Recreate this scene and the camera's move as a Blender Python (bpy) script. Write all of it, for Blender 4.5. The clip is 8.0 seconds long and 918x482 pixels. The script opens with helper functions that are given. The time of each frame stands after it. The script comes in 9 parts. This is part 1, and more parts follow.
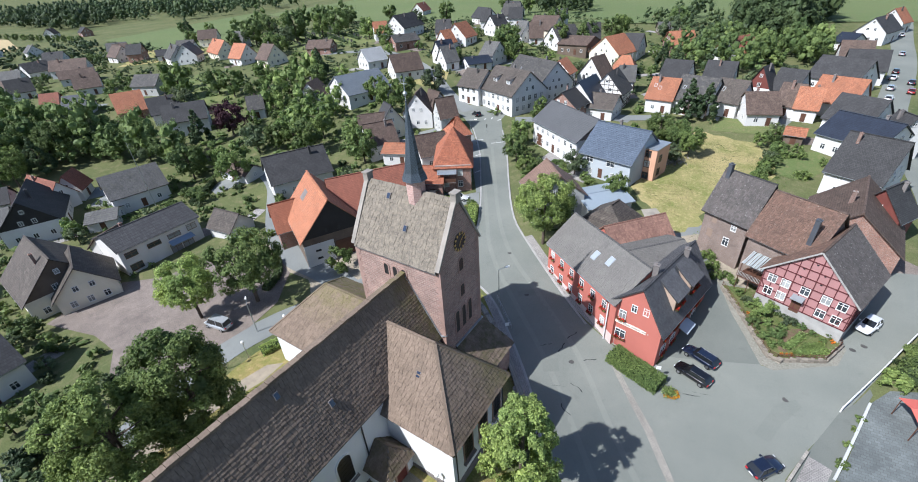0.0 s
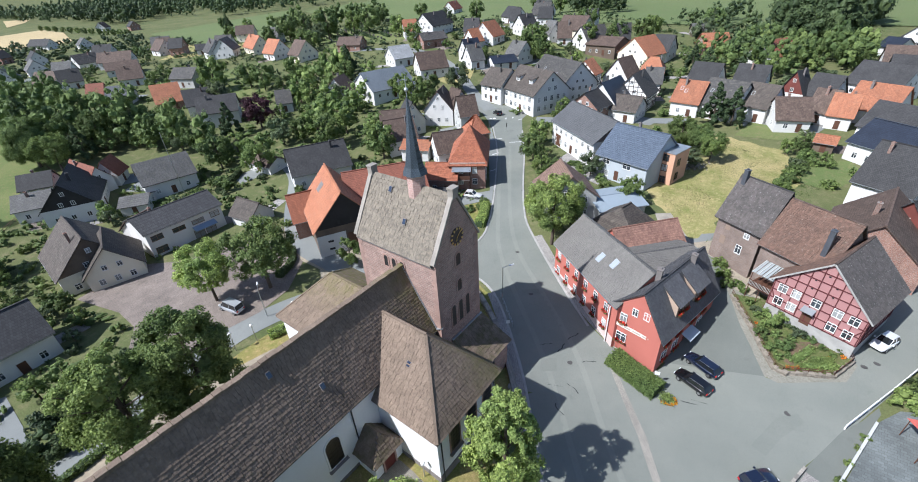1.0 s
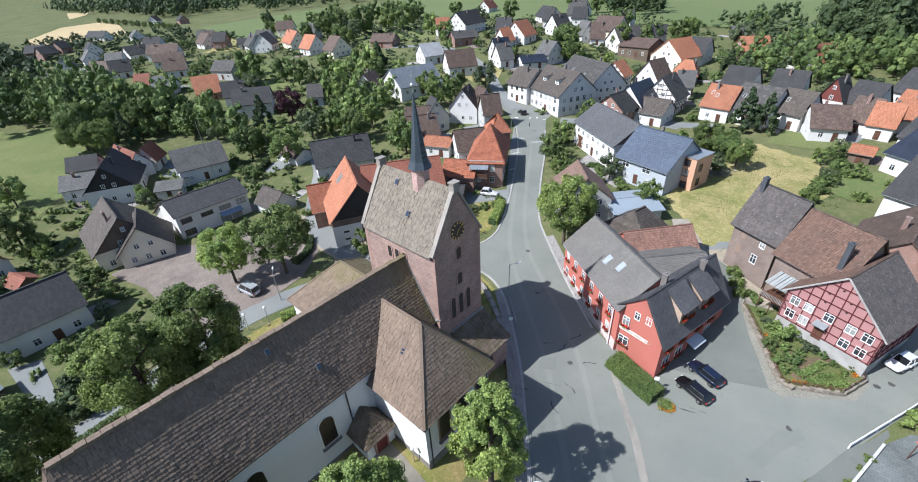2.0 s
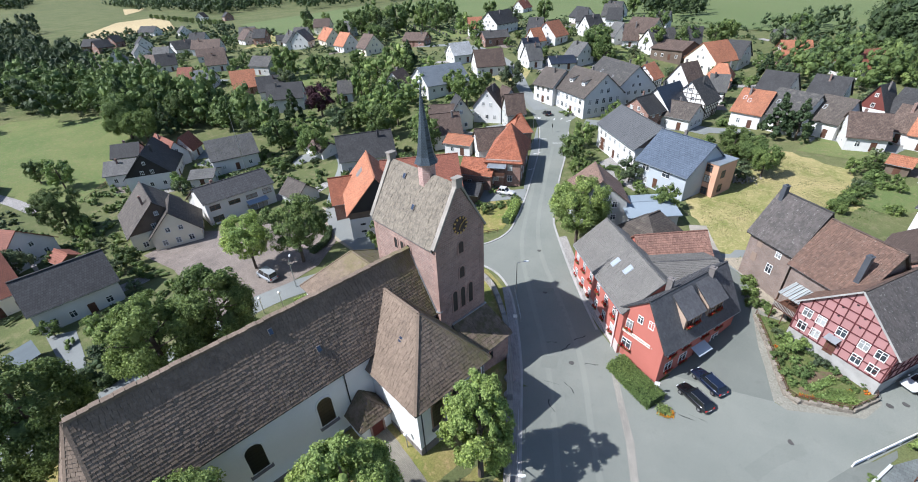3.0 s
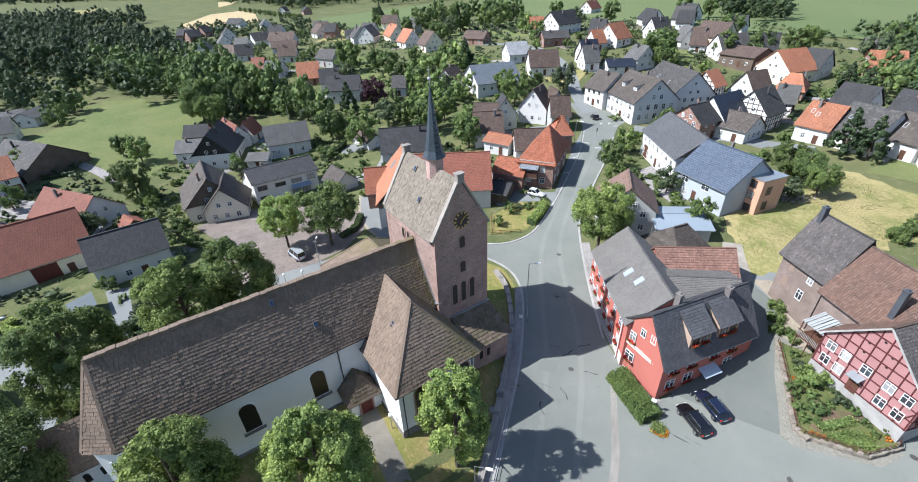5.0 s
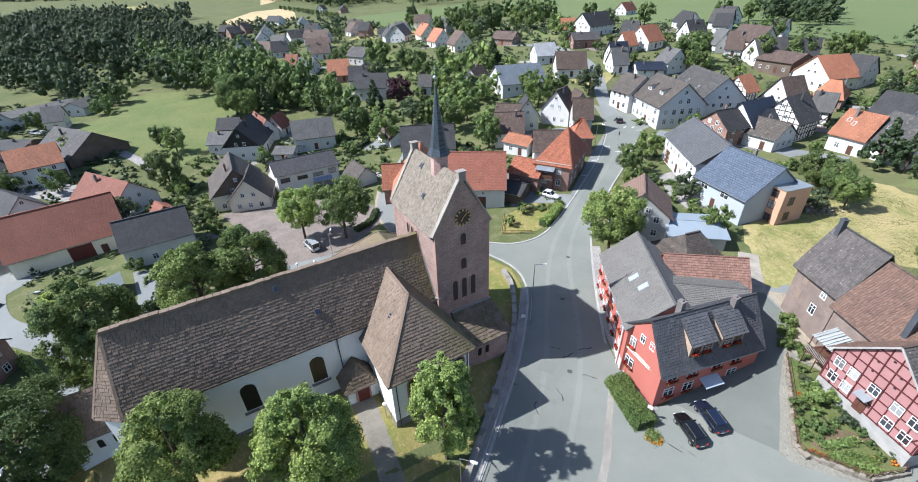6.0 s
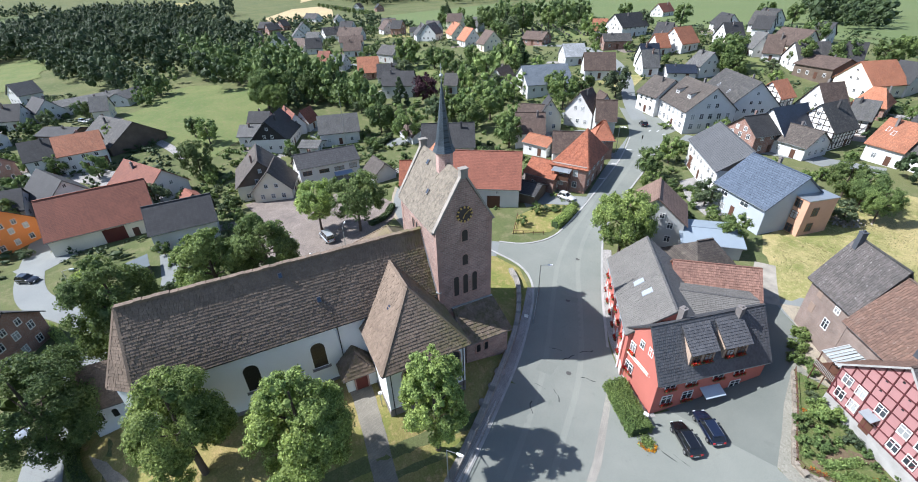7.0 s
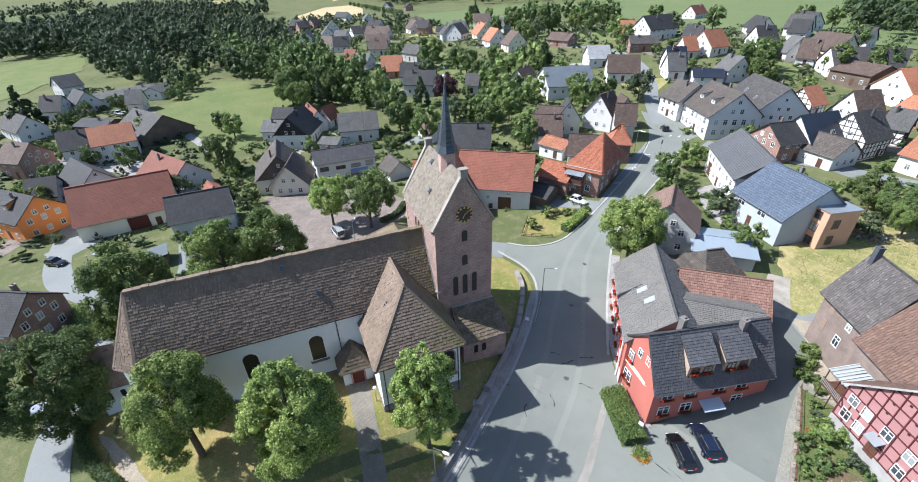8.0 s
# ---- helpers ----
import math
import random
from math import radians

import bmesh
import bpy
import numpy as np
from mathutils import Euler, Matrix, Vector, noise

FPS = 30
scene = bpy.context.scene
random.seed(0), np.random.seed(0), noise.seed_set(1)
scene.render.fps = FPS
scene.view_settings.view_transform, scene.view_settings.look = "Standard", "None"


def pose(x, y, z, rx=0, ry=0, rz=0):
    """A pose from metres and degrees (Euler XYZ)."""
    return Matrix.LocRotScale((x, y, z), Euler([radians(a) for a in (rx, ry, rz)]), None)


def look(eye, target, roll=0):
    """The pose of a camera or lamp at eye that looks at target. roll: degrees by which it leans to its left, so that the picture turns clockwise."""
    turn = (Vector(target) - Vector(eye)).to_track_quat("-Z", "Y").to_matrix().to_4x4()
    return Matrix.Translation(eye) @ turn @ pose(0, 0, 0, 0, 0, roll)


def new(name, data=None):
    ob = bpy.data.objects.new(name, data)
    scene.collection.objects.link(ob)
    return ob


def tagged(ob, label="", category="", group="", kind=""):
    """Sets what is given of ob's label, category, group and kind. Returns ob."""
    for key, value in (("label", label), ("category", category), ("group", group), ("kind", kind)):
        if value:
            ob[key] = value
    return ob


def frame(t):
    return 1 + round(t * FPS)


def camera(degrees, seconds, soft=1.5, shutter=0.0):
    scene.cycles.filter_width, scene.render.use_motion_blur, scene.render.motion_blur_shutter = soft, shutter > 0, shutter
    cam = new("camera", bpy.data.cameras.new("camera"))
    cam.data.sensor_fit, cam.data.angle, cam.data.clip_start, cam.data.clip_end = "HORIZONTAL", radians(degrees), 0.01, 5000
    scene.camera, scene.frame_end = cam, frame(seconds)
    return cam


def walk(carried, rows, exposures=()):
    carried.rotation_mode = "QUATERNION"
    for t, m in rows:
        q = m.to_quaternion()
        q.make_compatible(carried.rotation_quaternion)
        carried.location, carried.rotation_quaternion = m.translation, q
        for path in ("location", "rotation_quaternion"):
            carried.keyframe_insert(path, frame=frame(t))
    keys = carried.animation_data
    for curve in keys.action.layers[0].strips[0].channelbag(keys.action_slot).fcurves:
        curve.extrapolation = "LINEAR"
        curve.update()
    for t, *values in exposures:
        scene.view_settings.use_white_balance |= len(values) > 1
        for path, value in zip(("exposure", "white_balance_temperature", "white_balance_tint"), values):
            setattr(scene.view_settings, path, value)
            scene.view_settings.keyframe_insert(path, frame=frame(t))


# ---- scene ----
cam = camera(92.8, 8.0, 1.0)
PATH = [
    (0, (0.438, 0.859, 45.231), (-0.536, 2.246, 44.17), -3.7),
    (0.5, (2.044, 1.358, 45.173), (1.02, 2.711, 44.114), -3.5),
    (1, (3.499, 1.907, 45.117), (2.43, 3.225, 44.058), -3.4),
    (1.5, (5.058, 2.473, 45.082), (3.942, 3.75, 44.023), -3.2),
    (2.8, (9.037, 3.796, 45.031), (7.797, 4.958, 43.979), -2.7),
    (3, (9.625, 4.084, 45.022), (8.367, 5.229, 43.969), -2.7),
    (3.5, (11.033, 4.907, 44.969), (9.731, 6.001, 43.917), -2.5),
    (4, (12.255, 5.911, 44.949), (10.916, 6.962, 43.898), -2.4),
    (4.5, (13.406, 7.039, 44.97), (12.031, 8.042, 43.92), -2.3),
    (6, (17.085, 10.254, 45.015), (15.606, 11.103, 43.97), -1.8),
    (6.5, (18.255, 11.359, 44.962), (16.748, 12.159, 43.917), -1.7),
    (7, (19.322, 12.616, 45.004), (17.785, 13.356, 43.96), -1.5),
    (7.5, (20.139, 13.867, 45.064), (18.58, 14.56, 44.022), -1.4),
    (8, (20.714, 15.15, 45.112), (19.134, 15.796, 44.069), -1.2),
]
walk(cam, [(t, look(eye, target, roll)) for t, eye, target, roll in PATH],
     exposures=[(0.0, 0.70, 5850, 11), (8.0, 1.02, 5850, 11)])

# ---- light ----
SUN_AZ, SUN_EL = (0.485, 0.8745), radians(47)
world = bpy.data.worlds.new("sky")
scene.world = world
world.use_nodes = True
wt = world.node_tree
sky = wt.nodes.new("ShaderNodeTexSky")
sky.sky_type, sky.sun_disc = "NISHITA", False
sky.sun_elevation = SUN_EL
sky.sun_rotation = math.atan2(-SUN_AZ[0], -SUN_AZ[1])
wt.links.new(sky.outputs[0], wt.nodes["Background"].inputs[0])
wt.nodes["Background"].inputs[1].default_value = 0.096
sun = new("sun", bpy.data.lights.new("sun", "SUN"))
sun.data.energy, sun.data.angle, sun.data.color = 4.8, radians(0.6), (1.0, 0.96, 0.90)
sun.matrix_world = look((0, 0, 80), (SUN_AZ[0], SUN_AZ[1], 80 - math.tan(SUN_EL)))

# ---- materials ----
def rgba(c, k=1.0):
    return (c[0] * k, c[1] * k, c[2] * k, 1.0)


def start(name):
    m = bpy.data.materials.new(name)
    m.use_nodes = True
    nt = m.node_tree
    return m, nt, nt.nodes["Principled BSDF"]


def node(nt, kind, **ins):
    n = nt.nodes.new(kind)
    for key, value in ins.items():
        k = key.replace("_", " ")
        if k in n.inputs:
            n.inputs[k].default_value = value
    return n


def noise_of(nt, coord, scale, detail=4.0, rough=0.6):
    n = node(nt, "ShaderNodeTexNoise", Scale=scale, Detail=detail, Roughness=rough)
    nt.links.new(coord, n.inputs["Vector"])
    return n.outputs["Fac"]


def ramp(nt, fac, stops):
    r = nt.nodes.new("ShaderNodeValToRGB")
    while len(r.color_ramp.elements) < len(stops):
        r.color_ramp.elements.new(0.5)
    for e, (p, c) in zip(r.color_ramp.elements, stops):
        e.position, e.color = p, rgba(c)
    nt.links.new(fac, r.inputs["Fac"])
    return r.outputs["Color"]


def mix(nt, fac, a, b, mode="MIX"):
    m = nt.nodes.new("ShaderNodeMix")
    m.data_type, m.blend_type = "RGBA", mode
    for sock, v in ((m.inputs[0], fac), (m.inputs[6], a), (m.inputs[7], b)):
        if isinstance(v, (int, float)):
            sock.default_value = v
        elif isinstance(v, tuple):
            sock.default_value = rgba(v)
        else:
            nt.links.new(v, sock)
    return m.outputs[2]


def relief(nt, bsdf, height, strength, dist=0.05):
    b = node(nt, "ShaderNodeBump", Strength=strength, Distance=dist)
    nt.links.new(height, b.inputs["Height"])
    nt.links.new(b.outputs["Normal"], bsdf.inputs["Normal"])


def vary(nt, colour, amount, source="object"):
    """Shift a colour's brightness by chance from piece to piece."""
    if source == "object":
        r = nt.nodes.new("ShaderNodeObjectInfo").outputs["Random"]
    else:
        r = nt.nodes.new("ShaderNodeNewGeometry").outputs["Random Per Island"]
    grey = ramp(nt, r, [(0.0, (1 - amount,) * 3), (1.0, (1 + amount,) * 3)])
    return mix(nt, 1.0, colour, grey, "MULTIPLY")


def plain(name, colour, rough=0.85, scale=3.0, var=0.25, bump=0.15, metal=0.0, tint=None, space="Object", spec=0.4):
    """Paint, plaster, stone or metal with blotches at two scales and a fine grain."""
    m, nt, b = start(name)
    co = nt.nodes.new("ShaderNodeTexCoord").outputs[space]
    big = noise_of(nt, co, scale * 0.12, 3)
    fine = noise_of(nt, co, scale * 4, 5)
    c2 = tint or tuple(v * (1 - var) for v in colour)
    c = mix(nt, ramp(nt, big, [(0.35, (0, 0, 0)), (0.7, (1, 1, 1))]), colour, c2)
    c = mix(nt, var, c, ramp(nt, fine, [(0.25, (0.45,) * 3), (0.75, (1.0,) * 3)]), "MULTIPLY")
    nt.links.new(c, b.inputs["Base Color"])
    b.inputs["Roughness"].default_value, b.inputs["Metallic"].default_value = rough, metal
    b.inputs["Specular IOR Level"].default_value = spec
    relief(nt, b, fine, bump, 0.02)
    return m


def tiled(name, c1, c2, row=0.34, col=0.24, moss=None, bump=0.6, rough=0.8, amount=0.5):
    """Rows of roof tiles that follow the roof's height, stained and patchy."""
    m, nt, b = start(name)
    co = nt.nodes.new("ShaderNodeTexCoord").outputs["Object"]
    sep = nt.nodes.new("ShaderNodeSeparateXYZ")
    nt.links.new(co, sep.inputs[0])
    comb = nt.nodes.new("ShaderNodeCombineXYZ")
    up = node(nt, "ShaderNodeMath")
    up.operation = "MULTIPLY"
    up.inputs[1].default_value = 1.45
    nt.links.new(sep.outputs["Z"], up.inputs[0])
    nt.links.new(sep.outputs["X"], comb.inputs["X"])
    nt.links.new(up.outputs[0], comb.inputs["Y"])
    br = node(nt, "ShaderNodeTexBrick", Scale=1.0, Mortar_Size=0.03, Mortar_Smooth=0.6, Brick_Width=col, Row_Height=row, Bias=-0.1)
    br.inputs["Color1"].default_value, br.inputs["Color2"].default_value = rgba(c1), rgba(c2)
    br.inputs["Mortar"].default_value = rgba(c1, 0.35)
    nt.links.new(comb.outputs[0], br.inputs["Vector"])
    big = noise_of(nt, co, 0.35, 5, 0.65)
    fine = noise_of(nt, co, 7.0, 5)
    c = mix(nt, amount, br.outputs["Color"], ramp(nt, big, [(0.3, (0.5,) * 3), (0.7, (1.25,) * 3)]), "MULTIPLY")
    c = mix(nt, 0.5, c, ramp(nt, fine, [(0.3, (0.6,) * 3), (0.7, (1.2,) * 3)]), "MULTIPLY")
    if moss:
        patch = noise_of(nt, co, 1.3, 6, 0.75)
        c = mix(nt, ramp(nt, patch, [(0.52, (0, 0, 0)), (0.72, (0.8,) * 3)]), c, moss)
    c = vary(nt, c, 0.15)
    nt.links.new(c, b.inputs["Base Color"])
    b.inputs["Roughness"].default_value = rough
    b.inputs["Specular IOR Level"].default_value = 0.35
    relief(nt, b, br.outputs["Fac"], -bump, 0.03)
    return m


def bricked(name, c1, c2, joint, w=0.5, h=0.16, mortar=0.02, bump=0.5):
    """Masonry courses, on upright walls."""
    m, nt, b = start(name)
    co = nt.nodes.new("ShaderNodeTexCoord").outputs["Object"]
    sep = nt.nodes.new("ShaderNodeSeparateXYZ")
    nt.links.new(co, sep.inputs[0])
    add = node(nt, "ShaderNodeMath")
    nt.links.new(sep.outputs["X"], add.inputs[0])
    nt.links.new(sep.outputs["Y"], add.inputs[1])
    comb = nt.nodes.new("ShaderNodeCombineXYZ")
    nt.links.new(add.outputs[0], comb.inputs["X"])
    nt.links.new(sep.outputs["Z"], comb.inputs["Y"])
    br = node(nt, "ShaderNodeTexBrick", Scale=1.0, Mortar_Size=mortar, Mortar_Smooth=0.3, Brick_Width=w, Row_Height=h)
    br.inputs["Color1"].default_value, br.inputs["Color2"].default_value = rgba(c1), rgba(c2)
    br.inputs["Mortar"].default_value = rgba(joint)
    nt.links.new(comb.outputs[0], br.inputs["Vector"])
    big = noise_of(nt, co, 0.5, 5, 0.7)
    fine = noise_of(nt, co, 9.0, 4)
    c = mix(nt, 0.7, br.outputs["Color"], ramp(nt, big, [(0.3, (0.6,) * 3), (0.7, (1.25,) * 3)]), "MULTIPLY")
    c = mix(nt, 0.5, c, ramp(nt, fine, [(0.3, (0.6,) * 3), (0.7, (1.2,) * 3)]), "MULTIPLY")
    nt.links.new(c, b.inputs["Base Color"])
    b.inputs["Roughness"].default_value = 0.9
    relief(nt, b, br.outputs["Fac"], -bump, 0.02)
    return m


def leafy(name, dark, light, rough=0.6, thin=0.36):
    """Foliage: each leaf a shade of its own, with light passing through."""
    m, nt, b = start(name)
    r = nt.nodes.new("ShaderNodeNewGeometry").outputs["Random Per Island"]
    c = ramp(nt, r, [(0.0, dark), (0.55, tuple((a + d) / 2 for a, d in zip(dark, light))), (1.0, light)])
    c = vary(nt, c, 0.22)
    pos = nt.nodes.new("ShaderNodeNewGeometry").outputs["Position"]
    c = mix(nt, 0.8, c, ramp(nt, noise_of(nt, pos, 2.4, 5, 0.7), [(0.32, (0.6,) * 3), (0.66, (1.3,) * 3)]), "MULTIPLY")
    c = mix(nt, 0.7, c, ramp(nt, noise_of(nt, pos, 0.13, 3, 0.6), [(0.32, (0.6, 0.72, 0.8)), (0.68, (1.25, 1.22, 1.15))]), "MULTIPLY")
    nt.links.new(c, b.inputs["Base Color"])
    b.inputs["Roughness"].default_value = rough
    b.inputs["Specular IOR Level"].default_value = 0.25
    tr = nt.nodes.new("ShaderNodeBsdfTranslucent")
    nt.links.new(c, tr.inputs["Color"])
    mx = nt.nodes.new("ShaderNodeMixShader")
    mx.inputs[0].default_value = thin
    out = nt.nodes["Material Output"]
    nt.links.new(b.outputs[0], mx.inputs[1])
    nt.links.new(tr.outputs[0], mx.inputs[2])
    nt.links.new(mx.outputs[0], out.inputs["Surface"])
    return m


def turf(name, a, b_, c_, scale=1.0, bump=0.5):
    """Grass or field: blotches, dry spots and blades."""
    m, nt, b = start(name)
    co = nt.nodes.new("ShaderNodeTexCoord").outputs["Object"]
    big = noise_of(nt, co, 0.05 * scale, 4, 0.6)
    mid = noise_of(nt, co, 0.5 * scale, 5, 0.7)
    fine = noise_of(nt, co, 6.0, 4, 0.7)
    c = mix(nt, ramp(nt, big, [(0.38, (0, 0, 0)), (0.62, (1, 1, 1))]), a, b_)
    c = mix(nt, ramp(nt, mid, [(0.5, (0, 0, 0)), (0.72, (0.9,) * 3)]), c, c_)
    c = mix(nt, 0.7, c, ramp(nt, fine, [(0.3, (0.55,) * 3), (0.7, (1.3,) * 3)]), "MULTIPLY")
    nt.links.new(c, b.inputs["Base Color"])
    b.inputs["Roughness"].default_value = 0.95
    b.inputs["Specular IOR Level"].default_value = 0.1
    relief(nt, b, fine, bump, 0.08)
    return m


def paved(name, base, light, dark, crack=0.5):
    """Worn asphalt: wide patches, stains, fine chippings."""
    m, nt, b = start(name)
    co = nt.nodes.new("ShaderNodeTexCoord").outputs["Object"]
    big = noise_of(nt, co, 0.09, 5, 0.6)
    mid = noise_of(nt, co, 0.7, 5, 0.7)
    fine = noise_of(nt, co, 14.0, 3)
    c = mix(nt, ramp(nt, big, [(0.35, (0, 0, 0)), (0.65, (1, 1, 1))]), base, light)
    c = mix(nt, ramp(nt, mid, [(0.6, (0, 0, 0)), (0.8, (0.6,) * 3)]), c, dark)
    c = mix(nt, 0.35, c, ramp(nt, fine, [(0.3, (0.6,) * 3), (0.7, (1.25,) * 3)]), "MULTIPLY")
    vo = node(nt, "ShaderNodeTexVoronoi", Scale=0.16)
    vo.feature = "DISTANCE_TO_EDGE"
    wob = mix(nt, 0.35, co, noise_col(nt, co, 0.5))
    nt.links.new(wob, vo.inputs["Vector"])
    c = mix(nt, ramp(nt, vo.outputs["Distance"], [(0.0, (crack,) * 3), (0.006, (0, 0, 0))]), c, dark)
    nt.links.new(c, b.inputs["Base Color"])
    b.inputs["Roughness"].default_value = 0.85
    b.inputs["Specular IOR Level"].default_value = 0.35
    relief(nt, b, fine, 0.2, 0.01)
    return m


def noise_col(nt, coord, scale):
    n = node(nt, "ShaderNodeTexNoise", Scale=scale, Detail=3.0)
    nt.links.new(coord, n.inputs["Vector"])
    return n.outputs["Color"]


def cobbled(name, c1, c2, joint, size=0.25):
    m, nt, b = start(name)
    co = nt.nodes.new("ShaderNodeTexCoord").outputs["Object"]
    br = node(nt, "ShaderNodeTexBrick", Scale=1.0, Mortar_Size=0.02, Brick_Width=size, Row_Height=size * 0.7)
    br.inputs["Color1"].default_value, br.inputs["Color2"].default_value = rgba(c1), rgba(c2)
    br.inputs["Mortar"].default_value = rgba(joint)
    nt.links.new(co, br.inputs["Vector"])
    big = noise_of(nt, co, 0.25, 5, 0.7)
    c = mix(nt, 0.8, br.outputs["Color"], ramp(nt, big, [(0.3, (0.6,) * 3), (0.7, (1.25,) * 3)]), "MULTIPLY")
    nt.links.new(c, b.inputs["Base Color"])
    b.inputs["Roughness"].default_value = 0.9
    relief(nt, b, br.outputs["Fac"], -0.3, 0.01)
    return m


def glassy(name, colour=(0.03, 0.04, 0.05), rough=0.08):
    m, nt, b = start(name)
    b.inputs["Base Color"].default_value = rgba(colour)
    b.inputs["Roughness"].default_value = rough
    b.inputs["Specular IOR Level"].default_value = 0.6
    return m


def curtained(name):
    """Window glass before dark rooms or pale curtains."""
    m, nt, b = start(name)
    r = nt.nodes.new("ShaderNodeObjectInfo").outputs["Random"]
    c = ramp(nt, r, [(0.0, (0.025, 0.03, 0.035)), (0.5, (0.05, 0.06, 0.07)), (0.62, (0.20, 0.21, 0.21)), (1.0, (0.42, 0.43, 0.42))])
    nt.links.new(c, b.inputs["Base Color"])
    b.inputs["Roughness"].default_value = 0.08
    return m


def laid(name, c1, c2, moss=None, amount=0.22, rough=0.85, speck=None):
    """Roof tiles laid piece by piece, each a shade of its own."""
    m, nt, b = start(name)
    pos = nt.nodes.new("ShaderNodeNewGeometry").outputs["Position"]
    big = noise_of(nt, pos, 0.4, 5, 0.7)
    fine = noise_of(nt, pos, 6.0, 5, 0.7)
    c = mix(nt, ramp(nt, big, [(0.35, (0, 0, 0)), (0.68, (1, 1, 1))]), c1, c2)
    c = vary(nt, c, amount, "island")
    c = mix(nt, 0.6, c, ramp(nt, fine, [(0.3, (0.6,) * 3), (0.7, (1.25,) * 3)]), "MULTIPLY")
    if moss:
        patch = noise_of(nt, pos, 1.6, 6, 0.8)
        c = mix(nt, ramp(nt, patch, [(0.56, (0, 0, 0)), (0.74, (0.7,) * 3)]), c, moss)
    if speck:
        spot = noise_of(nt, pos, 4.5, 2, 0.5)
        c = mix(nt, ramp(nt, spot, [(0.65, (0, 0, 0)), (0.73, (0.6,) * 3)]), c, speck)
    nt.links.new(c, b.inputs["Base Color"])
    b.inputs["Roughness"].default_value = rough
    relief(nt, b, fine, 0.3, 0.02)
    return m


ROOF = {
    "slate": tiled("weathered grey tile", (0.076, 0.072, 0.069), (0.05, 0.048, 0.047), moss=(0.16, 0.15, 0.12)),
    "dark": tiled("dark grey tile", (0.052, 0.051, 0.052), (0.032, 0.032, 0.033)),
    "grey": tiled("pale grey tile", (0.125, 0.122, 0.118), (0.088, 0.086, 0.084), moss=(0.12, 0.12, 0.09)),
    "ash": tiled("smooth ash-grey roofing", (0.092, 0.094, 0.098), (0.08, 0.082, 0.086), bump=0.2, amount=0.3),
    "brown": tiled("brown tile", (0.115, 0.079, 0.062), (0.078, 0.054, 0.044), moss=(0.17, 0.13, 0.10)),
    "orange": tiled("orange clay tile", (0.41, 0.165, 0.088), (0.30, 0.118, 0.066), moss=(0.25, 0.14, 0.09), amount=0.4),
    "rust": tiled("rust-orange clay tile", (0.36, 0.135, 0.075), (0.27, 0.10, 0.058), amount=0.4),
    "red": tiled("red clay tile", (0.27, 0.098, 0.062), (0.20, 0.075, 0.05), amount=0.35),
    "tan": tiled("tan-brown tile", (0.24, 0.155, 0.118), (0.18, 0.118, 0.09), amount=0.35),
    "umber": tiled("dark brown tile", (0.095, 0.078, 0.066), (0.062, 0.053, 0.047), moss=(0.14, 0.125, 0.10)),
    "navy": tiled("dark blue glazed tile", (0.028, 0.035, 0.052), (0.02, 0.025, 0.038), rough=0.45),
    "pale": tiled("pale grey sheet roof", (0.42, 0.43, 0.43), (0.35, 0.36, 0.37)),
    "solar": tiled("blue-grey glazed pantiles", (0.098, 0.12, 0.155), (0.075, 0.093, 0.122), rough=0.25, row=0.4, col=0.6, amount=0.25),
    "pantile": tiled("dark pantiles", (0.055, 0.055, 0.058), (0.036, 0.036, 0.038), row=0.42, col=0.34, bump=1.0, amount=0.3),
    "steel": tiled("blue-grey sheet roof", (0.155, 0.175, 0.195), (0.13, 0.148, 0.168), rough=0.45, amount=0.25),
    "skyblue": plain("pale blue sheet roof", (0.25, 0.295, 0.335), 0.5, 1.0, 0.12),
}
WALL = {
    "white": plain("white render", (0.62, 0.61, 0.59), 0.9, 2.0, 0.12, 0.1),
    "cream": plain("cream render", (0.74, 0.68, 0.54), 0.9, 2.0, 0.14, 0.1),
    "grey": plain("grey render", (0.45, 0.45, 0.43), 0.9, 2.0, 0.15, 0.1),
    "bluegrey": plain("blue-grey render", (0.40, 0.435, 0.46), 0.9, 2.0, 0.12, 0.1),
    "brick": bricked("red-brown brick", (0.30, 0.15, 0.11), (0.22, 0.11, 0.085), (0.32, 0.27, 0.23), 0.26, 0.09, 0.012),
    "palebrick": bricked("dusty brown brick", (0.225, 0.165, 0.135), (0.175, 0.13, 0.11), (0.24, 0.205, 0.18), 0.26, 0.09, 0.012),
    "timber": plain("weathered boards", (0.16, 0.12, 0.09), 0.9, 3.0, 0.35, 0.4),
    "redwood": plain("red-brown boards", (0.16, 0.045, 0.035), 0.8, 3.0, 0.25, 0.3),
    "orangewall": plain("orange render", (0.68, 0.24, 0.07), 0.9, 2.0, 0.12, 0.1),
    "fachwerk": plain("white infill", (0.76, 0.74, 0.70), 0.9, 2.0, 0.12, 0.1),
    "darkwood": plain("black boards", (0.03, 0.028, 0.027), 0.8, 4.0, 0.3, 0.4),
    "peach": plain("bare hollow brick", (0.62, 0.36, 0.24), 0.9, 2.0, 0.2, 0.2),
}
M_BLIND = plain("tan brick infill", (0.27, 0.20, 0.155), 0.9, 4.0, 0.2, 0.2)
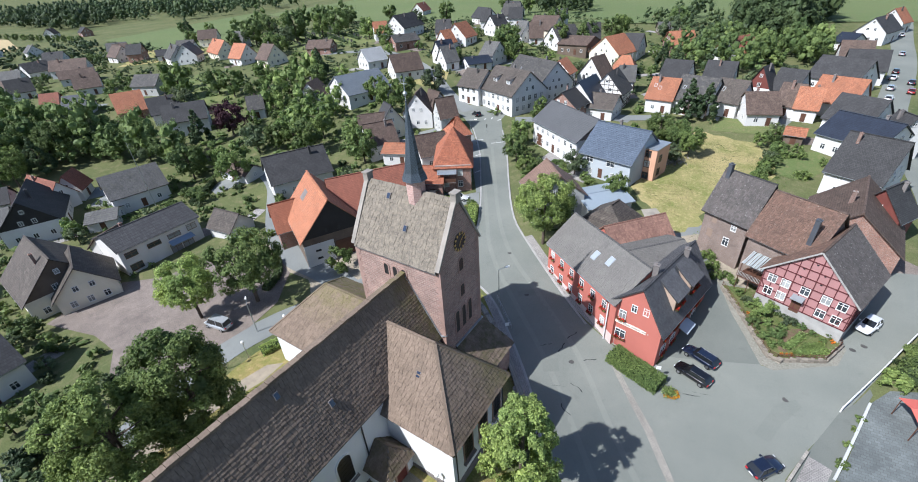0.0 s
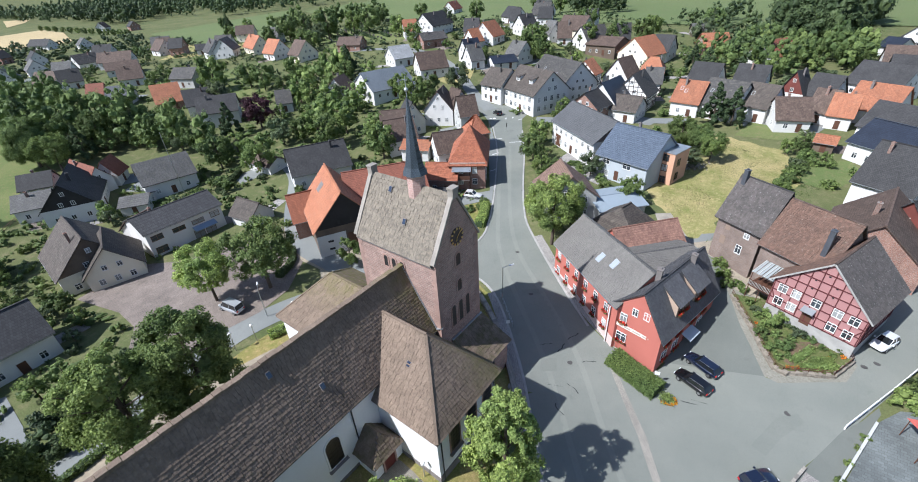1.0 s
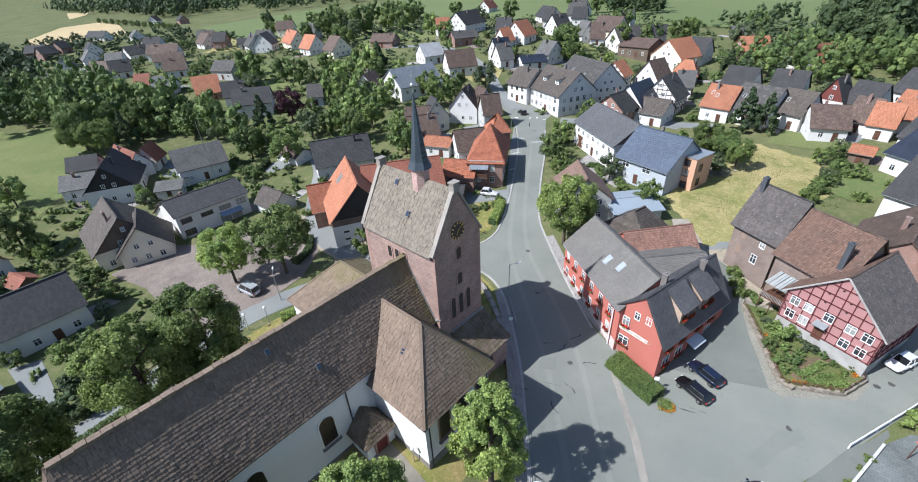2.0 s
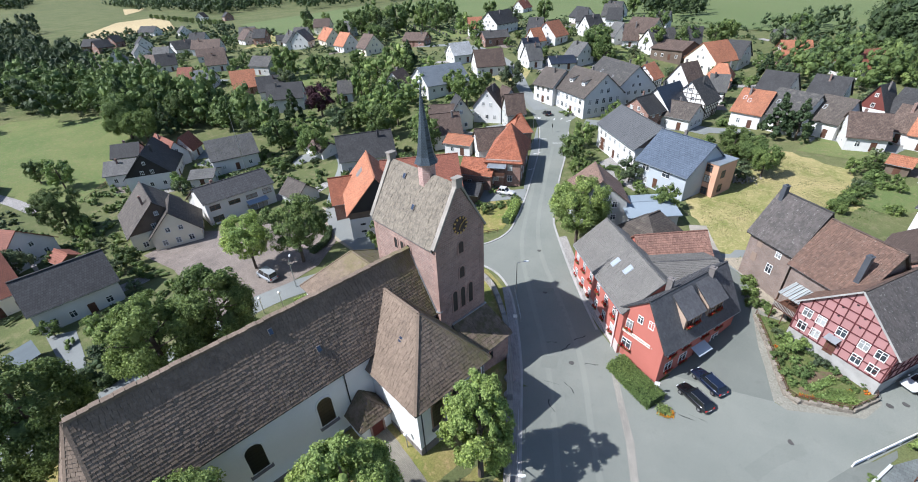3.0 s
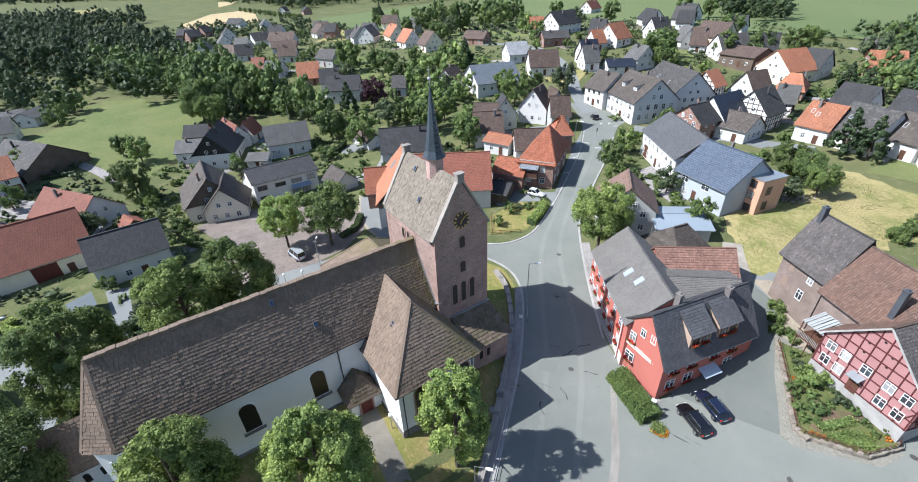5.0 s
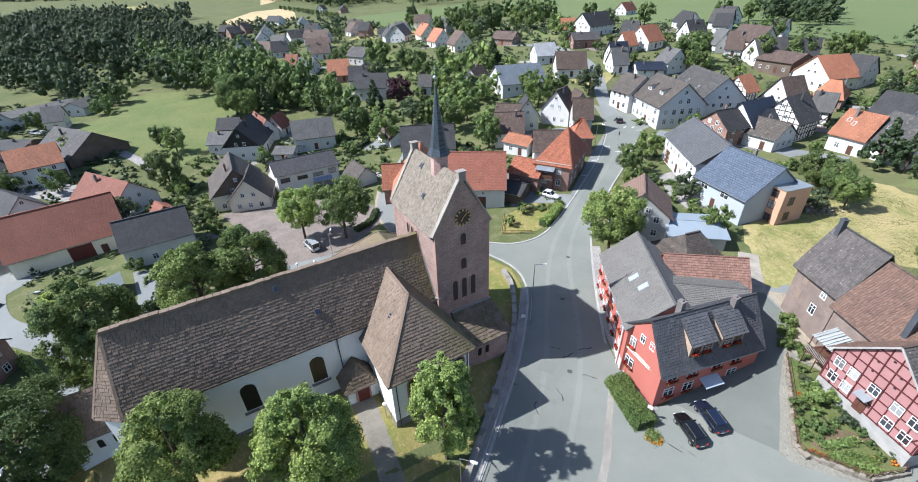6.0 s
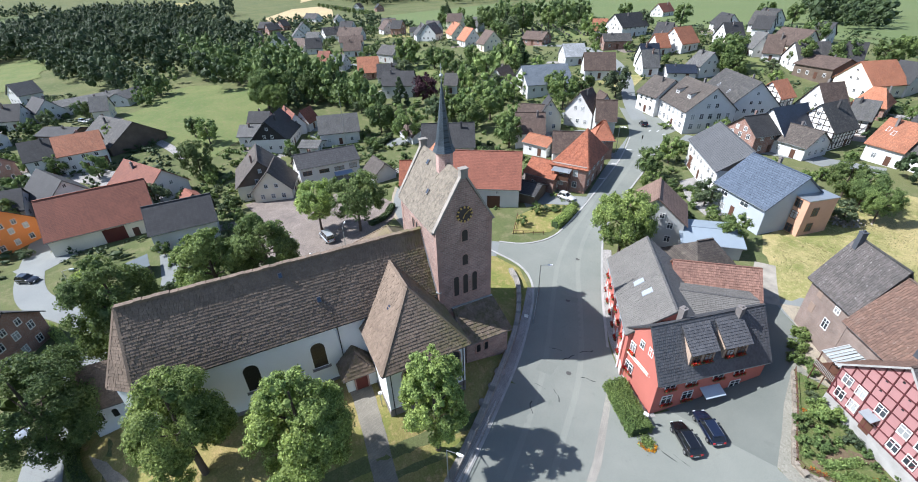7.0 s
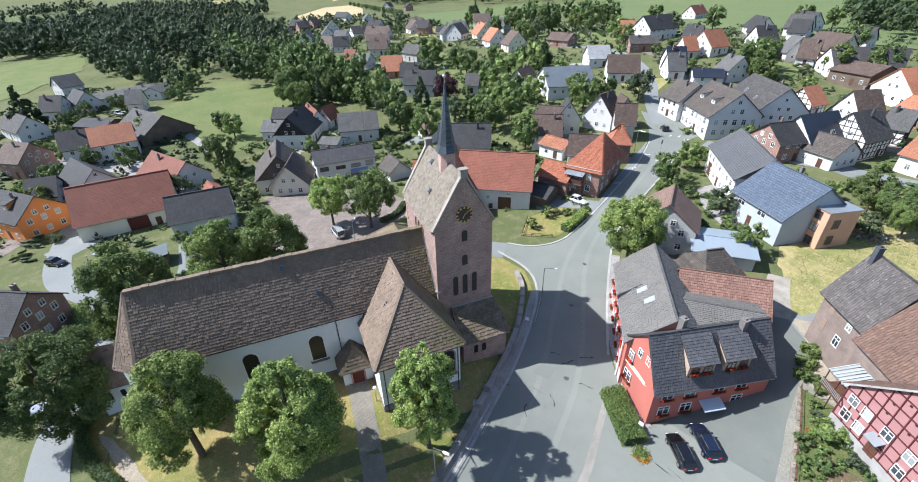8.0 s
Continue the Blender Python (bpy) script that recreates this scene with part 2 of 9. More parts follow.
M_BEAM = plain("dark oak beam", (0.055, 0.035, 0.028), 0.8, 5.0, 0.3, 0.3)
M_REDBEAM = plain("red-brown painted beam", (0.105, 0.026, 0.028), 0.75, 5.0, 0.25, 0.2)
M_PALEFRAME = plain("greyed white paint", (0.46, 0.47, 0.46), 0.6, 6.0, 0.1, 0.05)
M_FRAME = plain("white window paint", (0.68, 0.68, 0.66), 0.5, 6.0, 0.06, 0.03)
M_BROWNFRAME = plain("brown window paint", (0.13, 0.07, 0.04), 0.5, 6.0, 0.1, 0.05)
M_DARKGLASS = glassy("dark leaded glass", (0.008, 0.009, 0.011), 0.3)
M_GLASS = curtained("window glass, some curtained")
M_SKYGLASS = glassy("rooflight glass", (0.02, 0.032, 0.06), 0.2)
M_DOOR = plain("dark red door", (0.11, 0.025, 0.02), 0.6, 5.0, 0.2, 0.1)
M_WOODDOOR = plain("brown wooden gate", (0.11, 0.05, 0.03), 0.7, 5.0, 0.3, 0.3)
M_CHIM = bricked("chimney brick", (0.24, 0.13, 0.10), (0.17, 0.10, 0.08), (0.28, 0.24, 0.21), 0.24, 0.09, 0.012)
M_CHIMDARK = plain("dark slate-clad chimney", (0.06, 0.058, 0.058), 0.7, 6.0, 0.25, 0.2)
M_LEAD = plain("weathered zinc", (0.42, 0.45, 0.47), 0.45, 4.0, 0.2, 0.05, 0.6)
M_STEEL = plain("galvanised steel", (0.45, 0.46, 0.46), 0.4, 6.0, 0.15, 0.05, 0.8)
M_WHITEMETAL = plain("white coated metal", (0.75, 0.75, 0.74), 0.4, 6.0, 0.08, 0.03)
M_FLUE = plain("dark slate cladding", (0.075, 0.082, 0.095), 0.5, 6.0, 0.2, 0.1)
M_BLACK = plain("black metal", (0.02, 0.02, 0.021), 0.5, 6.0, 0.2, 0.05)
M_SAND = bricked("red sandstone rubble", (0.33, 0.215, 0.18), (0.25, 0.165, 0.14), (0.36, 0.29, 0.25), 0.62, 0.27, 0.025, 0.7)
M_QUOIN = plain("dressed red sandstone", (0.36, 0.24, 0.20), 0.9, 4.0, 0.3, 0.4)
M_RENDER = plain("church white render", (0.72, 0.725, 0.73), 0.9, 1.5, 0.08, 0.08)
M_PLINTH = plain("grey plinth stone", (0.20, 0.18, 0.17), 0.9, 4.0, 0.3, 0.3)
M_ASPHALT = paved("worn asphalt", (0.151, 0.162, 0.143), (0.188, 0.196, 0.172), (0.11, 0.116, 0.102), 0.12)
M_YARD = paved("dark yard asphalt", (0.112, 0.122, 0.109), (0.142, 0.15, 0.133), (0.086, 0.091, 0.082), 0.12)
M_LANE = paved("lane asphalt", (0.165, 0.175, 0.17), (0.20, 0.21, 0.20), (0.14, 0.14, 0.135), 0.2)
M_PAVING = cobbled("concrete paving", (0.32, 0.30, 0.28), (0.26, 0.245, 0.23), (0.17, 0.16, 0.15), 0.3)
M_GUTTER = cobbled("tan gutter setts", (0.27, 0.25, 0.215), (0.235, 0.22, 0.19), (0.19, 0.178, 0.155), 0.3)
M_REDPAVE = cobbled("reddish clay paving", (0.235, 0.19, 0.16), (0.185, 0.152, 0.13), (0.125, 0.105, 0.09), 0.22)
M_COURT = turf("trodden tan gravel", (0.32, 0.275, 0.21), (0.27, 0.235, 0.18), (0.22, 0.20, 0.15), 4.0)
M_KERB = plain("concrete kerb", (0.38, 0.37, 0.35), 0.9, 6.0, 0.25, 0.2)
M_RUBBLE = bricked("garden wall rubble", (0.34, 0.31, 0.27), (0.25, 0.23, 0.20), (0.18, 0.17, 0.15), 0.45, 0.22, 0.03, 0.8)
M_GRASS = turf("summer grass", (0.085, 0.105, 0.042), (0.125, 0.133, 0.058), (0.18, 0.162, 0.09))
M_LAWN = turf("churchyard lawn", (0.155, 0.17, 0.048), (0.25, 0.205, 0.082), (0.36, 0.26, 0.13), 2.5)
M_MEADOW = turf("grazed meadow", (0.11, 0.145, 0.052), (0.145, 0.165, 0.064), (0.19, 0.17, 0.085), 1.6)
M_DRY = turf("dry uncut meadow", (0.32, 0.27, 0.125), (0.18, 0.19, 0.065), (0.40, 0.325, 0.17), 2.6)
M_BED = turf("planted garden bed", (0.07, 0.10, 0.03), (0.11, 0.12, 0.045), (0.15, 0.12, 0.075), 6.0)
M_CROP = turf("green crop field", (0.115, 0.15, 0.062), (0.13, 0.16, 0.068), (0.135, 0.15, 0.072), 0.3, 0.2)
M_WHEAT = turf("ripe wheat field", (0.44, 0.35, 0.20), (0.40, 0.32, 0.18), (0.37, 0.30, 0.17), 0.3, 0.2)
M_SOIL = turf("garden soil", (0.10, 0.075, 0.05), (0.14, 0.10, 0.065), (0.07, 0.09, 0.03), 3.0)
M_BARK = plain("grey-brown bark", (0.11, 0.085, 0.065), 0.95, 8.0, 0.4, 0.8)
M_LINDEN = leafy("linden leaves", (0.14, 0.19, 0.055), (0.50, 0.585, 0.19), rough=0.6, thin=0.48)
M_MAPLE = leafy("bright green leaves", (0.14, 0.19, 0.057), (0.44, 0.52, 0.165), rough=0.6, thin=0.46)
M_LEAF = leafy("mixed green leaves", (0.08, 0.118, 0.038), (0.178, 0.23, 0.074), thin=0.32)
M_WOOD = leafy("dark wood foliage", (0.042, 0.064, 0.028), (0.088, 0.122, 0.048), thin=0.25)
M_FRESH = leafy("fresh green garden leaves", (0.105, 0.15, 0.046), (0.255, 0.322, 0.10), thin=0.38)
M_STRAW = leafy("dry grass stalks", (0.22, 0.18, 0.08), (0.44, 0.37, 0.20))
M_CONIFER = leafy("conifer needles", (0.06, 0.092, 0.042), (0.13, 0.175, 0.08))
M_PURPLE = leafy("copper beech leaves", (0.035, 0.014, 0.02), (0.10, 0.042, 0.055))
M_WILLOW = leafy("grey-green leaves", (0.08, 0.105, 0.05), (0.20, 0.24, 0.12))
M_FLOWERS = leafy("red and yellow flowers", (0.45, 0.03, 0.02), (0.75, 0.35, 0.03))
M_REDFLOWERS = leafy("red geraniums", (0.30, 0.015, 0.012), (0.65, 0.05, 0.03))

# ---- building blocks ----
HILLS = [(-2.92, 0, 45, 16), (1.28, -60, 25, 30), (-0.62, -66, 120, 30), (-5.5, -120, 40, 45), (-1.63, -25, 40, 20),
         (4.28, -130, 190, 60), (0.98, 0, 100, 40), (-0.6, -220, 130, 60), (-4.14, -60, 170, 35)]


def ground_z(x, y):
    """Height of the valley's ground, with the churchyard mound."""
    x, y = np.asarray(x, float), np.asarray(y, float)
    mound = 1.6 / (1 + (((x + 27) / 15) ** 4 + ((y - 14) / 23) ** 4) ** 3)
    k = np.minimum(1.0, 270 / np.maximum(np.hypot(x, y - 20), 1e-6))
    x, y = x * k, 20 + (y - 20) * k
    z = -2.05 - 0.0202 * x + 0.0542 * y
    for h, a, b, s in HILLS:
        z = z + h * np.exp(-((x - a) ** 2 + (y - b) ** 2) / (2 * s * s))
    return z + mound


def gz(x, y):
    return float(ground_z(x, y))


def empty(name, m, label, category, group="", kind=""):
    ob = new(name)
    ob.matrix_world = m
    ob.empty_display_size = 0.3
    return tagged(ob, label, category, group, kind)


def to_mesh(name, bm, mats):
    me = bpy.data.meshes.new(name)
    bmesh.ops.recalc_face_normals(bm, faces=bm.faces)
    bm.to_mesh(me)
    bm.free()
    for m in (mats if isinstance(mats, (list, tuple)) else [mats]):
        me.materials.append(m)
    return me


def part(name, bm, mats, parent, label="", m=None, me=None):
    ob = new(name, me or to_mesh(name, bm, mats))
    ob.parent = parent
    if m is not None:
        ob.matrix_local = m
    return tagged(ob, label)


def thing(name, bm, mats, label, category, m=None, group="", kind="", me=None):
    ob = new(name, me or to_mesh(name, bm, mats))
    if m is not None:
        ob.matrix_world = m
    return tagged(ob, label, category, group, kind)


def box(bm, x0, x1, y0, y1, z0, z1, mat=0, m=None):
    vs = [bm.verts.new((x, y, z)) for z in (z0, z1) for x, y in ((x0, y0), (x1, y0), (x1, y1), (x0, y1))]
    if m is not None:
        for v in vs:
            v.co = m @ v.co
    for f in ((3, 2, 1, 0), (4, 5, 6, 7), (0, 1, 5, 4), (1, 2, 6, 5), (2, 3, 7, 6), (3, 0, 4, 7)):
        bm.faces.new([vs[i] for i in f]).material_index = mat
    return vs


def bar(bm, a, b, w, d, mat=0, up=(0, 0, 1)):
    """A beam of section w by d from a to b."""
    a, b = Vector(a), Vector(b)
    z = (b - a).normalized()
    x = z.cross(Vector(up))
    if x.length < 1e-4:
        x = z.cross(Vector((0, 1, 0)))
    x.normalize()
    y = z.cross(x)
    vs = [bm.verts.new(p + x * sx * w / 2 + y * sy * d / 2) for p in (a, b) for sx, sy in ((-1, -1), (1, -1), (1, 1), (-1, 1))]
    for f in ((3, 2, 1, 0), (4, 5, 6, 7), (0, 1, 5, 4), (1, 2, 6, 5), (2, 3, 7, 6), (3, 0, 4, 7)):
        bm.faces.new([vs[i] for i in f]).material_index = mat


def prism(bm, pts, off, mat=0):
    """A flat polygon given depth by the vector off."""
    off = Vector(off)
    a = [bm.verts.new(Vector(p)) for p in pts]
    b = [bm.verts.new(Vector(p) + off) for p in pts]
    bm.faces.new(a).material_index = mat
    bm.faces.new(b[::-1]).material_index = mat
    n = len(a)
    for i in range(n):
        bm.faces.new((a[i], b[i], b[(i + 1) % n], a[(i + 1) % n])).material_index = mat


def tube(bm, a, b, r0, r1, n=8, mat=0):
    a, b = Vector(a), Vector(b)
    z = (b - a).normalized()
    x = z.cross(Vector((0, 0, 1)))
    if x.length < 1e-4:
        x = Vector((1, 0, 0))
    x.normalize()
    y = z.cross(x)
    ring = lambda p, r: [bm.verts.new(p + (x * math.cos(2 * math.pi * i / n) + y * math.sin(2 * math.pi * i / n)) * r) for i in range(n)]
    u, v = ring(a, r0), ring(b, max(r1, 0.002))
    for i in range(n):
        bm.faces.new((u[i], u[(i + 1) % n], v[(i + 1) % n], v[i])).material_index = mat
    bm.faces.new(u[::-1]).material_index = mat
    bm.faces.new(v).material_index = mat


def smooth_line(pts, rounds=2):
    for _ in range(rounds):
        out = [pts[0]]
        for p, q in zip(pts, pts[1:]):
            out += [(p[0] * 0.75 + q[0] * 0.25, p[1] * 0.75 + q[1] * 0.25), (p[0] * 0.25 + q[0] * 0.75, p[1] * 0.25 + q[1] * 0.75)]
        pts = out + [pts[-1]]
    return pts


def ragged(pts, step, amount):
    """An outline with an uneven natural edge."""
    out, k = [], 0
    for (x0, y0), (x1, y1) in zip(pts, pts[1:] + pts[:1]):
        n = max(1, round(math.hypot(x1 - x0, y1 - y0) / step))
        for i in range(n):
            x, y = x0 + (x1 - x0) * i / n, y0 + (y1 - y0) * i / n
            v = noise.noise_vector(Vector((x, y, 3.0)) / (step * 1.7))
            out.append((x + v.x * amount, y + v.y * amount))
    return out


def drape(name, pts, mat, lift, label, category, cell=4.0, kind="structure"):
    """A patch of ground cover that follows the terrain."""
    bm = bmesh.new()
    f = bm.faces.new([bm.verts.new((x, y, 0)) for x, y in pts])
    bmesh.ops.triangulate(bm, faces=[f])
    for _ in range(9):
        long = [e for e in bm.edges if e.calc_length() > cell]
        if not long:
            break
        bmesh.ops.subdivide_edges(bm, edges=long, cuts=1)
        bmesh.ops.triangulate(bm, faces=[q for q in bm.faces if len(q.verts) > 3])
    for v in bm.verts:
        v.co.z = gz(v.co.x, v.co.y) + lift
    for q in bm.faces:
        q.normal_update()
        if q.normal.z < 0:
            q.normal_flip()
    me = bpy.data.meshes.new(name)
    bm.to_mesh(me)
    bm.free()
    me.materials.append(mat)
    return tagged(new(name, me), label, category, "", kind)


def ribbon(name, pts, width, height, mat, label, category, sink=0.6, rounds=2, kind="", lift=0.0, step=0.0, parent=None):
    """A low wall, kerb or hedge base that follows a line on the ground."""
    pts = smooth_line(pts, rounds)
    bm = bmesh.new()
    rows = []
    for i, p in enumerate(pts):
        a, b = Vector(pts[max(i - 1, 0)]), Vector(pts[min(i + 1, len(pts) - 1)])
        t = (b - a).normalized()
        n = Vector((-t.y, t.x)) * width / 2
        z = gz(*p) + lift
        rows.append([bm.verts.new((p[0] + s * n.x, p[1] + s * n.y, zz)) for s, zz in ((1, z - sink), (1, z + height), (-1, z + height), (-1, z - sink))])
    for u, v in zip(rows, rows[1:]):
        for i in range(3):
            bm.faces.new((u[i], u[i + 1], v[i + 1], v[i]))
    bm.faces.new(rows[0])
    bm.faces.new(rows[-1][::-1])
    if parent:
        return part(name, bm, mat, parent, label)
    return thing(name, bm, mat, label, category, kind=kind)


def strip_road(name, pts, width, mat, lift, label):
    """A road of even width that follows a line on the ground."""
    pts = smooth_line(pts, 3)
    bm = bmesh.new()
    rows = []
    for i, p in enumerate(pts):
        a, b = Vector(pts[max(i - 1, 0)]), Vector(pts[min(i + 1, len(pts) - 1)])
        t = (b - a).normalized()
        n = Vector((-t.y, t.x)) * width / 2
        q = [(p[0] + s * n.x, p[1] + s * n.y) for s in (1, 0.5, 0, -0.5, -1)]
        rows.append([bm.verts.new((x, y, gz(x, y) + lift)) for x, y in q])
    for u, v in zip(rows, rows[1:]):
        for i in range(4):
            bm.faces.new((v[i], v[i + 1], u[i + 1], u[i]))
    return thing(name, bm, mat, label, name.replace("_", " "), kind="structure")


# ---- ground ----
def axis(lo, hi, far, step):
    near = np.arange(lo, hi + step, step)
    out = [step]
    while sum(out) < far:
        out.append(out[-1] * 1.18)
    grow = np.cumsum(out)
    return np.concatenate([(lo - grow)[::-1], near, hi + grow])


def ground_sheet():
    xs, ys = axis(-150, 60, 4200, 2.5), axis(-50, 170, 4200, 2.5)
    X, Y = np.meshgrid(xs, ys)
    Z = ground_z(X, Y)
    far = np.clip((np.hypot(X, Y) - 900) / 1500, 0, 1)
    Z = Z + far * (25 + 25 * np.sin(X / 600) * np.cos(Y / 500))
    nx, ny = len(xs), len(ys)
    idx = np.arange(nx * ny).reshape(ny, nx)
    faces = np.stack([idx[:-1, :-1], idx[:-1, 1:], idx[1:, 1:], idx[1:, :-1]], -1).reshape(-1, 4)
    me = bpy.data.meshes.new("ground")
    me.from_pydata(np.stack([X, Y, Z], -1).reshape(-1, 3).tolist(), [], faces.tolist())
    me.materials.append(M_GRASS)
    me.polygons.foreach_set("use_smooth", [True] * len(me.polygons))
    return tagged(new("ground", me), "green summer grassland of a gentle valley", "ground", "", "structure")


ground_sheet()
WEST = [(9, 4), (2, 15), (-6.5, 26.1), (-12.0, 33.0), (-16.4, 38.5), (-21.9, 44.1), (-27.8, 49.3), (-33.6, 50.9), (-40.9, 48.2)]
WEST2 = [(-42.3, 51.0), (-38.8, 54.7), (-37.7, 60.1), (-39.9, 65.5), (-43.0, 71.5), (-45.6, 76.1), (-52.7, 87.9), (-58.3, 96.9), (-68.2, 109.6), (-77.2, 117.5)]
EAST2 = [(-63.9, 119.4), (-59.0, 111.1), (-49.4, 95.9), (-43.5, 85.0), (-34.8, 70.2)]
EAST = [(-29.6, 65.0), (-20.4, 57.1), (-12.6, 51.4), (-2.2, 47.6)]
road = drape("road", smooth_line(WEST) + smooth_line(WEST2) + [(-88.8, 124.9), (-81.7, 126.7), (-65.8, 130.1)] + smooth_line(EAST2 + EAST)
             + [(2.5, 64.0), (3.0, 68.0), (7.2, 59.1), (9.7, 54.5), (11.0, 54.3), (17.2, 58.0), (18.1, 60.8), (20.3, 66.0), (27.0, 78.2), (45, 108), (52, 106),
                (25.9, 67.6), (21.4, 57.8), (18.2, 51.0), (14.6, 43.7), (13.0, 39.5), (14, 30), (30, 4)],
             M_ASPHALT, 0.05, "worn grey asphalt village road with patches and tar lines", "road", 3.0)
drape("yard", [(-4.5, 50), (-3.0, 64.5), (-4.6, 70.5), (-7.0, 74.5), (-5.0, 76.0), (-1.0, 74.0), (1.6, 71.0), (3.4, 67.8), (7.2, 59.2), (9.7, 54.6)], M_YARD, 0.058, "grey asphalt yard beside the inn", "yard", 2.0)
drape("gravel_path", [(-7.0, 74.3), (-10.5, 78.0), (-13.0, 82.5), (-10.5, 84.0), (-8.0, 80.5), (-4.6, 76.2)], plain("pale gravel", (0.34, 0.31, 0.26), 0.95, 5.0, 0.35, 0.3), 0.07, "pale gravel track to the meadow", "path", 2.0)
strip_road("street", [(19.6, 6), (25, -12), (33, -35), (45, -70)], 20.0, M_ASPHALT, 0.042, "grey asphalt village road running on")
LANE = [(-40.5, 49.6), (-47, 41.5), (-50.2, 34), (-54, 26.5), (-55.8, 18), (-54.5, 9), (-52.4, 1), (-51.2, -7), (-52.6, -13.5), (-57, -18.5), (-62.5, -23), (-68, -28.5), (-76, -31.5), (-85, -32.8), (-100, -34)]
strip_road("lane", LANE, 4.6, M_LANE, 0.06, "narrow grey asphalt lane round the churchyard")
strip_road("lane", [(-49, 38.5), (-56, 39.5), (-66, 39.5), (-78, 45), (-90, 54), (-100, 62), (-112, 66)], 4.6, M_LANE, 0.075, "narrow lane between barn and gardens")
strip_road("lane", [(-52.4, -13.0), (-47, -16.8), (-38, -18.0), (-28.3, -18.4), (-20, -16.8), (-10, -12.4), (4, -6)], 4.4, M_LANE, 0.07, "grey asphalt lane at the end of the churchyard")
strip_road("street", [(-77, 122), (-92, 132), (-112, 150), (-136, 162), (-160, 168), (-185, 158)], 4.6, M_LANE, 0.09, "village street between white houses")
strip_road("street", [(-60, 121), (-48, 126), (-38, 131), (-20, 137)], 5.0, M_LANE, 0.09, "side street in front of the hotel")
strip_road("street", [(30, 76), (34, 100), (32.5, 130), (30.5, 158), (33.5, 176), (40, 216), (43.5, 265), (56, 360), (66, 430)], 7.0, M_ASPHALT, 0.07, "straight street with parked cars")
strip_road("street", [(-300, 30), (-330, 58), (-375, 85), (-430, 120)], 6.0, M_LANE, 0.12, "far residential street")
strip_road("farm_track", [(-136, -7), (-150, -12), (-172, -24)], 3.0, M_PAVING, 0.09, "pale farm track beside the pasture")
PARKING = [(-91.2, 7.5), (-93.4, 14), (-92.0, 19.5), (-86.0, 24.2), (-81.7, 36.0), (-70.5, 38.8), (-62.5, 36.5), (-57.6, 30), (-56.6, 24), (-57.6, 18), (-56.8, 12.5), (-55.4, 5.5), (-64.0, 6.5), (-72.0, 10.5), (-79, 10.5)]
drape("parking_area", PARKING, M_REDPAVE, 0.08, "reddish clay paving of a small parking area", "parking area", 3.0)
drape("footpath", ragged([(-21.0, 16.0), (-21.0, 18.7), (-18.1, 18.6), (-12.5, 18.2), (-7.4, 17.7), (-4.4, 18.6), (-6.0, 14.6), (-8.5, 15.3), (-13.0, 15.7), (-18.5, 16.0)], 0.8, 0.12), cobbled("worn grey-brown path setts", (0.235, 0.215, 0.175), (0.195, 0.178, 0.145), (0.15, 0.137, 0.11), 0.2), 0.05, "sandy grey paved path to the church door", "path", 2.0)
drape("forecourt", ragged([(-79.5, 42.6), (-75.7, 45.2), (-63.5, 41.4), (-58.4, 47.6), (-52.0, 46.5), (-47.2, 41.8), (-50.6, 37.2), (-52.8, 33.0), (-57.5, 36.6), (-66.0, 36.4), (-74.0, 40.0)], 1.5, 0.3), M_COURT, 0.055, "tan gravel forecourt before the old barn", "forecourt", 2.0)
drape("churchyard_lawn", [(9.0, 2.0), (1.0, 15), (-7.4, 25.9), (-12.8, 32.8), (-17.2, 38.2), (-22.6, 43.4), (-28.2, 48.4), (-33.6, 49.9), (-40.4, 47.4), (-44.8, 40), (-47.6, 33), (-50.8, 26), (-51.2, 18),
                           (-50.4, 10), (-48.6, 2), (-47.6, -8), (-45, -12.0), (-36, -14.8), (-27, -15.0), (-19, -10.2), (-8, -2.0), (4, 0)], M_LAWN, 0.025, "yellowing churchyard lawn with bare patches", "lawn", 2.5)
drape("dry_meadow", ragged([(-19.1, 118.8), (-12, 128), (2, 124), (9, 112), (4.8, 98), (-1, 88), (-3.5, 77), (-8, 78), (-14.0, 86), (-18, 95), (-16, 106)], 2.0, 3.6), M_DRY, 0.05, "straw-coloured uncut meadow behind the houses", "meadow")
drape("lawn", [(8.4, 120.0), (7.4, 108.0), (13.0, 106.5), (18.0, 117.5), (15.4, 124.0)], M_MEADOW, 0.06, "small green garden lawn by the meadow", "lawn", 3.0)
drape("lawn", [(-6.4, 142.0), (-8.0, 129.5), (8.0, 131.5), (8.2, 139.0)], M_MEADOW, 0.055, "green lawn strip behind the row of houses", "lawn", 3.0)
drape("pasture", ragged([(-235.6, -7.8), (-201.7, 21.7), (-165.3, 23.7), (-150, 15), (-134.5, 2.7), (-136, -6), (-144.9, -9.3), (-179.1, -24), (-196, -27), (-224, -16)], 4, 7), M_MEADOW, 0.06, "short grazed green pasture", "pasture", 8.0)
drape("lawn", [(-43.3, 54.5), (-39.6, 60.8), (-41.5, 66), (-45.1, 71.0), (-49.2, 66.5), (-48.4, 58.8)], M_LAWN, 0.07, "dry front lawn at the street corner", "lawn", 2.0)
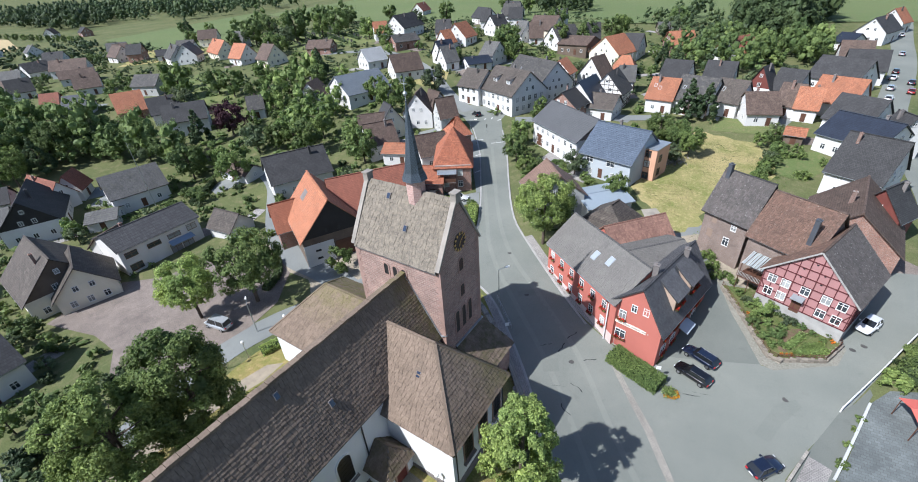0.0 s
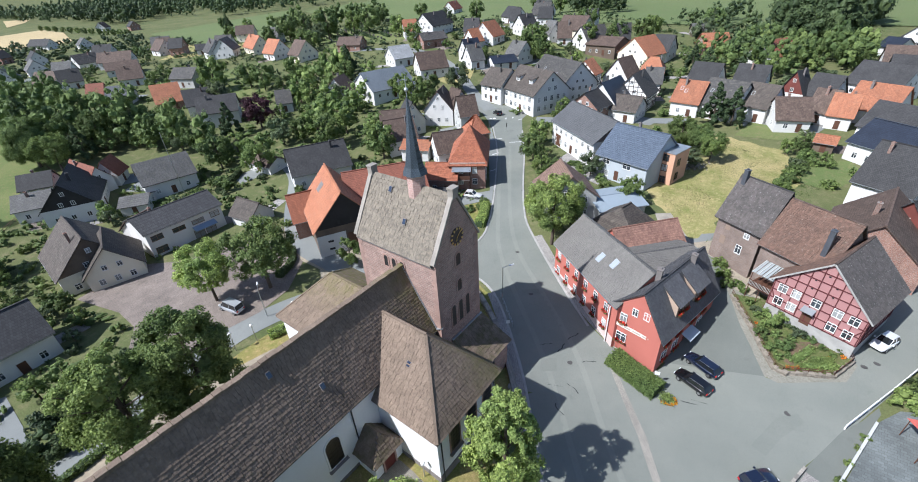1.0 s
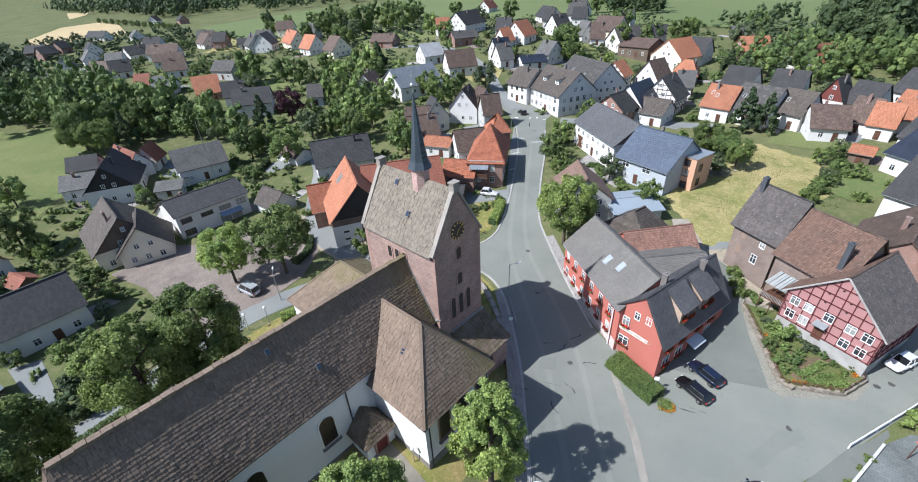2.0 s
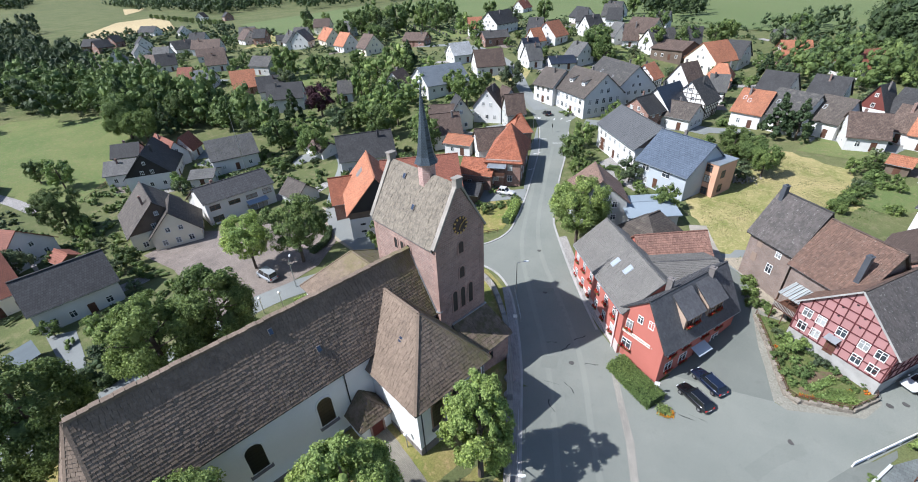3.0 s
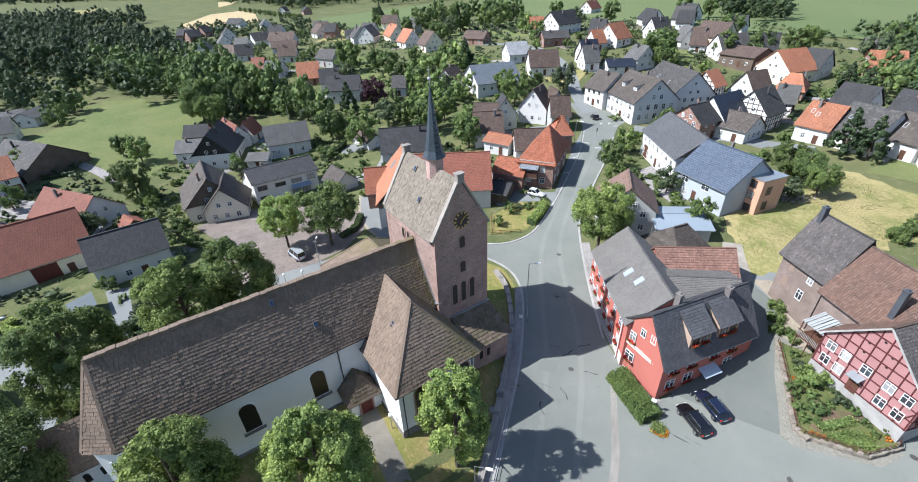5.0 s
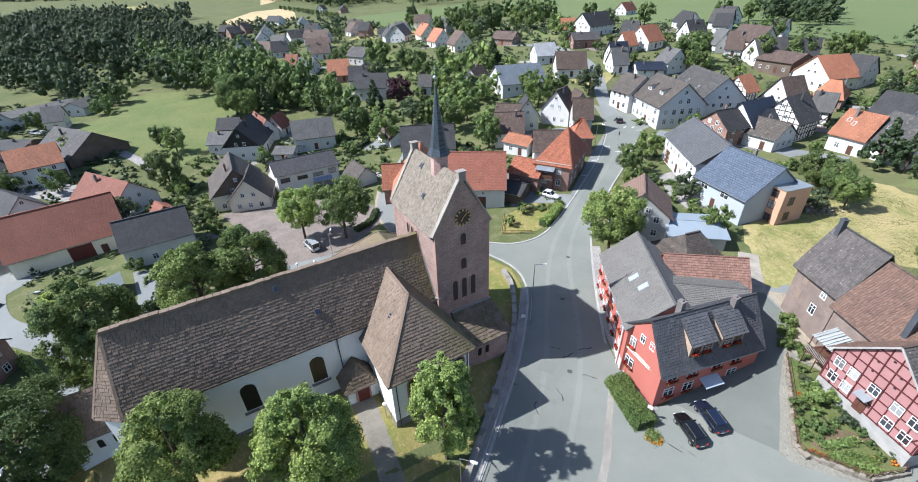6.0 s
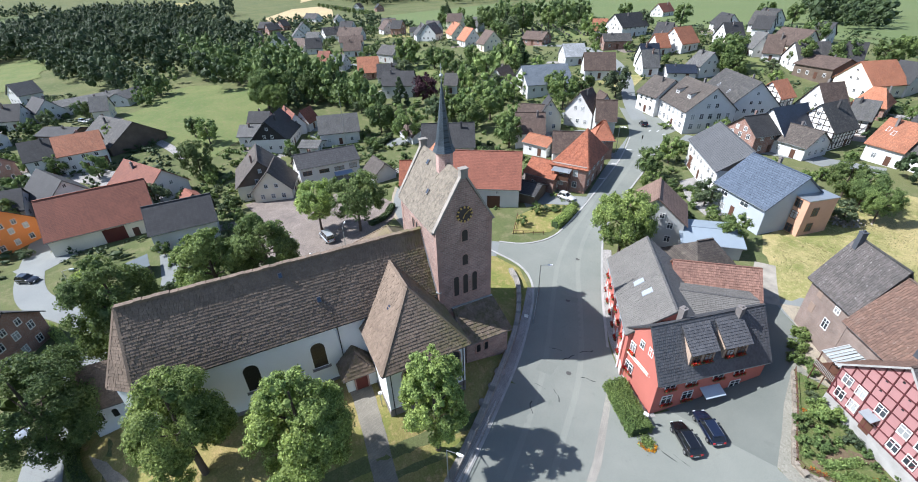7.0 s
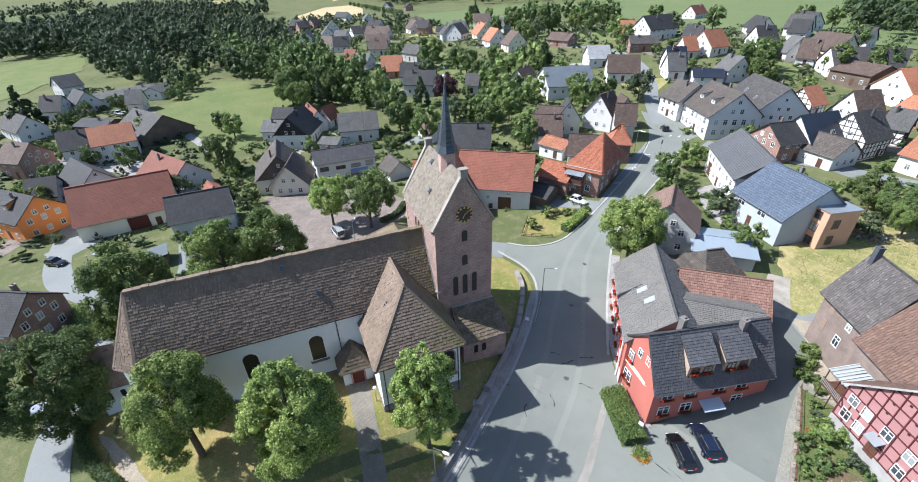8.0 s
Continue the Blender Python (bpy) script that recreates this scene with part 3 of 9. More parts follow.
drape("crop_field", [(-463.5, 327.4), (-500, 700), (0, 760), (260, 520), (160, 330), (-80, 262), (-150, 247), (-189.4, 242), (-263, 262), (-330, 285)], M_CROP, 0.3, "wide green crop field beyond the village", "field", 60.0)
drape("wheat_field", [(-573, 59), (-501, 59), (-492, 82), (-534, 106), (-526, 129), (-646, 154), (-741, 157), (-720, 113)], M_WHEAT, 0.5, "ripe golden wheat field on the slope", "field", 40.0)
drape("wheat_field", [(-1360, 231), (-887, 152), (-978, 191), (-1525, 341), (-1546, 301)], M_WHEAT, 0.5, "ripe golden wheat field on the far slope", "field", 60.0)
drape("far_field", [(-881, -146), (-975, -116), (-983, -53), (-1228, 10), (-1404, -84), (-1362, -190)], M_DRY, 0.6, "straw-coloured far field strip", "field", 80.0)
drape("far_field", [(-1010, -368), (-1135, -350), (-985, -240), (-860, -196), (-735, -205), (-724, -266)], M_CROP, 0.55, "dark green far field", "field", 60.0)
drape("far_field", [(-980, -236), (-1104, -228), (-966, -160), (-877, -186)], M_DRY, 0.75, "straw-coloured far field", "field", 60.0)
drape("far_field", [(-900, -165), (-1362, -205), (-1750, -330), (-1240, -290)], M_CROP, 0.6, "green far field strip", "field", 80.0)
drape("far_field", [(-477.5, 175), (-520, 360), (-320, 215), (-300, 160), (-355.0, 150)], M_CROP, 0.3, "pale green field above the houses", "field", 40.0)
drape("west_field", ragged([(-364.1, -160), (-430, -106.0), (-344.8, -85.4), (-263.2, -97.6), (-245.6, -112.8)], 10, 8), M_MEADOW, 0.2, "mown straw-green field by the wood", "field", 30.0)
drape("square_green", [(-118.6, 138.0), (-107.5, 156.1), (-97.8, 137.2), (-106.1, 134.8)], M_DRY, 0.08, "dry grass plot beside the street", "lawn", 6.0)

drape("pavement", [(-46.5, 75.6), (-55.8, 89.0), (-64.7, 102.9), (-69.6, 110.6), (-58.4, 96.6), (-52.8, 87.6), (-45.8, 76.0)], M_LANE, 0.06, "grey asphalt pavement before the corner house", "pavement", 2.0)
drape("forecourt", [(-54.2, 64.0), (-52.6, 69.4), (-51.4, 70.6), (-46.7, 75.6), (-45.8, 75.8), (-43.2, 71.4), (-45.2, 71.2), (-49.0, 66.9), (-50.5, 62.6)], M_LANE, 0.055, "grey asphalt forecourt of the corner house", "forecourt", 2.0)

drape("path", [(-74.5, -9.6), (-72.6, -5.8), (-64.0, -5.6), (-54.2, -6.2), (-54.0, -8.6), (-64.0, -8.4)], M_LANE, 0.05, "grey paved yard before a white house", "path", 2.0)

# kerbs and the churchyard wall
ribbon("kerb", [(p[0] - 0.0, p[1]) for p in WEST], 0.35, 0.14, M_KERB, "low concrete kerb along the street", "kerb", kind="structure")
ribbon("kerb", WEST2[:-1], 0.35, 0.14, M_KERB, "low concrete kerb along the street", "kerb", kind="structure")
ribbon("kerb", EAST2[1:] + EAST[:3], 0.35, 0.14, M_KERB, "low concrete kerb along the street", "kerb", kind="structure")
ribbon("churchyard_wall", [(1.0, 13.9), (-7.4, 25.0), (-12.9, 31.8), (-17.5, 37.2), (-22.8, 42.6), (-27.0, 45.6), (-30.5, 47.6), (-33.8, 48.2)], 0.75, 0.7, M_RUBBLE, "low rubble stone wall round the churchyard", "wall", kind="structure")
drape("gutter", [(-7.6, 46.9), (-0.8, 38.7), (3, 33), (9, 24), (9.6, 24.4), (3.7, 33.4), (0.0, 39.2), (-6.9, 47.2)], M_GUTTER, 0.065, "narrow brick gutter across the asphalt", "gutter", 2.0)
strip_road("pavement", [(p[0] - 0.55, p[1] - 0.45) for p in WEST[1:7]], 1.3, M_PAVING, 0.11, "narrow grey pavement below the churchyard wall")
drape("footpath", [(-50.6, 6.0), (-49.9, 10), (-49.0, 15), (-47.6, 20.5), (-45.8, 22.0), (-45.6, 18.5), (-46.8, 14), (-47.6, 9), (-48.2, 3), (-48.0, -6), (-49.2, -6)], plain("tan gravel path", (0.33, 0.28, 0.21), 0.95, 6.0, 0.3, 0.3), 0.05, "tan gravel path behind the church", "path", 2.0)
M_WEAR = paved("asphalt polished by wheels", (0.172, 0.182, 0.16), (0.206, 0.214, 0.187), (0.138, 0.144, 0.128), 0.0)
for line in ([(5, 26), (-4.0, 36.5), (-11.0, 45.5), (-20.0, 52.5), (-30.5, 60), (-38, 70), (-46.5, 84), (-56, 99.5)], [(1.0, 23.5), (-8.0, 34.5), (-15.0, 42.5), (-24.0, 50.0), (-33.5, 58.5), (-40, 69), (-48.8, 83), (-58.5, 98.5)]):
    strip_road("wheel_track", line, 0.75, M_WEAR, 0.056, "paler asphalt polished by wheels")
drape("concrete_yard", [(-137, -41), (-122.6, -25.6), (-132.9, -24), (-146, -36)], M_PAVING, 0.07, "pale concrete farmyard", "yard", 4.0)
drape("lawn", ragged([(-229, 102), (-220, 122), (-170, 102), (-179, 86)], 6, 5), M_MEADOW, 0.06, "mown orchard lawn among gardens", "lawn", 8.0)
drape("cemetery_lawn", ragged([(-207, 155), (-173, 187), (-232, 234), (-300, 212)], 8, 4), M_MEADOW, 0.06, "green lawn of the village cemetery", "lawn", 10.0)
drape("lawn", ragged([(-112, 199), (-92, 206), (-82, 187), (-92, 180)], 4, 3), M_MEADOW, 0.06, "green orchard lawn behind the hotel", "lawn", 6.0)
drape("pale_field", ragged([(-300, 112), (-362, 148), (-362, 229), (-262, 160)], 10, 5), M_DRY, 0.1, "pale mown field behind the houses", "field", 20.0)
strip_road("pavement", [(p[0] + 0.5, p[1] + 0.75) for p in EAST], 1.5, M_PAVING, 0.11, "grey slab pavement before the inn")
drape("side_lane", [(16.9, 58.2), (17.2, 61.0), (17.4, 64.0), (19.8, 70.5), (23.5, 80.0), (29.5, 82.0), (20.5, 66.0), (18.6, 60.6)], M_ASPHALT, 0.062, "grey asphalt beside the half-timbered farmhouse", "road", 2.0)

# ---- houses ----
WINDOW_MESH = {}
NEAR = (-10, 30)
PLOTS = []


def lattice(xs, zs, solid, y0, y1):
    """A grid of bars in one joined piece."""
    bm = bmesh.new()
    for i in range(len(xs) - 1):
        for j in range(len(zs) - 1):
            if solid is None or solid(i, j):
                box(bm, xs[i], xs[i + 1], y0, y1, zs[j], zs[j + 1])
    bmesh.ops.remove_doubles(bm, verts=bm.verts, dist=0.001)
    bm.normal_update()
    inner = [f for f in bm.faces if abs(f.normal.y) < 0.5 and all(len(e.link_faces) > 2 for e in f.edges)]
    bmesh.ops.delete(bm, geom=inner, context="FACES_ONLY")
    return bm


def window_meshes(w, h, frame_mat):
    """Frame with a cross bar, and its pane; the wall lies in the local xz plane, out is -y."""
    key = (w, h, frame_mat.name)
    if key not in WINDOW_MESH:
        b = 0.075
        xs, zs = (-w / 2, -w / 2 + b, -0.035, 0.035, w / 2 - b, w / 2), (-0.06, b, h * 0.64, h * 0.64 + 0.05, h - b, h)
        bm = lattice(xs, zs, lambda i, j: i in (0, 2, 4) or j in (0, 2, 4), -0.06, 0.04)
        f = to_mesh("window", bm, frame_mat)
        bm = bmesh.new()
        box(bm, -w / 2 + b * 0.5, w / 2 - b * 0.5, -0.012, 0.02, b * 0.5, h - b * 0.5)
        WINDOW_MESH[key] = (f, to_mesh("pane", bm, M_GLASS))
    return WINDOW_MESH[key]


def far_window(w, h, frame_mat):
    """The same window in one piece, for houses far off."""
    key = (w, h, frame_mat.name, "far")
    if key not in WINDOW_MESH:
        bm = lattice((-w / 2, -w / 2 + 0.1, -0.04, 0.04, w / 2 - 0.1, w / 2), (0, 0.1, h - 0.1, h), None, -0.04, 0.04)
        for f in bm.faces:
            c = f.calc_center_median()
            if c.y < -0.03 and 0.1 < c.z < h - 0.1 and 0.04 < abs(c.x) < w / 2 - 0.1:
                f.material_index = 1
        WINDOW_MESH[key] = to_mesh("window", bm, [frame_mat, M_DARKGLASS])
    return WINDOW_MESH[key]


def add_window(house_ob, m, w=1.0, h=1.3, frame_mat=None, label=""):
    p = house_ob.matrix_world.translation
    if math.hypot(p.x - NEAR[0], p.y - NEAR[1]) > 120:
        return part("window", None, None, house_ob, label, m, far_window(w, h, frame_mat or M_FRAME))
    f, p = window_meshes(w, h, frame_mat or M_FRAME)
    win = part("window", None, None, house_ob, label, m, f)
    part("pane", None, None, win, "", None, p)
    return win


def roof_planes(L, W, he, hr, h1, h2, o=0.55, og=0.4):
    """Top faces of a gable or hip roof in the house's own frame; x runs along the ridge."""
    s = (hr - he) / (W / 2)
    ze, y = he - o * s, W / 2 + o
    a, b = -L / 2 - og, L / 2 + og
    r0, r1 = (a if h1 == 0 else -L / 2 + h1), (b if h2 == 0 else L / 2 - h2)
    out = [[(a, -y, ze), (b, -y, ze), (r1, 0, hr), (r0, 0, hr)], [(b, y, ze), (a, y, ze), (r0, 0, hr), (r1, 0, hr)]]
    if h1:
        out.append([(a, y, ze), (a, -y, ze), (r0, 0, hr)])
    if h2:
        out.append([(b, -y, ze), (b, y, ze), (r1, 0, hr)])
    return out, (r0, r1)


def add_chimney(ob, x, y, z0, z1, w=0.55, mat=None):
    bm = bmesh.new()
    box(bm, x - w / 2, x + w / 2, y - w / 2, y + w / 2, z0, z1)
    box(bm, x - w / 2 - 0.06, x + w / 2 + 0.06, y - w / 2 - 0.06, y + w / 2 + 0.06, z1, z1 + 0.1)
    box(bm, x - w * 0.2, x + w * 0.2, y - w * 0.2, y + w * 0.2, z1 + 0.1, z1 + 0.3)
    return part("chimney", bm, mat or M_CHIM, ob)


def add_rooflight(ob, x, side, frac, W, he, hr, w=0.8, h=1.2):
    """A rooflight lying on one slope."""
    s = math.atan2(hr - he, W / 2)
    y, z = side * W / 2 * (1 - frac), he + (hr - he) * frac
    m = Matrix.Translation((x, y, z)) @ Matrix.Rotation(math.pi if side > 0 else 0, 4, "Z") @ Matrix.Rotation(s, 4, "X")
    bm = bmesh.new()
    for x0, x1, y0, y1 in ((-w / 2, w / 2, -h / 2, -h / 2 + 0.1), (-w / 2, w / 2, h / 2 - 0.1, h / 2), (-w / 2, -w / 2 + 0.1, -h / 2, h / 2), (w / 2 - 0.1, w / 2, -h / 2, h / 2)):
        box(bm, x0, x1, y0, y1, -0.1, 0.12)
    r = part("rooflight", bm, M_LEAD, ob, "", m)
    bm = bmesh.new()
    box(bm, -w / 2 + 0.08, w / 2 - 0.08, -h / 2 + 0.08, h / 2 - 0.08, -0.05, 0.08)
    part("pane", bm, M_SKYGLASS, r)


def add_dormer(ob, x, side, W, he, hr, w, roof_mat, wall_mat, frac=0.35, h=1.5):
    """A shed dormer standing on one slope."""
    s = (hr - he) / (W / 2)
    y0 = W / 2 * (1 - frac)
    z0 = he + (hr - he) * frac - 0.1
    top = z0 + h
    y1 = y0 - (h + 0.0) / (s - 0.25) if s > 0.4 else y0 - 3
    y1 = max(y1, 0.3)
    zt = top + (y0 - y1) * 0.25
    P = lambda px, py, pz: (px, side * py, pz)
    bm = bmesh.new()
    prism(bm, [P(x - w / 2, y0, z0), P(x - w / 2, y0, top), P(x - w / 2, y1, zt)], (w, 0, 0))
    d = part("dormer", bm, wall_mat, ob)
    bm = bmesh.new()
    prism(bm, [P(x - w / 2 - 0.2, y0 + 0.35, top - 0.05), P(x + w / 2 + 0.2, y0 + 0.35, top - 0.05), P(x + w / 2 + 0.2, y1 - 0.1, zt + 0.06), P(x - w / 2 - 0.2, y1 - 0.1, zt + 0.06)], (0, 0, 0.14))
    part("dormer_roof", bm, roof_mat, d)
    m = Matrix.Translation((x, side * (y0 + 0.01), z0 + 0.3)) @ Matrix.Rotation(math.pi if side > 0 else 0, 4, "Z")
    add_window(ob, m, min(1.2, w * 0.7), h - 0.55)


def beams(ob, L, W, he, hr, mat=None, ends=(1, 1), sides=(1, 1), bay=1.5, z0=0.4, gable=True, t=0.2):
    """Timber framing that stands proud of the walls."""
    mat = mat or M_BEAM
    p = 0.03

    def panel(name, P, width, top):
        bm = bmesh.new()
        n = max(2, round(width / bay))
        xs = [-width / 2 + 0.1 + (width - 0.2) * i / n for i in range(n + 1)]
        for x in xs:
            bar(bm, P(x, z0), P(x, top(x)), t, 0.1)
        z = z0 + 0.1
        while z < max(top(x) for x in xs):
            inside = [x for x in np.linspace(-width / 2, width / 2, 41) if top(x) >= z - 0.05]
            if len(inside) > 3:
                bar(bm, P(inside[0], z), P(inside[-1], z), t, 0.1)
            z += 1.35
        bar(bm, P(xs[0], z0 + 2.6), P(xs[1], z0 + 0.1), t, 0.1)
        bar(bm, P(xs[-1], z0 + 2.6), P(xs[-2], z0 + 0.1), t, 0.1)
        part(name, bm, mat, ob)

    s = (hr - he) / (W / 2)
    for k, on in zip((-1, 1), ends):
        if on:
            panel("timber_frame", lambda u, z, k=k: (k * (L / 2 + p), u, z), W, (lambda u: he + (W / 2 - abs(u)) * s - 0.15) if gable else (lambda u: he))
    for k, on in zip((-1, 1), sides):
        if on:
            panel("timber_frame", lambda u, z, k=k: (u, k * (W / 2 + p), z), L, lambda u: he - 0.1)


def house(x, y, deg, L, W, he, hr, roof, wall, hip=(0, 0), chimneys=1, lights=0, dormers=0, win=(1.0, 1.25), door=True, windows=True, label="", base=None, frame_mat=None, name="house", timber=None, seedling=0, gable_mat=None, openings=(), tiles=None, gap=0):
    """A pitched-roof house: walls with gables, thick roof, windows, chimneys."""
    if isinstance(hip, (int, float)):
        hip = (hip, hip)
    z = gz(x, y) if base is None else base
    rng = random.Random(int(abs(x) * 131 + abs(y) * 17 + seedling))
    words = {"slate": "weathered grey", "dark": "dark grey", "grey": "pale grey", "ash": "ash-grey", "brown": "brown", "umber": "dark brown", "tan": "tan-brown", "orange": "orange clay", "rust": "rust-orange clay", "red": "red clay", "navy": "dark blue", "pale": "pale sheet", "solar": "blue-grey glazed", "pantile": "dark pantile", "steel": "blue-grey sheet", "skyblue": "pale blue sheet"}
    walls = {"white": "white rendered", "cream": "cream rendered", "grey": "grey rendered", "bluegrey": "blue-grey rendered", "brick": "red-brown brick", "palebrick": "dusty brown brick", "timber": "weathered timber", "redwood": "red-brown boarded", "orangewall": "orange rendered", "fachwerk": "half-timbered white", "darkwood": "black boarded", "peach": "bare hollow-brick"}
    ob = empty(name, pose(x, y, z, 0, 0, deg), label or f"{walls[wall]} village house with {words[roof]} roof", name.replace("_", " "), "village houses")
    PLOTS.append((x, y, math.hypot(L, W) / 2))
    wm, rm = WALL[wall], ROOF[roof]
    d = math.hypot(x - NEAR[0], y - NEAR[1])
    s = (hr - he) / (W / 2)
    bm = bmesh.new()
    z0, inset = -2.2, 0.06
    tops = []
    for k, hh in ((-1, hip[0]), (1, hip[1])):
        e = [(k * L / 2, -W / 2, z0), (k * L / 2, W / 2, z0), (k * L / 2, W / 2, he - inset)] + ([(k * L / 2, 0, hr - inset)] if hh == 0 else []) + [(k * L / 2, -W / 2, he - inset)]
        tops.append(e)
    if hip == (0, 0):
        prism(bm, tops[0], (L, 0, 0))
    else:
        box(bm, -L / 2, L / 2, -W / 2, W / 2, z0, he - inset)
        for k, hh in ((-1, hip[0]), (1, hip[1])):
            if hh == 0:
                prism(bm, [(k * L / 2, -W / 2, he - inset), (k * L / 2, W / 2, he - inset), (k * L / 2, 0, hr - inset)], (-k * 0.3, 0, 0))
    part("wall", bm, wm, ob)
    if gable_mat:
        for k in (-1, 1):
            bm = bmesh.new()
            prism(bm, [(k * (L / 2 + 0.04), -W / 2, he + 0.0), (k * (L / 2 + 0.04), W / 2, he + 0.0), (k * (L / 2 + 0.04), 0, hr - 0.1)], (-k * 0.1, 0, 0))
            part("gable_boarding", bm, gable_mat, ob)
    planes, (r0, r1) = roof_planes(L, W, he, hr, *hip)
    bm = bmesh.new()
    for p in planes:
        prism(bm, [(a, b, c + 0.16) for a, b, c in p], (0, 0, -0.2))
    rf = part("roof", bm, rm, ob)
    if tiles:
        for p in planes:
            tile_field(rf, [(a, b, c + 0.14) for a, b, c in p], tiles)
    if d < 110:
        bm = bmesh.new()
        bar(bm, (r0, 0, hr + 0.17), (r1, 0, hr + 0.17), 0.3, 0.14)
        part("ridge_cap", bm, rm, rf)
        o = 0.5
        for k in (-1, 1):
            bm = bmesh.new()
            bar(bm, (-L / 2 - 0.3, k * (W / 2 + o), he - o * s + 0.03), (L / 2 + 0.3, k * (W / 2 + o), he - o * s + 0.03), 0.13, 0.11)
            part("gutter", bm, M_LEAD, rf)
    for i in range(chimneys):
        cx = rng.uniform(-0.3, 0.3) * L
        cy = rng.choice((-0.12, 0.12)) * W
        if rng.random() < 0.75:
            add_chimney(ob, cx, cy, hr - abs(cy) * s - 0.5, hr + rng.uniform(0.35, 0.75), rng.uniform(0.4, 0.6), rng.choice((M_CHIM, M_PLINTH, M_CHIMDARK)))
    for i in range(lights):
        add_rooflight(ob, rng.uniform(-0.35, 0.35) * L, (-1, 1)[i % 2] if lights > 1 else -1, rng.uniform(0.35, 0.6), W, he, hr)
    for i in range(dormers):
        add_dormer(ob, (i + 0.5) / dormers * L * 0.8 - L * 0.4, -1, W, he, hr, 1.8, rm, wm)
    if windows:
        ww, wh = win
        floors = max(1, int((he + 0.4) / 2.6))
        gap = gap or (2.6 if d < 110 else 3.0)
        for k in (-1, 1):
            n = max(1, int((W - 1.0) / gap))
            for fl in range(floors):
                for i in range(n):
                    u = (i - (n - 1) / 2) * (W - 1.6) / n
                    add_window(ob, Matrix.Translation((k * (L / 2 + 0.005), u, 0.95 + 2.65 * fl)) @ Matrix.Rotation(k * math.pi / 2, 4, "Z"), ww, wh, frame_mat)
            if (hip[0] if k < 0 else hip[1]) == 0 and hr - he > 2.7:
                if hr - he > 4.6:
                    add_window(ob, Matrix.Translation((k * (L / 2 + 0.045), 0, he + 2.9)) @ Matrix.Rotation(k * math.pi / 2, 4, "Z"), ww * 0.8, wh * 0.75, frame_mat)
                for u in ((-1.2, 1.2) if W > 8.5 else (0,)):
                    add_window(ob, Matrix.Translation((k * (L / 2 + 0.045), u, he + 0.35)) @ Matrix.Rotation(k * math.pi / 2, 4, "Z"), ww * 0.9, wh * 0.85, frame_mat)
            n = max(1, int((L - 1.0) / gap))
            for fl in range(floors):
                for i in range(n):
                    u = (i - (n - 1) / 2) * (L - 1.6) / n
                    if door and fl == 0 and i == n // 2 and k < 0:
                        bm = bmesh.new()
                        box(bm, u - 0.55, u + 0.55, -W / 2 - 0.05, -W / 2 + 0.05, 0.05, 2.15)
                        part("door", bm, M_WOODDOOR, ob)
                        continue
                    if 0.95 + 2.65 * fl + wh < he - 0.05:
                        add_window(ob, Matrix.Translation((u, k * (W / 2 + 0.005), 0.95 + 2.65 * fl)) @ Matrix.Rotation(0 if k < 0 else math.pi, 4, "Z"), ww, wh, frame_mat)
    for kind, k, u, z, w, h in openings:
        m = Matrix.Translation((u, k * (W / 2 + 0.005), z)) @ Matrix.Rotation(0 if k < 0 else math.pi, 4, "Z")
        if kind == "window":
            add_window(ob, m, w, h, frame_mat)
        else:
            bm = bmesh.new()
            box(bm, -w / 2, w / 2, -0.03, 0.05, 0, h)
            part(kind, bm, M_BLIND if kind == "blind_window" else M_DOOR if kind == "gate" and wall == "cream" else M_WOODDOOR, ob, "", m)
    if timber or wall == "fachwerk":
        beams(ob, L, W, he, hr, timber)
    return ob

# ---- plants ----
def ball(subdivisions):
    bm = bmesh.new()
    bmesh.ops.create_icosphere(bm, subdivisions=subdivisions, radius=1.0)
    bm.verts.ensure_lookup_table()
    v, f = np.array([p.co[:] for p in bm.verts]), np.array([[p.index for p in q.verts] for q in bm.faces])
    bm.free()
    return v, f


BALL = {1: ball(1), 2: ball(2)}


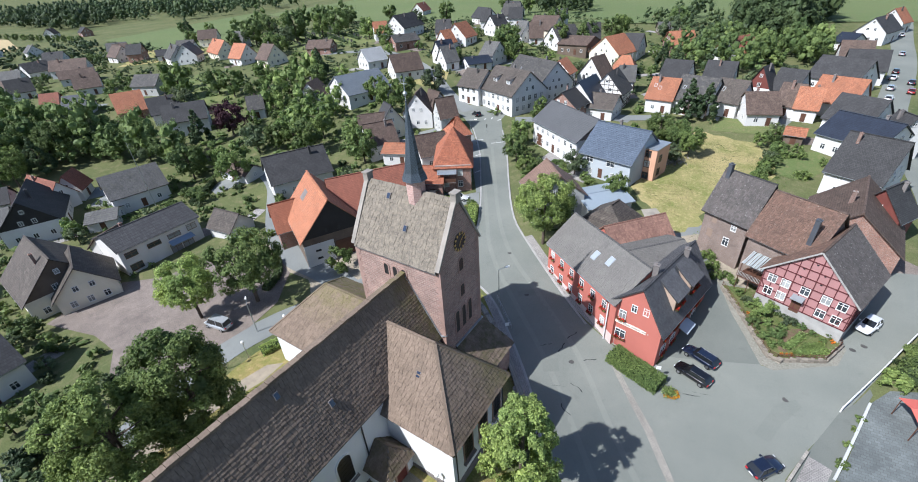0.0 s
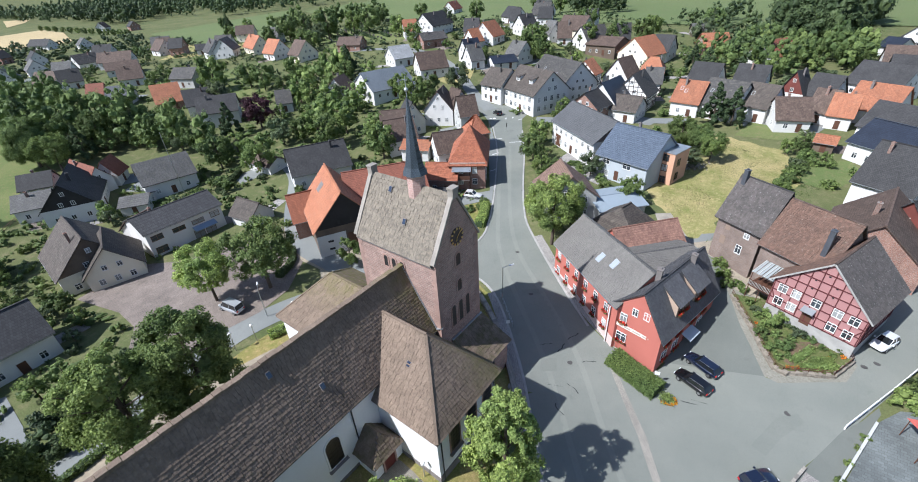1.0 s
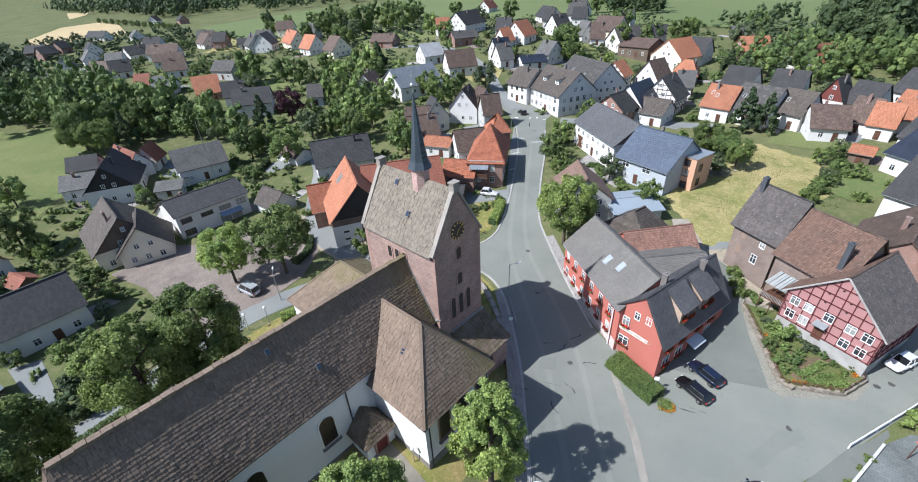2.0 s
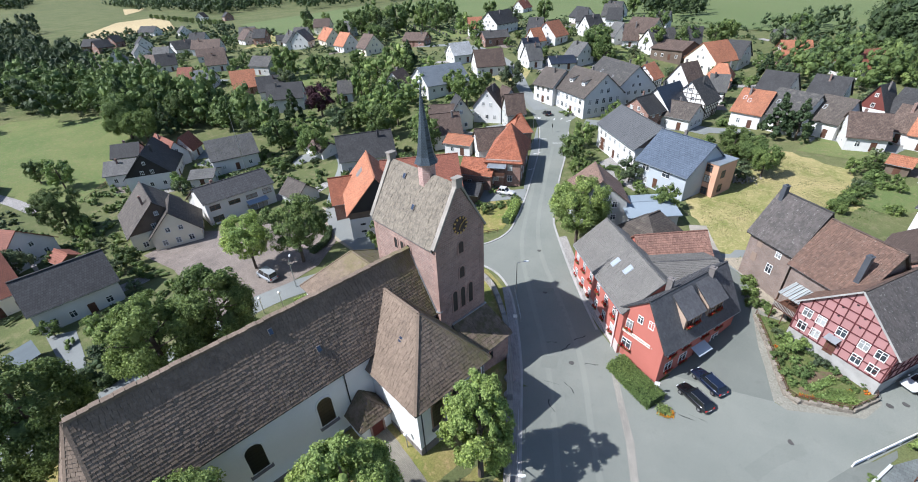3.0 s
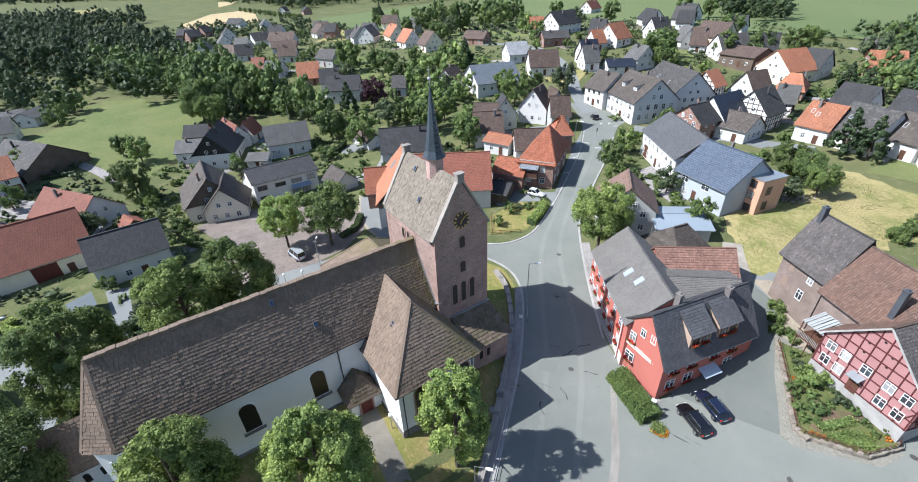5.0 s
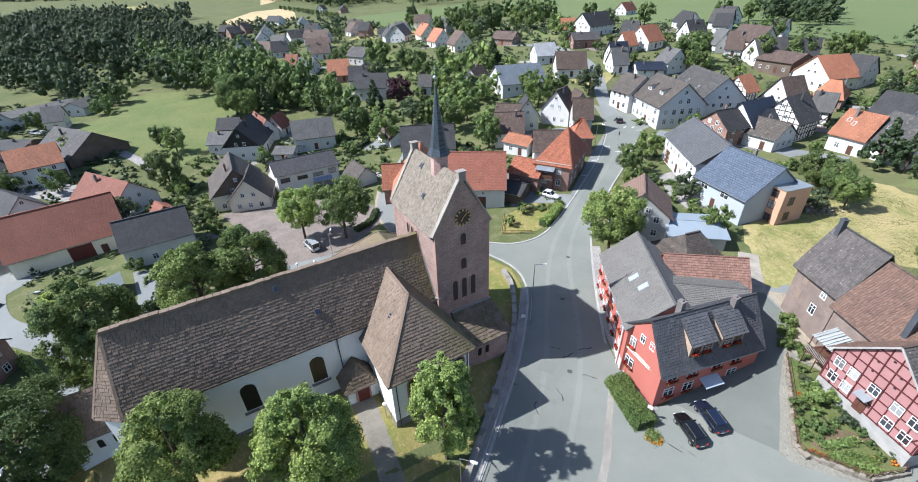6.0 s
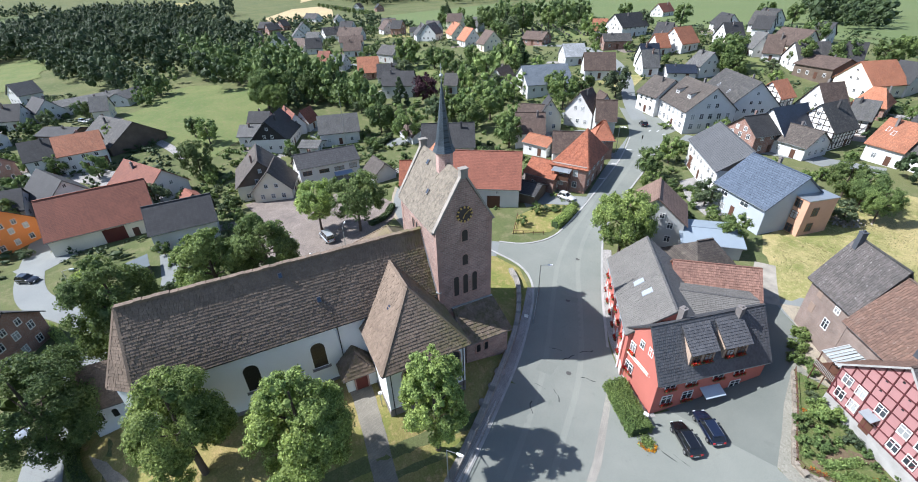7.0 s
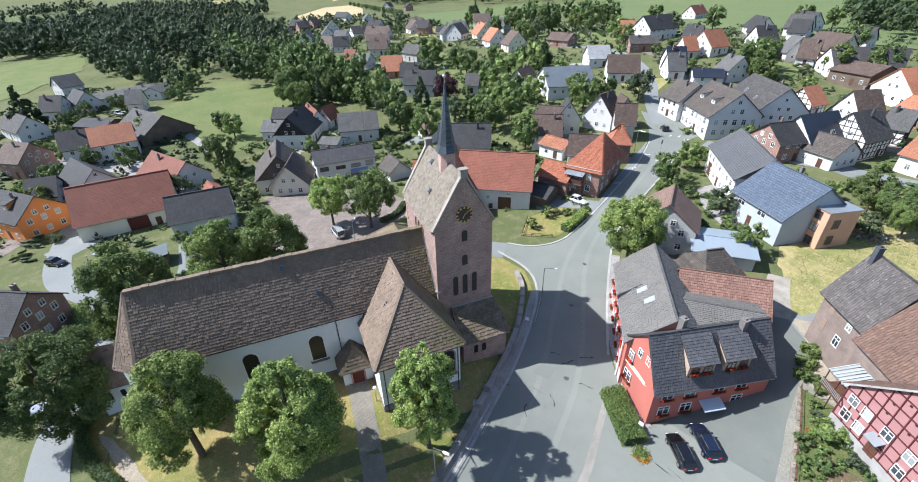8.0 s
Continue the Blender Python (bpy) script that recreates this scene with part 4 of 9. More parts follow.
def leaf_mesh(name, pts, size, mat, rng, squash=1.0, out=None, loose=0.62, core=None):
    """Many small folded leaves, one island each, at the points given, round an optional dense core of twigs and leaves."""
    n = len(pts)
    a = rng.normal(size=(n, 3))
    if out is not None:
        a = a * loose + out
    a[:, 2] = a[:, 2] * squash + 0.25
    a /= np.linalg.norm(a, axis=1)[:, None] + 1e-9
    t = np.cross(a, rng.normal(size=(n, 3)))
    t /= np.linalg.norm(t, axis=1)[:, None] + 1e-9
    b = np.cross(a, t)
    s = (size * rng.uniform(0.6, 1.4, n))[:, None]
    v = np.stack([pts - t * s, pts + b * s * 0.55 + a * s * 0.2, pts + t * s, pts - b * s * 0.55 + a * s * 0.2], 1).reshape(-1, 3)
    cv, cf = core if core is not None else (np.zeros((0, 3)), np.zeros((0, 3), int))
    me = bpy.data.meshes.new(name)
    me.vertices.add(4 * n + len(cv))
    me.vertices.foreach_set("co", np.concatenate([v, cv]).astype(np.float32).ravel())
    me.loops.add(4 * n + 3 * len(cf))
    me.loops.foreach_set("vertex_index", np.concatenate([np.arange(4 * n), (cf + 4 * n).ravel()]).astype(np.int32))
    me.polygons.add(n + len(cf))
    me.polygons.foreach_set("loop_start", np.concatenate([np.arange(0, 4 * n, 4), 4 * n + np.arange(0, 3 * len(cf), 3)]).astype(np.int32))
    me.materials.append(mat)
    me.update()
    me.polygons.foreach_set("use_smooth", np.zeros(n + len(cf), bool))
    me.validate()
    return me


def envelope(z, shape):
    """Width of a crown at the height z, both from 0 to 1."""
    if shape == "cone":
        return np.clip(1.02 - z, 0.03, 1)
    if shape == "egg":
        return np.minimum(1.0, 2.1 * np.sqrt(np.clip(z + 0.06, 0, 1))) * np.clip(1 - z ** 2.4, 0.02, 1) ** 0.6
    return np.sqrt(np.clip(1 - (2 * z - 1) ** 2, 0.02, 1))


def crown(rng, n, R, H, z0, shape="round", lobes=14, clumps=120, fill=0.72, detail=2, jag=0.32):
    """A crown of boughs that carry clumps of leaves: points, outward directions and a dense core."""
    k = np.arange(lobes)
    z = np.clip((k + 0.5) / lobes + rng.uniform(-0.04, 0.04, lobes), 0.02, 0.98)
    ang = k * 2.39996 + rng.uniform(-0.5, 0.5, lobes)
    w = envelope(z, shape)
    inner = 0.62 if shape != "cone" else 0.72
    c = np.stack([np.cos(ang) * w * R * inner, np.sin(ang) * w * R * inner, z0 + H * (0.1 + 0.8 * z)], 1)
    c[:, :2] *= rng.uniform(0.8, 1.15, lobes)[:, None]
    rad = R * rng.uniform(0.30, 0.46, lobes) * (0.45 + 0.55 * w) * min(1.5, (14 / lobes) ** 0.4)
    if shape == "cone":
        rad *= 1.05
    mid = np.array([0, 0, z0 + H * 0.45])
    far = c - mid
    far /= np.linalg.norm(far, axis=1)[:, None] + 1e-9
    # clumps on the boughs
    b = rng.choice(lobes, clumps, p=rad ** 2 / (rad ** 2).sum())
    e = rng.normal(size=(clumps, 3)) + far[b] * 0.9 + np.array([0, 0, 0.3])
    e /= np.linalg.norm(e, axis=1)[:, None]
    cc = c[b] + e * (rad[b] * rng.uniform(0.72, 1.08, clumps))[:, None]
    cr = rad[b] * rng.uniform(0.24, 0.55, clumps)
    # leaves in the clumps
    q = rng.choice(clumps, n, p=cr ** 1.6 / (cr ** 1.6).sum())
    d = rng.normal(size=(n, 3)) + e[q] * 0.5
    d /= np.linalg.norm(d, axis=1)[:, None]
    p = cc[q] + d * (cr[q] * rng.uniform(0.35, 1.15, n))[:, None]
    p[:, 2] -= 0.25 * cr[q] * rng.uniform(0, 1, n)
    p[:, 2] = np.maximum(p[:, 2], z0 * 0.85)
    o = d * 0.6 + e[q] * 0.7 + far[b[q]] * 0.25
    bv, bf = BALL[detail]
    cv, cf = [], []
    for i in range(lobes):
        jit = 1 + rng.uniform(-jag, jag, len(bv))
        cv.append(c[i] + bv * (rad[i] * fill * jit)[:, None])
        cf.append(bf + i * len(bv))
    return p, o, (np.concatenate(cv), np.concatenate(cf))


def tree_parts(seed, height, R, mat, leaves, size, trunk=0.22, shape="round", clear=0.25, limbs=7, lobes=0):
    rng = np.random.default_rng(seed)
    z0 = height * clear
    bm = bmesh.new()
    tube(bm, (0, 0, -0.6), (0.05, 0, height * 0.45), trunk * 1.25, trunk * 0.8)
    tube(bm, (0.05, 0, height * 0.45), (0, 0.1, height * 0.85), trunk * 0.8, trunk * 0.25)
    tr = to_mesh("trunk", bm, M_BARK)
    bm = bmesh.new()
    for i in range(limbs):
        a = 2 * math.pi * i / limbs + rng.uniform(-0.3, 0.3)
        z = height * rng.uniform(0.25, 0.6)
        tube(bm, (0, 0, z), (math.cos(a) * R * 0.65, math.sin(a) * R * 0.65, z + height * rng.uniform(0.08, 0.25)), trunk * 0.4, trunk * 0.1, 6)
    lb = to_mesh("limb", bm, M_BARK)
    big = leaves > 9000
    pts, d, core = crown(rng, leaves, R, height - z0, z0, shape, lobes or (22 if big else 13), int(leaves ** 0.5 * (1.7 if big else 1.5)), 0.42 if big else 0.62)
    return tr, lb, leaf_mesh("crown", pts, size, mat, rng, 1.0, d, 0.75, core)


def tree(x, y, parts, label, group="trees", turn=0.0, scale=1.0, z=None, category="tree", name="tree", flat=1.0):
    ob = empty(name, pose(x, y, gz(x, y) - 0.05 if z is None else z, 0, 0, turn) @ Matrix.Diagonal((scale, scale, scale * flat, 1)), label, category, group)
    for nm, me in zip(("trunk", "limb", "crown"), parts):
        part(nm, None, None, ob, "", None, me)
    return ob


def hedge(pts, width, height, mat, label, leaves=60, size=0.12, name="hedge", rounds=1):
    """A clipped hedge along a line: woody core and leaf skin."""
    pts = smooth_line(pts, rounds)
    ob = empty(name, pose(0, 0, 0), label, "hedge", "hedges")
    ribbon("core", pts, width * 0.7, height * 0.72, M_WOOD, "", "", 0.1, 0, parent=ob)
    rng = np.random.default_rng(int(abs(pts[0][0]) * 10 + len(pts)))
    out = []
    for p, q in zip(pts, pts[1:]):
        L = math.hypot(q[0] - p[0], q[1] - p[1])
        n = int(L * leaves * (width + 2 * height))
        t = rng.uniform(0, 1, n)
        w = rng.choice([-1, 1], n) * width / 2
        top = rng.uniform(0, 1, n) < width / (width + 2 * height)
        w = np.where(top, rng.uniform(-1, 1, n) * width / 2, w) * rng.uniform(0.78, 1.12, n)
        h = np.where(top, height * (1 - 0.22 * np.abs(2 * w / width) ** 3), rng.uniform(0.02, 0.85, n) * height) * rng.uniform(0.88, 1.08, n)
        nx, ny = -(q[1] - p[1]) / max(L, 1e-6), (q[0] - p[0]) / max(L, 1e-6)
        x, y = p[0] + (q[0] - p[0]) * t + nx * w, p[1] + (q[1] - p[1]) * t + ny * w
        out.append(np.stack([x, y, ground_z(x, y) + h], 1))
    part("foliage", None, None, ob, "", None, leaf_mesh("foliage", np.concatenate(out), size, mat, rng))
    return ob


def bush_mesh(seed, mat, leaves=1500, size=0.085):
    rng = np.random.default_rng(seed)
    pts, d, core = crown(rng, leaves, 1.0, 1.5, -0.1, "round", 9, 60, 0.6)
    pts[:, 2] = np.maximum(pts[:, 2], 0.02)
    return leaf_mesh("foliage", pts, size, mat, rng, 1.0, d, 0.7, core)

# ---- church ----
def stone_roof_material(source, lichen=0.6, moss=0.0):
    """Sandstone slabs with lichen; moss from none to a full cushion."""
    m, nt, b = start(f"sandstone roof slabs {source} {lichen} {moss}")
    co = nt.nodes.new("ShaderNodeTexCoord").outputs["Object" if source == "island" else "Generated"]
    geo = nt.nodes.new("ShaderNodeNewGeometry")
    pos = geo.outputs["Position"]
    big = noise_of(nt, pos, 0.35, 5, 0.7)
    fine = noise_of(nt, pos, 5.0, 6, 0.75)
    c = mix(nt, ramp(nt, big, [(0.35, (0, 0, 0)), (0.68, (1, 1, 1))]), *(((0.172, 0.15, 0.122), (0.137, 0.12, 0.098)) if lichen < 0.5 else ((0.205, 0.155, 0.118), (0.15, 0.115, 0.088))))
    c = vary(nt, c, 0.11, source)
    c = mix(nt, 0.8, c, ramp(nt, fine, [(0.3, (0.6,) * 3), (0.7, (1.25,) * 3)]), "MULTIPLY")
    lich = noise_of(nt, pos, 2.2, 6, 0.8)
    c = mix(nt, ramp(nt, lich, [(lichen, (0, 0, 0)), (lichen + 0.15, (0.5,) * 3)]), c, (0.28, 0.24, 0.185))
    cushion = noise_of(nt, pos, 0.9, 5, 0.7)
    if moss:
        c = mix(nt, ramp(nt, cushion, [(0.5 - moss * 0.2, (0, 0, 0)), (0.72 - moss * 0.2, (0.85,) * 3)]), c, (0.085, 0.08, 0.038))
    elif lichen > 0.5:
        # damp moss where the nave's roof meets the tower
        at = nt.nodes.new("ShaderNodeSeparateXYZ")
        nt.links.new(pos, at.inputs[0])
        near = nt.nodes.new("ShaderNodeMapRange")
        near.inputs["From Min"].default_value, near.inputs["From Max"].default_value = 24.5, 29.6
        nt.links.new(at.outputs["Y"], near.inputs["Value"])
        damp = mix(nt, 1.0, ramp(nt, near.outputs["Result"], [(0.0, (0, 0, 0)), (1.0, (1, 1, 1))]), ramp(nt, cushion, [(0.35, (0, 0, 0)), (0.62, (0.75,) * 3)]), "MULTIPLY")
        c = mix(nt, damp, c, (0.13, 0.125, 0.04))
    nt.links.new(c, b.inputs["Base Color"])
    b.inputs["Roughness"].default_value = 0.92
    b.inputs["Specular IOR Level"].default_value = 0.2
    relief(nt, b, fine, 0.5, 0.04)
    return m


M_SLAB, M_SLABPIECE, M_LICHEN, M_MOSSY = stone_roof_material("island"), stone_roof_material("object"), stone_roof_material("island", 0.44), stone_roof_material("island", 0.62, 0.35)
SLAB = bmesh.new()
box(SLAB, -0.5, 0.5, -0.5, 0.5, -0.5, 0.5)
SLAB = to_mesh("stone_slab", SLAB, M_SLABPIECE)


def slab_roof(parent, poly, rng, row=0.355, wide=0.44, pieces=None, thick=0.085, mat=None, jit=1.0, name="slab_field"):
    """Courses of stone slabs on one roof plane; poly starts with its two eave corners."""
    P = [Vector(p) for p in poly]
    u = (P[1] - P[0]).normalized()
    n = (P[1] - P[0]).cross(P[-1] - P[0]).normalized()
    if n.z < 0:
        n = -n
    v = n.cross(u)
    if v.z < 0:
        v = -v
    flat = [((p - P[0]).dot(u), (p - P[0]).dot(v)) for p in P]
    top = max(b for _, b in flat)
    bm, made = bmesh.new(), 0
    rows = max(1, round(top / row))
    for i in range(rows):
        b0, b1 = top * i / rows, top * (i + 1) / rows
        cut = []
        for (a, c), (a2, c2) in zip(flat, flat[1:] + flat[:1]):
            mid = (b0 + b1) / 2
            if (c - mid) * (c2 - mid) < 0:
                cut.append(a + (a2 - a) * (mid - c) / (c2 - c))
        if len(cut) < 2:
            continue
        lo, hi = min(cut), max(cut)
        x = lo - rng.uniform(0, 0.3) * max(jit, 0.5)
        while x < hi - 0.05:
            w = wide * (1 + jit * rng.uniform(-0.35, 0.35))
            x0, x1 = max(x, lo), min(x + w, hi)
            x += w
            if x1 - x0 < 0.08:
                continue
            ctr = P[0] + u * (x0 + x1) / 2 + v * ((b0 + b1) / 2 - 0.03 + rng.uniform(-0.025, 0.025) * jit) + n * (0.06 + rng.uniform(-0.012, 0.02))
            tilt = Matrix.Rotation(-0.14 + rng.uniform(-0.03, 0.03) * jit, 4, u) @ Matrix.Rotation(rng.uniform(-0.012, 0.012), 4, n)
            m = Matrix.Translation(ctr) @ tilt @ Matrix((u, v, n)).transposed().to_4x4() @ Matrix.Diagonal((x1 - x0 - 0.025, (b1 - b0) * 1.12, thick, 1))
            if pieces and pieces(ctr) and made < 300:
                ob = new("stone_slab", SLAB)
                ob.parent, ob.matrix_local = parent, m
                made += 1
            else:
                box(bm, -0.5, 0.5, -0.5, 0.5, -0.5, 0.5, 0, m)
    return tagged(part(name, bm, mat or M_SLAB, parent), kind="stuff")


def tile_field(parent, poly, mat, row=0.34, wide=0.3, seed=1, jit=0.12):
    """Small roof tiles laid in courses on one roof plane."""
    return slab_roof(parent, poly, random.Random(seed), row, wide, None, 0.05, mat, jit, "tile_field")


def sheathing(bm, polys):
    for p in polys:
        prism(bm, p, (0, 0, -0.25))


def arch_points(w, h, n=8):
    """Outline of a round-headed opening, from its sill's middle."""
    r = w / 2
    return [(-r, 0), (r, 0)] + [(r * math.cos(math.pi * i / n), h - r + r * math.sin(math.pi * i / n)) for i in range(n + 1)]


def arched_window(parent, m, w, h, frame_mat, depth=0.25, name="window", sill=True):
    """A round-headed window: stone reveal, dark pane, glazing bars. Out is -y."""
    pts = arch_points(w, h)
    outer = arch_points(w + 0.36, h + 0.18)
    bm = bmesh.new()
    vi = [bm.verts.new((x, -0.05, z)) for x, z in pts]
    vo = [bm.verts.new((x, -0.05, z - (0.0 if i > 1 else 0.15))) for i, (x, z) in enumerate(outer)]
    vb = [bm.verts.new((x, depth, z)) for x, z in pts]
    wb = [bm.verts.new((v.co.x, depth, v.co.z)) for v in vo]
    k = len(pts)
    for i in range(k):
        j = (i + 1) % k
        bm.faces.new((vi[i], vi[j], vo[j], vo[i]))
        bm.faces.new((vi[i], vb[i], vb[j], vi[j]))
        bm.faces.new((vo[i], vo[j], wb[j], wb[i]))
    win = part(name, bm, frame_mat, parent, "", m)
    bm = bmesh.new()
    bm.faces.new([bm.verts.new((x, -0.02, z)) for x, z in pts])
    # bell openings have no glass: a black sheet stands for the shade inside
    part("pane", bm, M_DARKGLASS if name == "window" else M_BLACK, win)
    if name != "window":
        return win
    bm = bmesh.new()
    for x in (-w / 6, w / 6):
        box(bm, x - 0.02, x + 0.02, -0.045, -0.025, 0.02, h - w * 0.18)
    z = 0.5
    while z < h - 0.3:
        box(bm, -w / 2 + 0.02, w / 2 - 0.02, -0.044, -0.026, z, z + 0.035)
        z += 0.55
    part("glazing_grid", bm, M_BLACK, win)
    if sill:
        bm = bmesh.new()
        prism(bm, [(-w / 2 - 0.3, -0.32, -0.28), (-w / 2 - 0.3, 0.0, -0.05), (-w / 2 - 0.3, 0.0, -0.35)], (w + 0.6, 0, 0))
        part("sill", bm, M_PLINTH, win)
    return win


FACE = {"+x": math.pi / 2, "-y": 0.0, "-x": -math.pi / 2, "+y": math.pi}


def on_wall(x, y, z, side):
    return Matrix.Translation((x, y, z)) @ Matrix.Rotation(FACE[side], 4, "Z")


def church():
    rng = random.Random(5)
    ob = empty("church", pose(0, 0, 0), "white rendered village church with red sandstone tower and stone slab roofs", "church")
    # nave
    X0, X1, XR, ZR, ZE = -32.0, -23.4, -27.7, 16.6, 9.15
    YS, YN, YH = -4.2, 29.7, -4.15
    bm = bmesh.new()
    prism(bm, [(X0, YS, -3), (X1, YS, -3), (X1, YS, ZE), (XR, YS, ZE + 0.2), (X0, YS, ZE)], (0, YN - YS, 0))
    prism(bm, [(X0, YN - 0.4, ZE), (X1, YN - 0.4, ZE), (XR, YN - 0.4, ZR - 0.3)], (0, 0.4, 0))
    apse = [(X1, YS), (X1 - 1.8, YS - 2.5), (X0 + 1.8, YS - 2.5), (X0, YS)]
    prism(bm, [(x, y, -3) for x, y in apse], (0, 0, ZE + 3))
    nave = part("nave", bm, M_RENDER, ob)
    bm = bmesh.new()
    box(bm, X1, X1 + 0.08, YS, YN, -3, 0.55)
    part("plinth", bm, M_PLINTH, nave)
    o = 0.2
    s = (ZR - ZE) / (X1 - XR)
    zo = ZE - o * s * 0.6
    east = [(X1 + o, YS - 0.5, zo), (X1 + o, YN, zo), (XR, YN, ZR), (XR, YH, ZR)]
    west = [(X0 - o, YN, zo), (X0 - o, YS - 0.5, zo), (XR, YH, ZR), (XR, YN, ZR)]
    e0, e1, e2, e3 = (X1 + o, YS - 0.5, zo), (X1 - 1.6, YS - 3.0, zo), (X0 + 1.6, YS - 3.0, zo), (X0 - o, YS - 0.5, zo)
    hips = [[e1, e0, (XR, YH, ZR)], [e2, e1, (XR, YH, ZR)], [e3, e2, (XR, YH, ZR)]]
    bm = bmesh.new()
    sheathing(bm, [east, west] + hips)
    roof = part("nave_roof", bm, M_PLINTH, ob, "mossy brown sandstone slab roof")
    slab_roof(roof, east, rng, pieces=lambda c: 4 < c.y < 20 and c.z > 9.5)
    for p in [west] + hips:
        slab_roof(roof, p, rng)
    y = YH
    while y < YN - 0.3:
        w = rng.uniform(0.7, 1.0)
        bm = bmesh.new()
        box(bm, XR - 0.3, XR + 0.3, y + 0.03, y + w, ZR - 0.04, ZR + rng.uniform(0.2, 0.3))
        y += w
        part("ridge_stone", bm, M_SLABPIECE, roof)
    for a, b in ((e0, (XR, YH, ZR)), (e1, (XR, YH, ZR)), (e2, (XR, YH, ZR)), (e3, (XR, YH, ZR))):
        bm = bmesh.new()
        bar(bm, Vector(a) + Vector((0, 0, 0.1)), Vector(b) + Vector((0, 0, 0.1)), 0.3, 0.12)
        part("hip_stone", bm, M_SLABPIECE, roof)
    bm = bmesh.new()
    bar(bm, (X1 + o + 0.05, YS - 0.5, zo - 0.02), (X1 + o + 0.05, YN - 9, zo - 0.02), 0.16, 0.14)
    part("gutter", bm, M_BLACK, roof)
    bm = bmesh.new()
    bar(bm, (X1 + 0.12, 16.4, zo), (X1 + 0.12, 16.4, -1), 0.1, 0.1)
    part("downpipe", bm, M_BLACK, ob)
    for y, f in ((11.8, 0.86), (15.2, 0.40)):
        z = ZE + (ZR - ZE) * f
        x = X1 - (z - ZE) / s
        bm = bmesh.new()
        box(bm, -0.24, 0.24, -0.34, 0.34, 0.02, 0.16)
        r = part("rooflight", bm, M_PLINTH, roof, "", Matrix.Translation((x + 0.14, y, z + 0.09)) @ Matrix.Rotation(math.pi / 2, 4, "Z") @ Matrix.Rotation(math.atan(s), 4, "X"))
        bm = bmesh.new()
        box(bm, -0.19, 0.19, -0.28, 0.28, 0.1, 0.18)
        part("pane", bm, M_SKYGLASS, r)
    for y in (-1.6, 6.0, 13.6):
        arched_window(ob, on_wall(X1 + 0.02, y, 3.3, "+x"), 1.7, 3.9, M_RENDER)
    arched_window(ob, Matrix.Translation((X1 - 0.88, YS - 1.25, 4.2)) @ Matrix.Rotation(math.radians(56), 4, "Z"), 1.0, 2.6, M_RENDER)
    # south transept
    bx0, bx1, by0, by1, bz = -24.0, -15.1, 19.6, 29.6, 7.6
    yc, rz, hx = (by0 + by1) / 2, 14.05, -19.9
    bm = bmesh.new()
    box(bm, bx0, bx1, by0, by1, -3, bz)
    tr = part("transept", bm, M_RENDER, ob)
    bm = bmesh.new()
    box(bm, bx1, bx1 + 0.08, by0, by1, -3, 0.7)
    box(bm, bx0 + 0.5, bx1 + 0.08, by0 - 0.08, by0, -3, 0.5)
    part("plinth", bm, M_PLINTH, tr)
    c0, c1, c2, c3 = (-26.6, by0 - 0.55, bz - 0.3), (bx1 + 0.6, by0 - 0.55, bz - 0.3), (bx1 + 0.6, by1 + 0.55, bz - 0.3), (-26.6, by1 + 0.55, bz - 0.3)
    a, b = (-26.4, yc, rz), (hx, yc, rz)
    planes = [[c0, c1, b, a], [c1, c2, b], [c2, c3, a, b]]
    bm = bmesh.new()
    sheathing(bm, planes)
    troof = part("transept_roof", bm, M_PLINTH, ob, "hipped sandstone slab roof")
    slab_roof(troof, planes[0], rng, 0.38, 0.5)
    slab_roof(troof, planes[1], rng, 0.38, 0.5, pieces=lambda c: True)
    slab_roof(troof, planes[2], rng, 0.38, 0.5)
    for p, q in ((a, b), (b, c1), (b, c2)):
        bm = bmesh.new()
        bar(bm, Vector(p) + Vector((0, 0, 0.1)), Vector(q) + Vector((0, 0, 0.1)), 0.28, 0.12)
        part("hip_stone", bm, M_SLABPIECE, troof)
    sl = (rz - bz) / (yc - by0)
    bm = bmesh.new()
    box(bm, -0.28, 0.28, -0.4, 0.4, 0.0, 0.2)
    r = part("rooflight", bm, M_PLINTH, troof, "", Matrix.Translation((-20.6, by0 + 2.9, bz + 2.9 * sl)) @ Matrix.Rotation(math.atan(sl), 4, "X"))
    bm = bmesh.new()
    box(bm, -0.2, 0.2, -0.32, 0.32, 0.1, 0.22)
    part("pane", bm, M_SKYGLASS, r)
    bm = bmesh.new()
    bar(bm, (c1[0], c1[1], c1[2]), (c2[0], c2[1], c2[2]), 0.14, 0.12)
    bar(bm, c0, c1, 0.14, 0.12)
    bar(bm, (bx1 + 0.1, by0 + 0.5, bz), (bx1 + 0.1, by0 + 0.5, -1), 0.1, 0.1)
    bar(bm, (bx1 + 0.1, by1 - 0.3, bz), (bx1 + 0.1, by1 - 0.3, -1), 0.1, 0.1)
    part("gutter", bm, M_BLACK, troof)
    for y in (22.3, 25.2, 28.1):
        arched_window(ob, on_wall(bx1 + 0.02, y, 2.6, "+x"), 1.5, 3.8, M_QUOIN)
    # porch in the corner of nave and transept
    bm = bmesh.new()
    box(bm, X1, -20.6, 15.8, by0, -3, 2.8)
    pz = part("porch", bm, M_RENDER, ob)
    bm = bmesh.new()
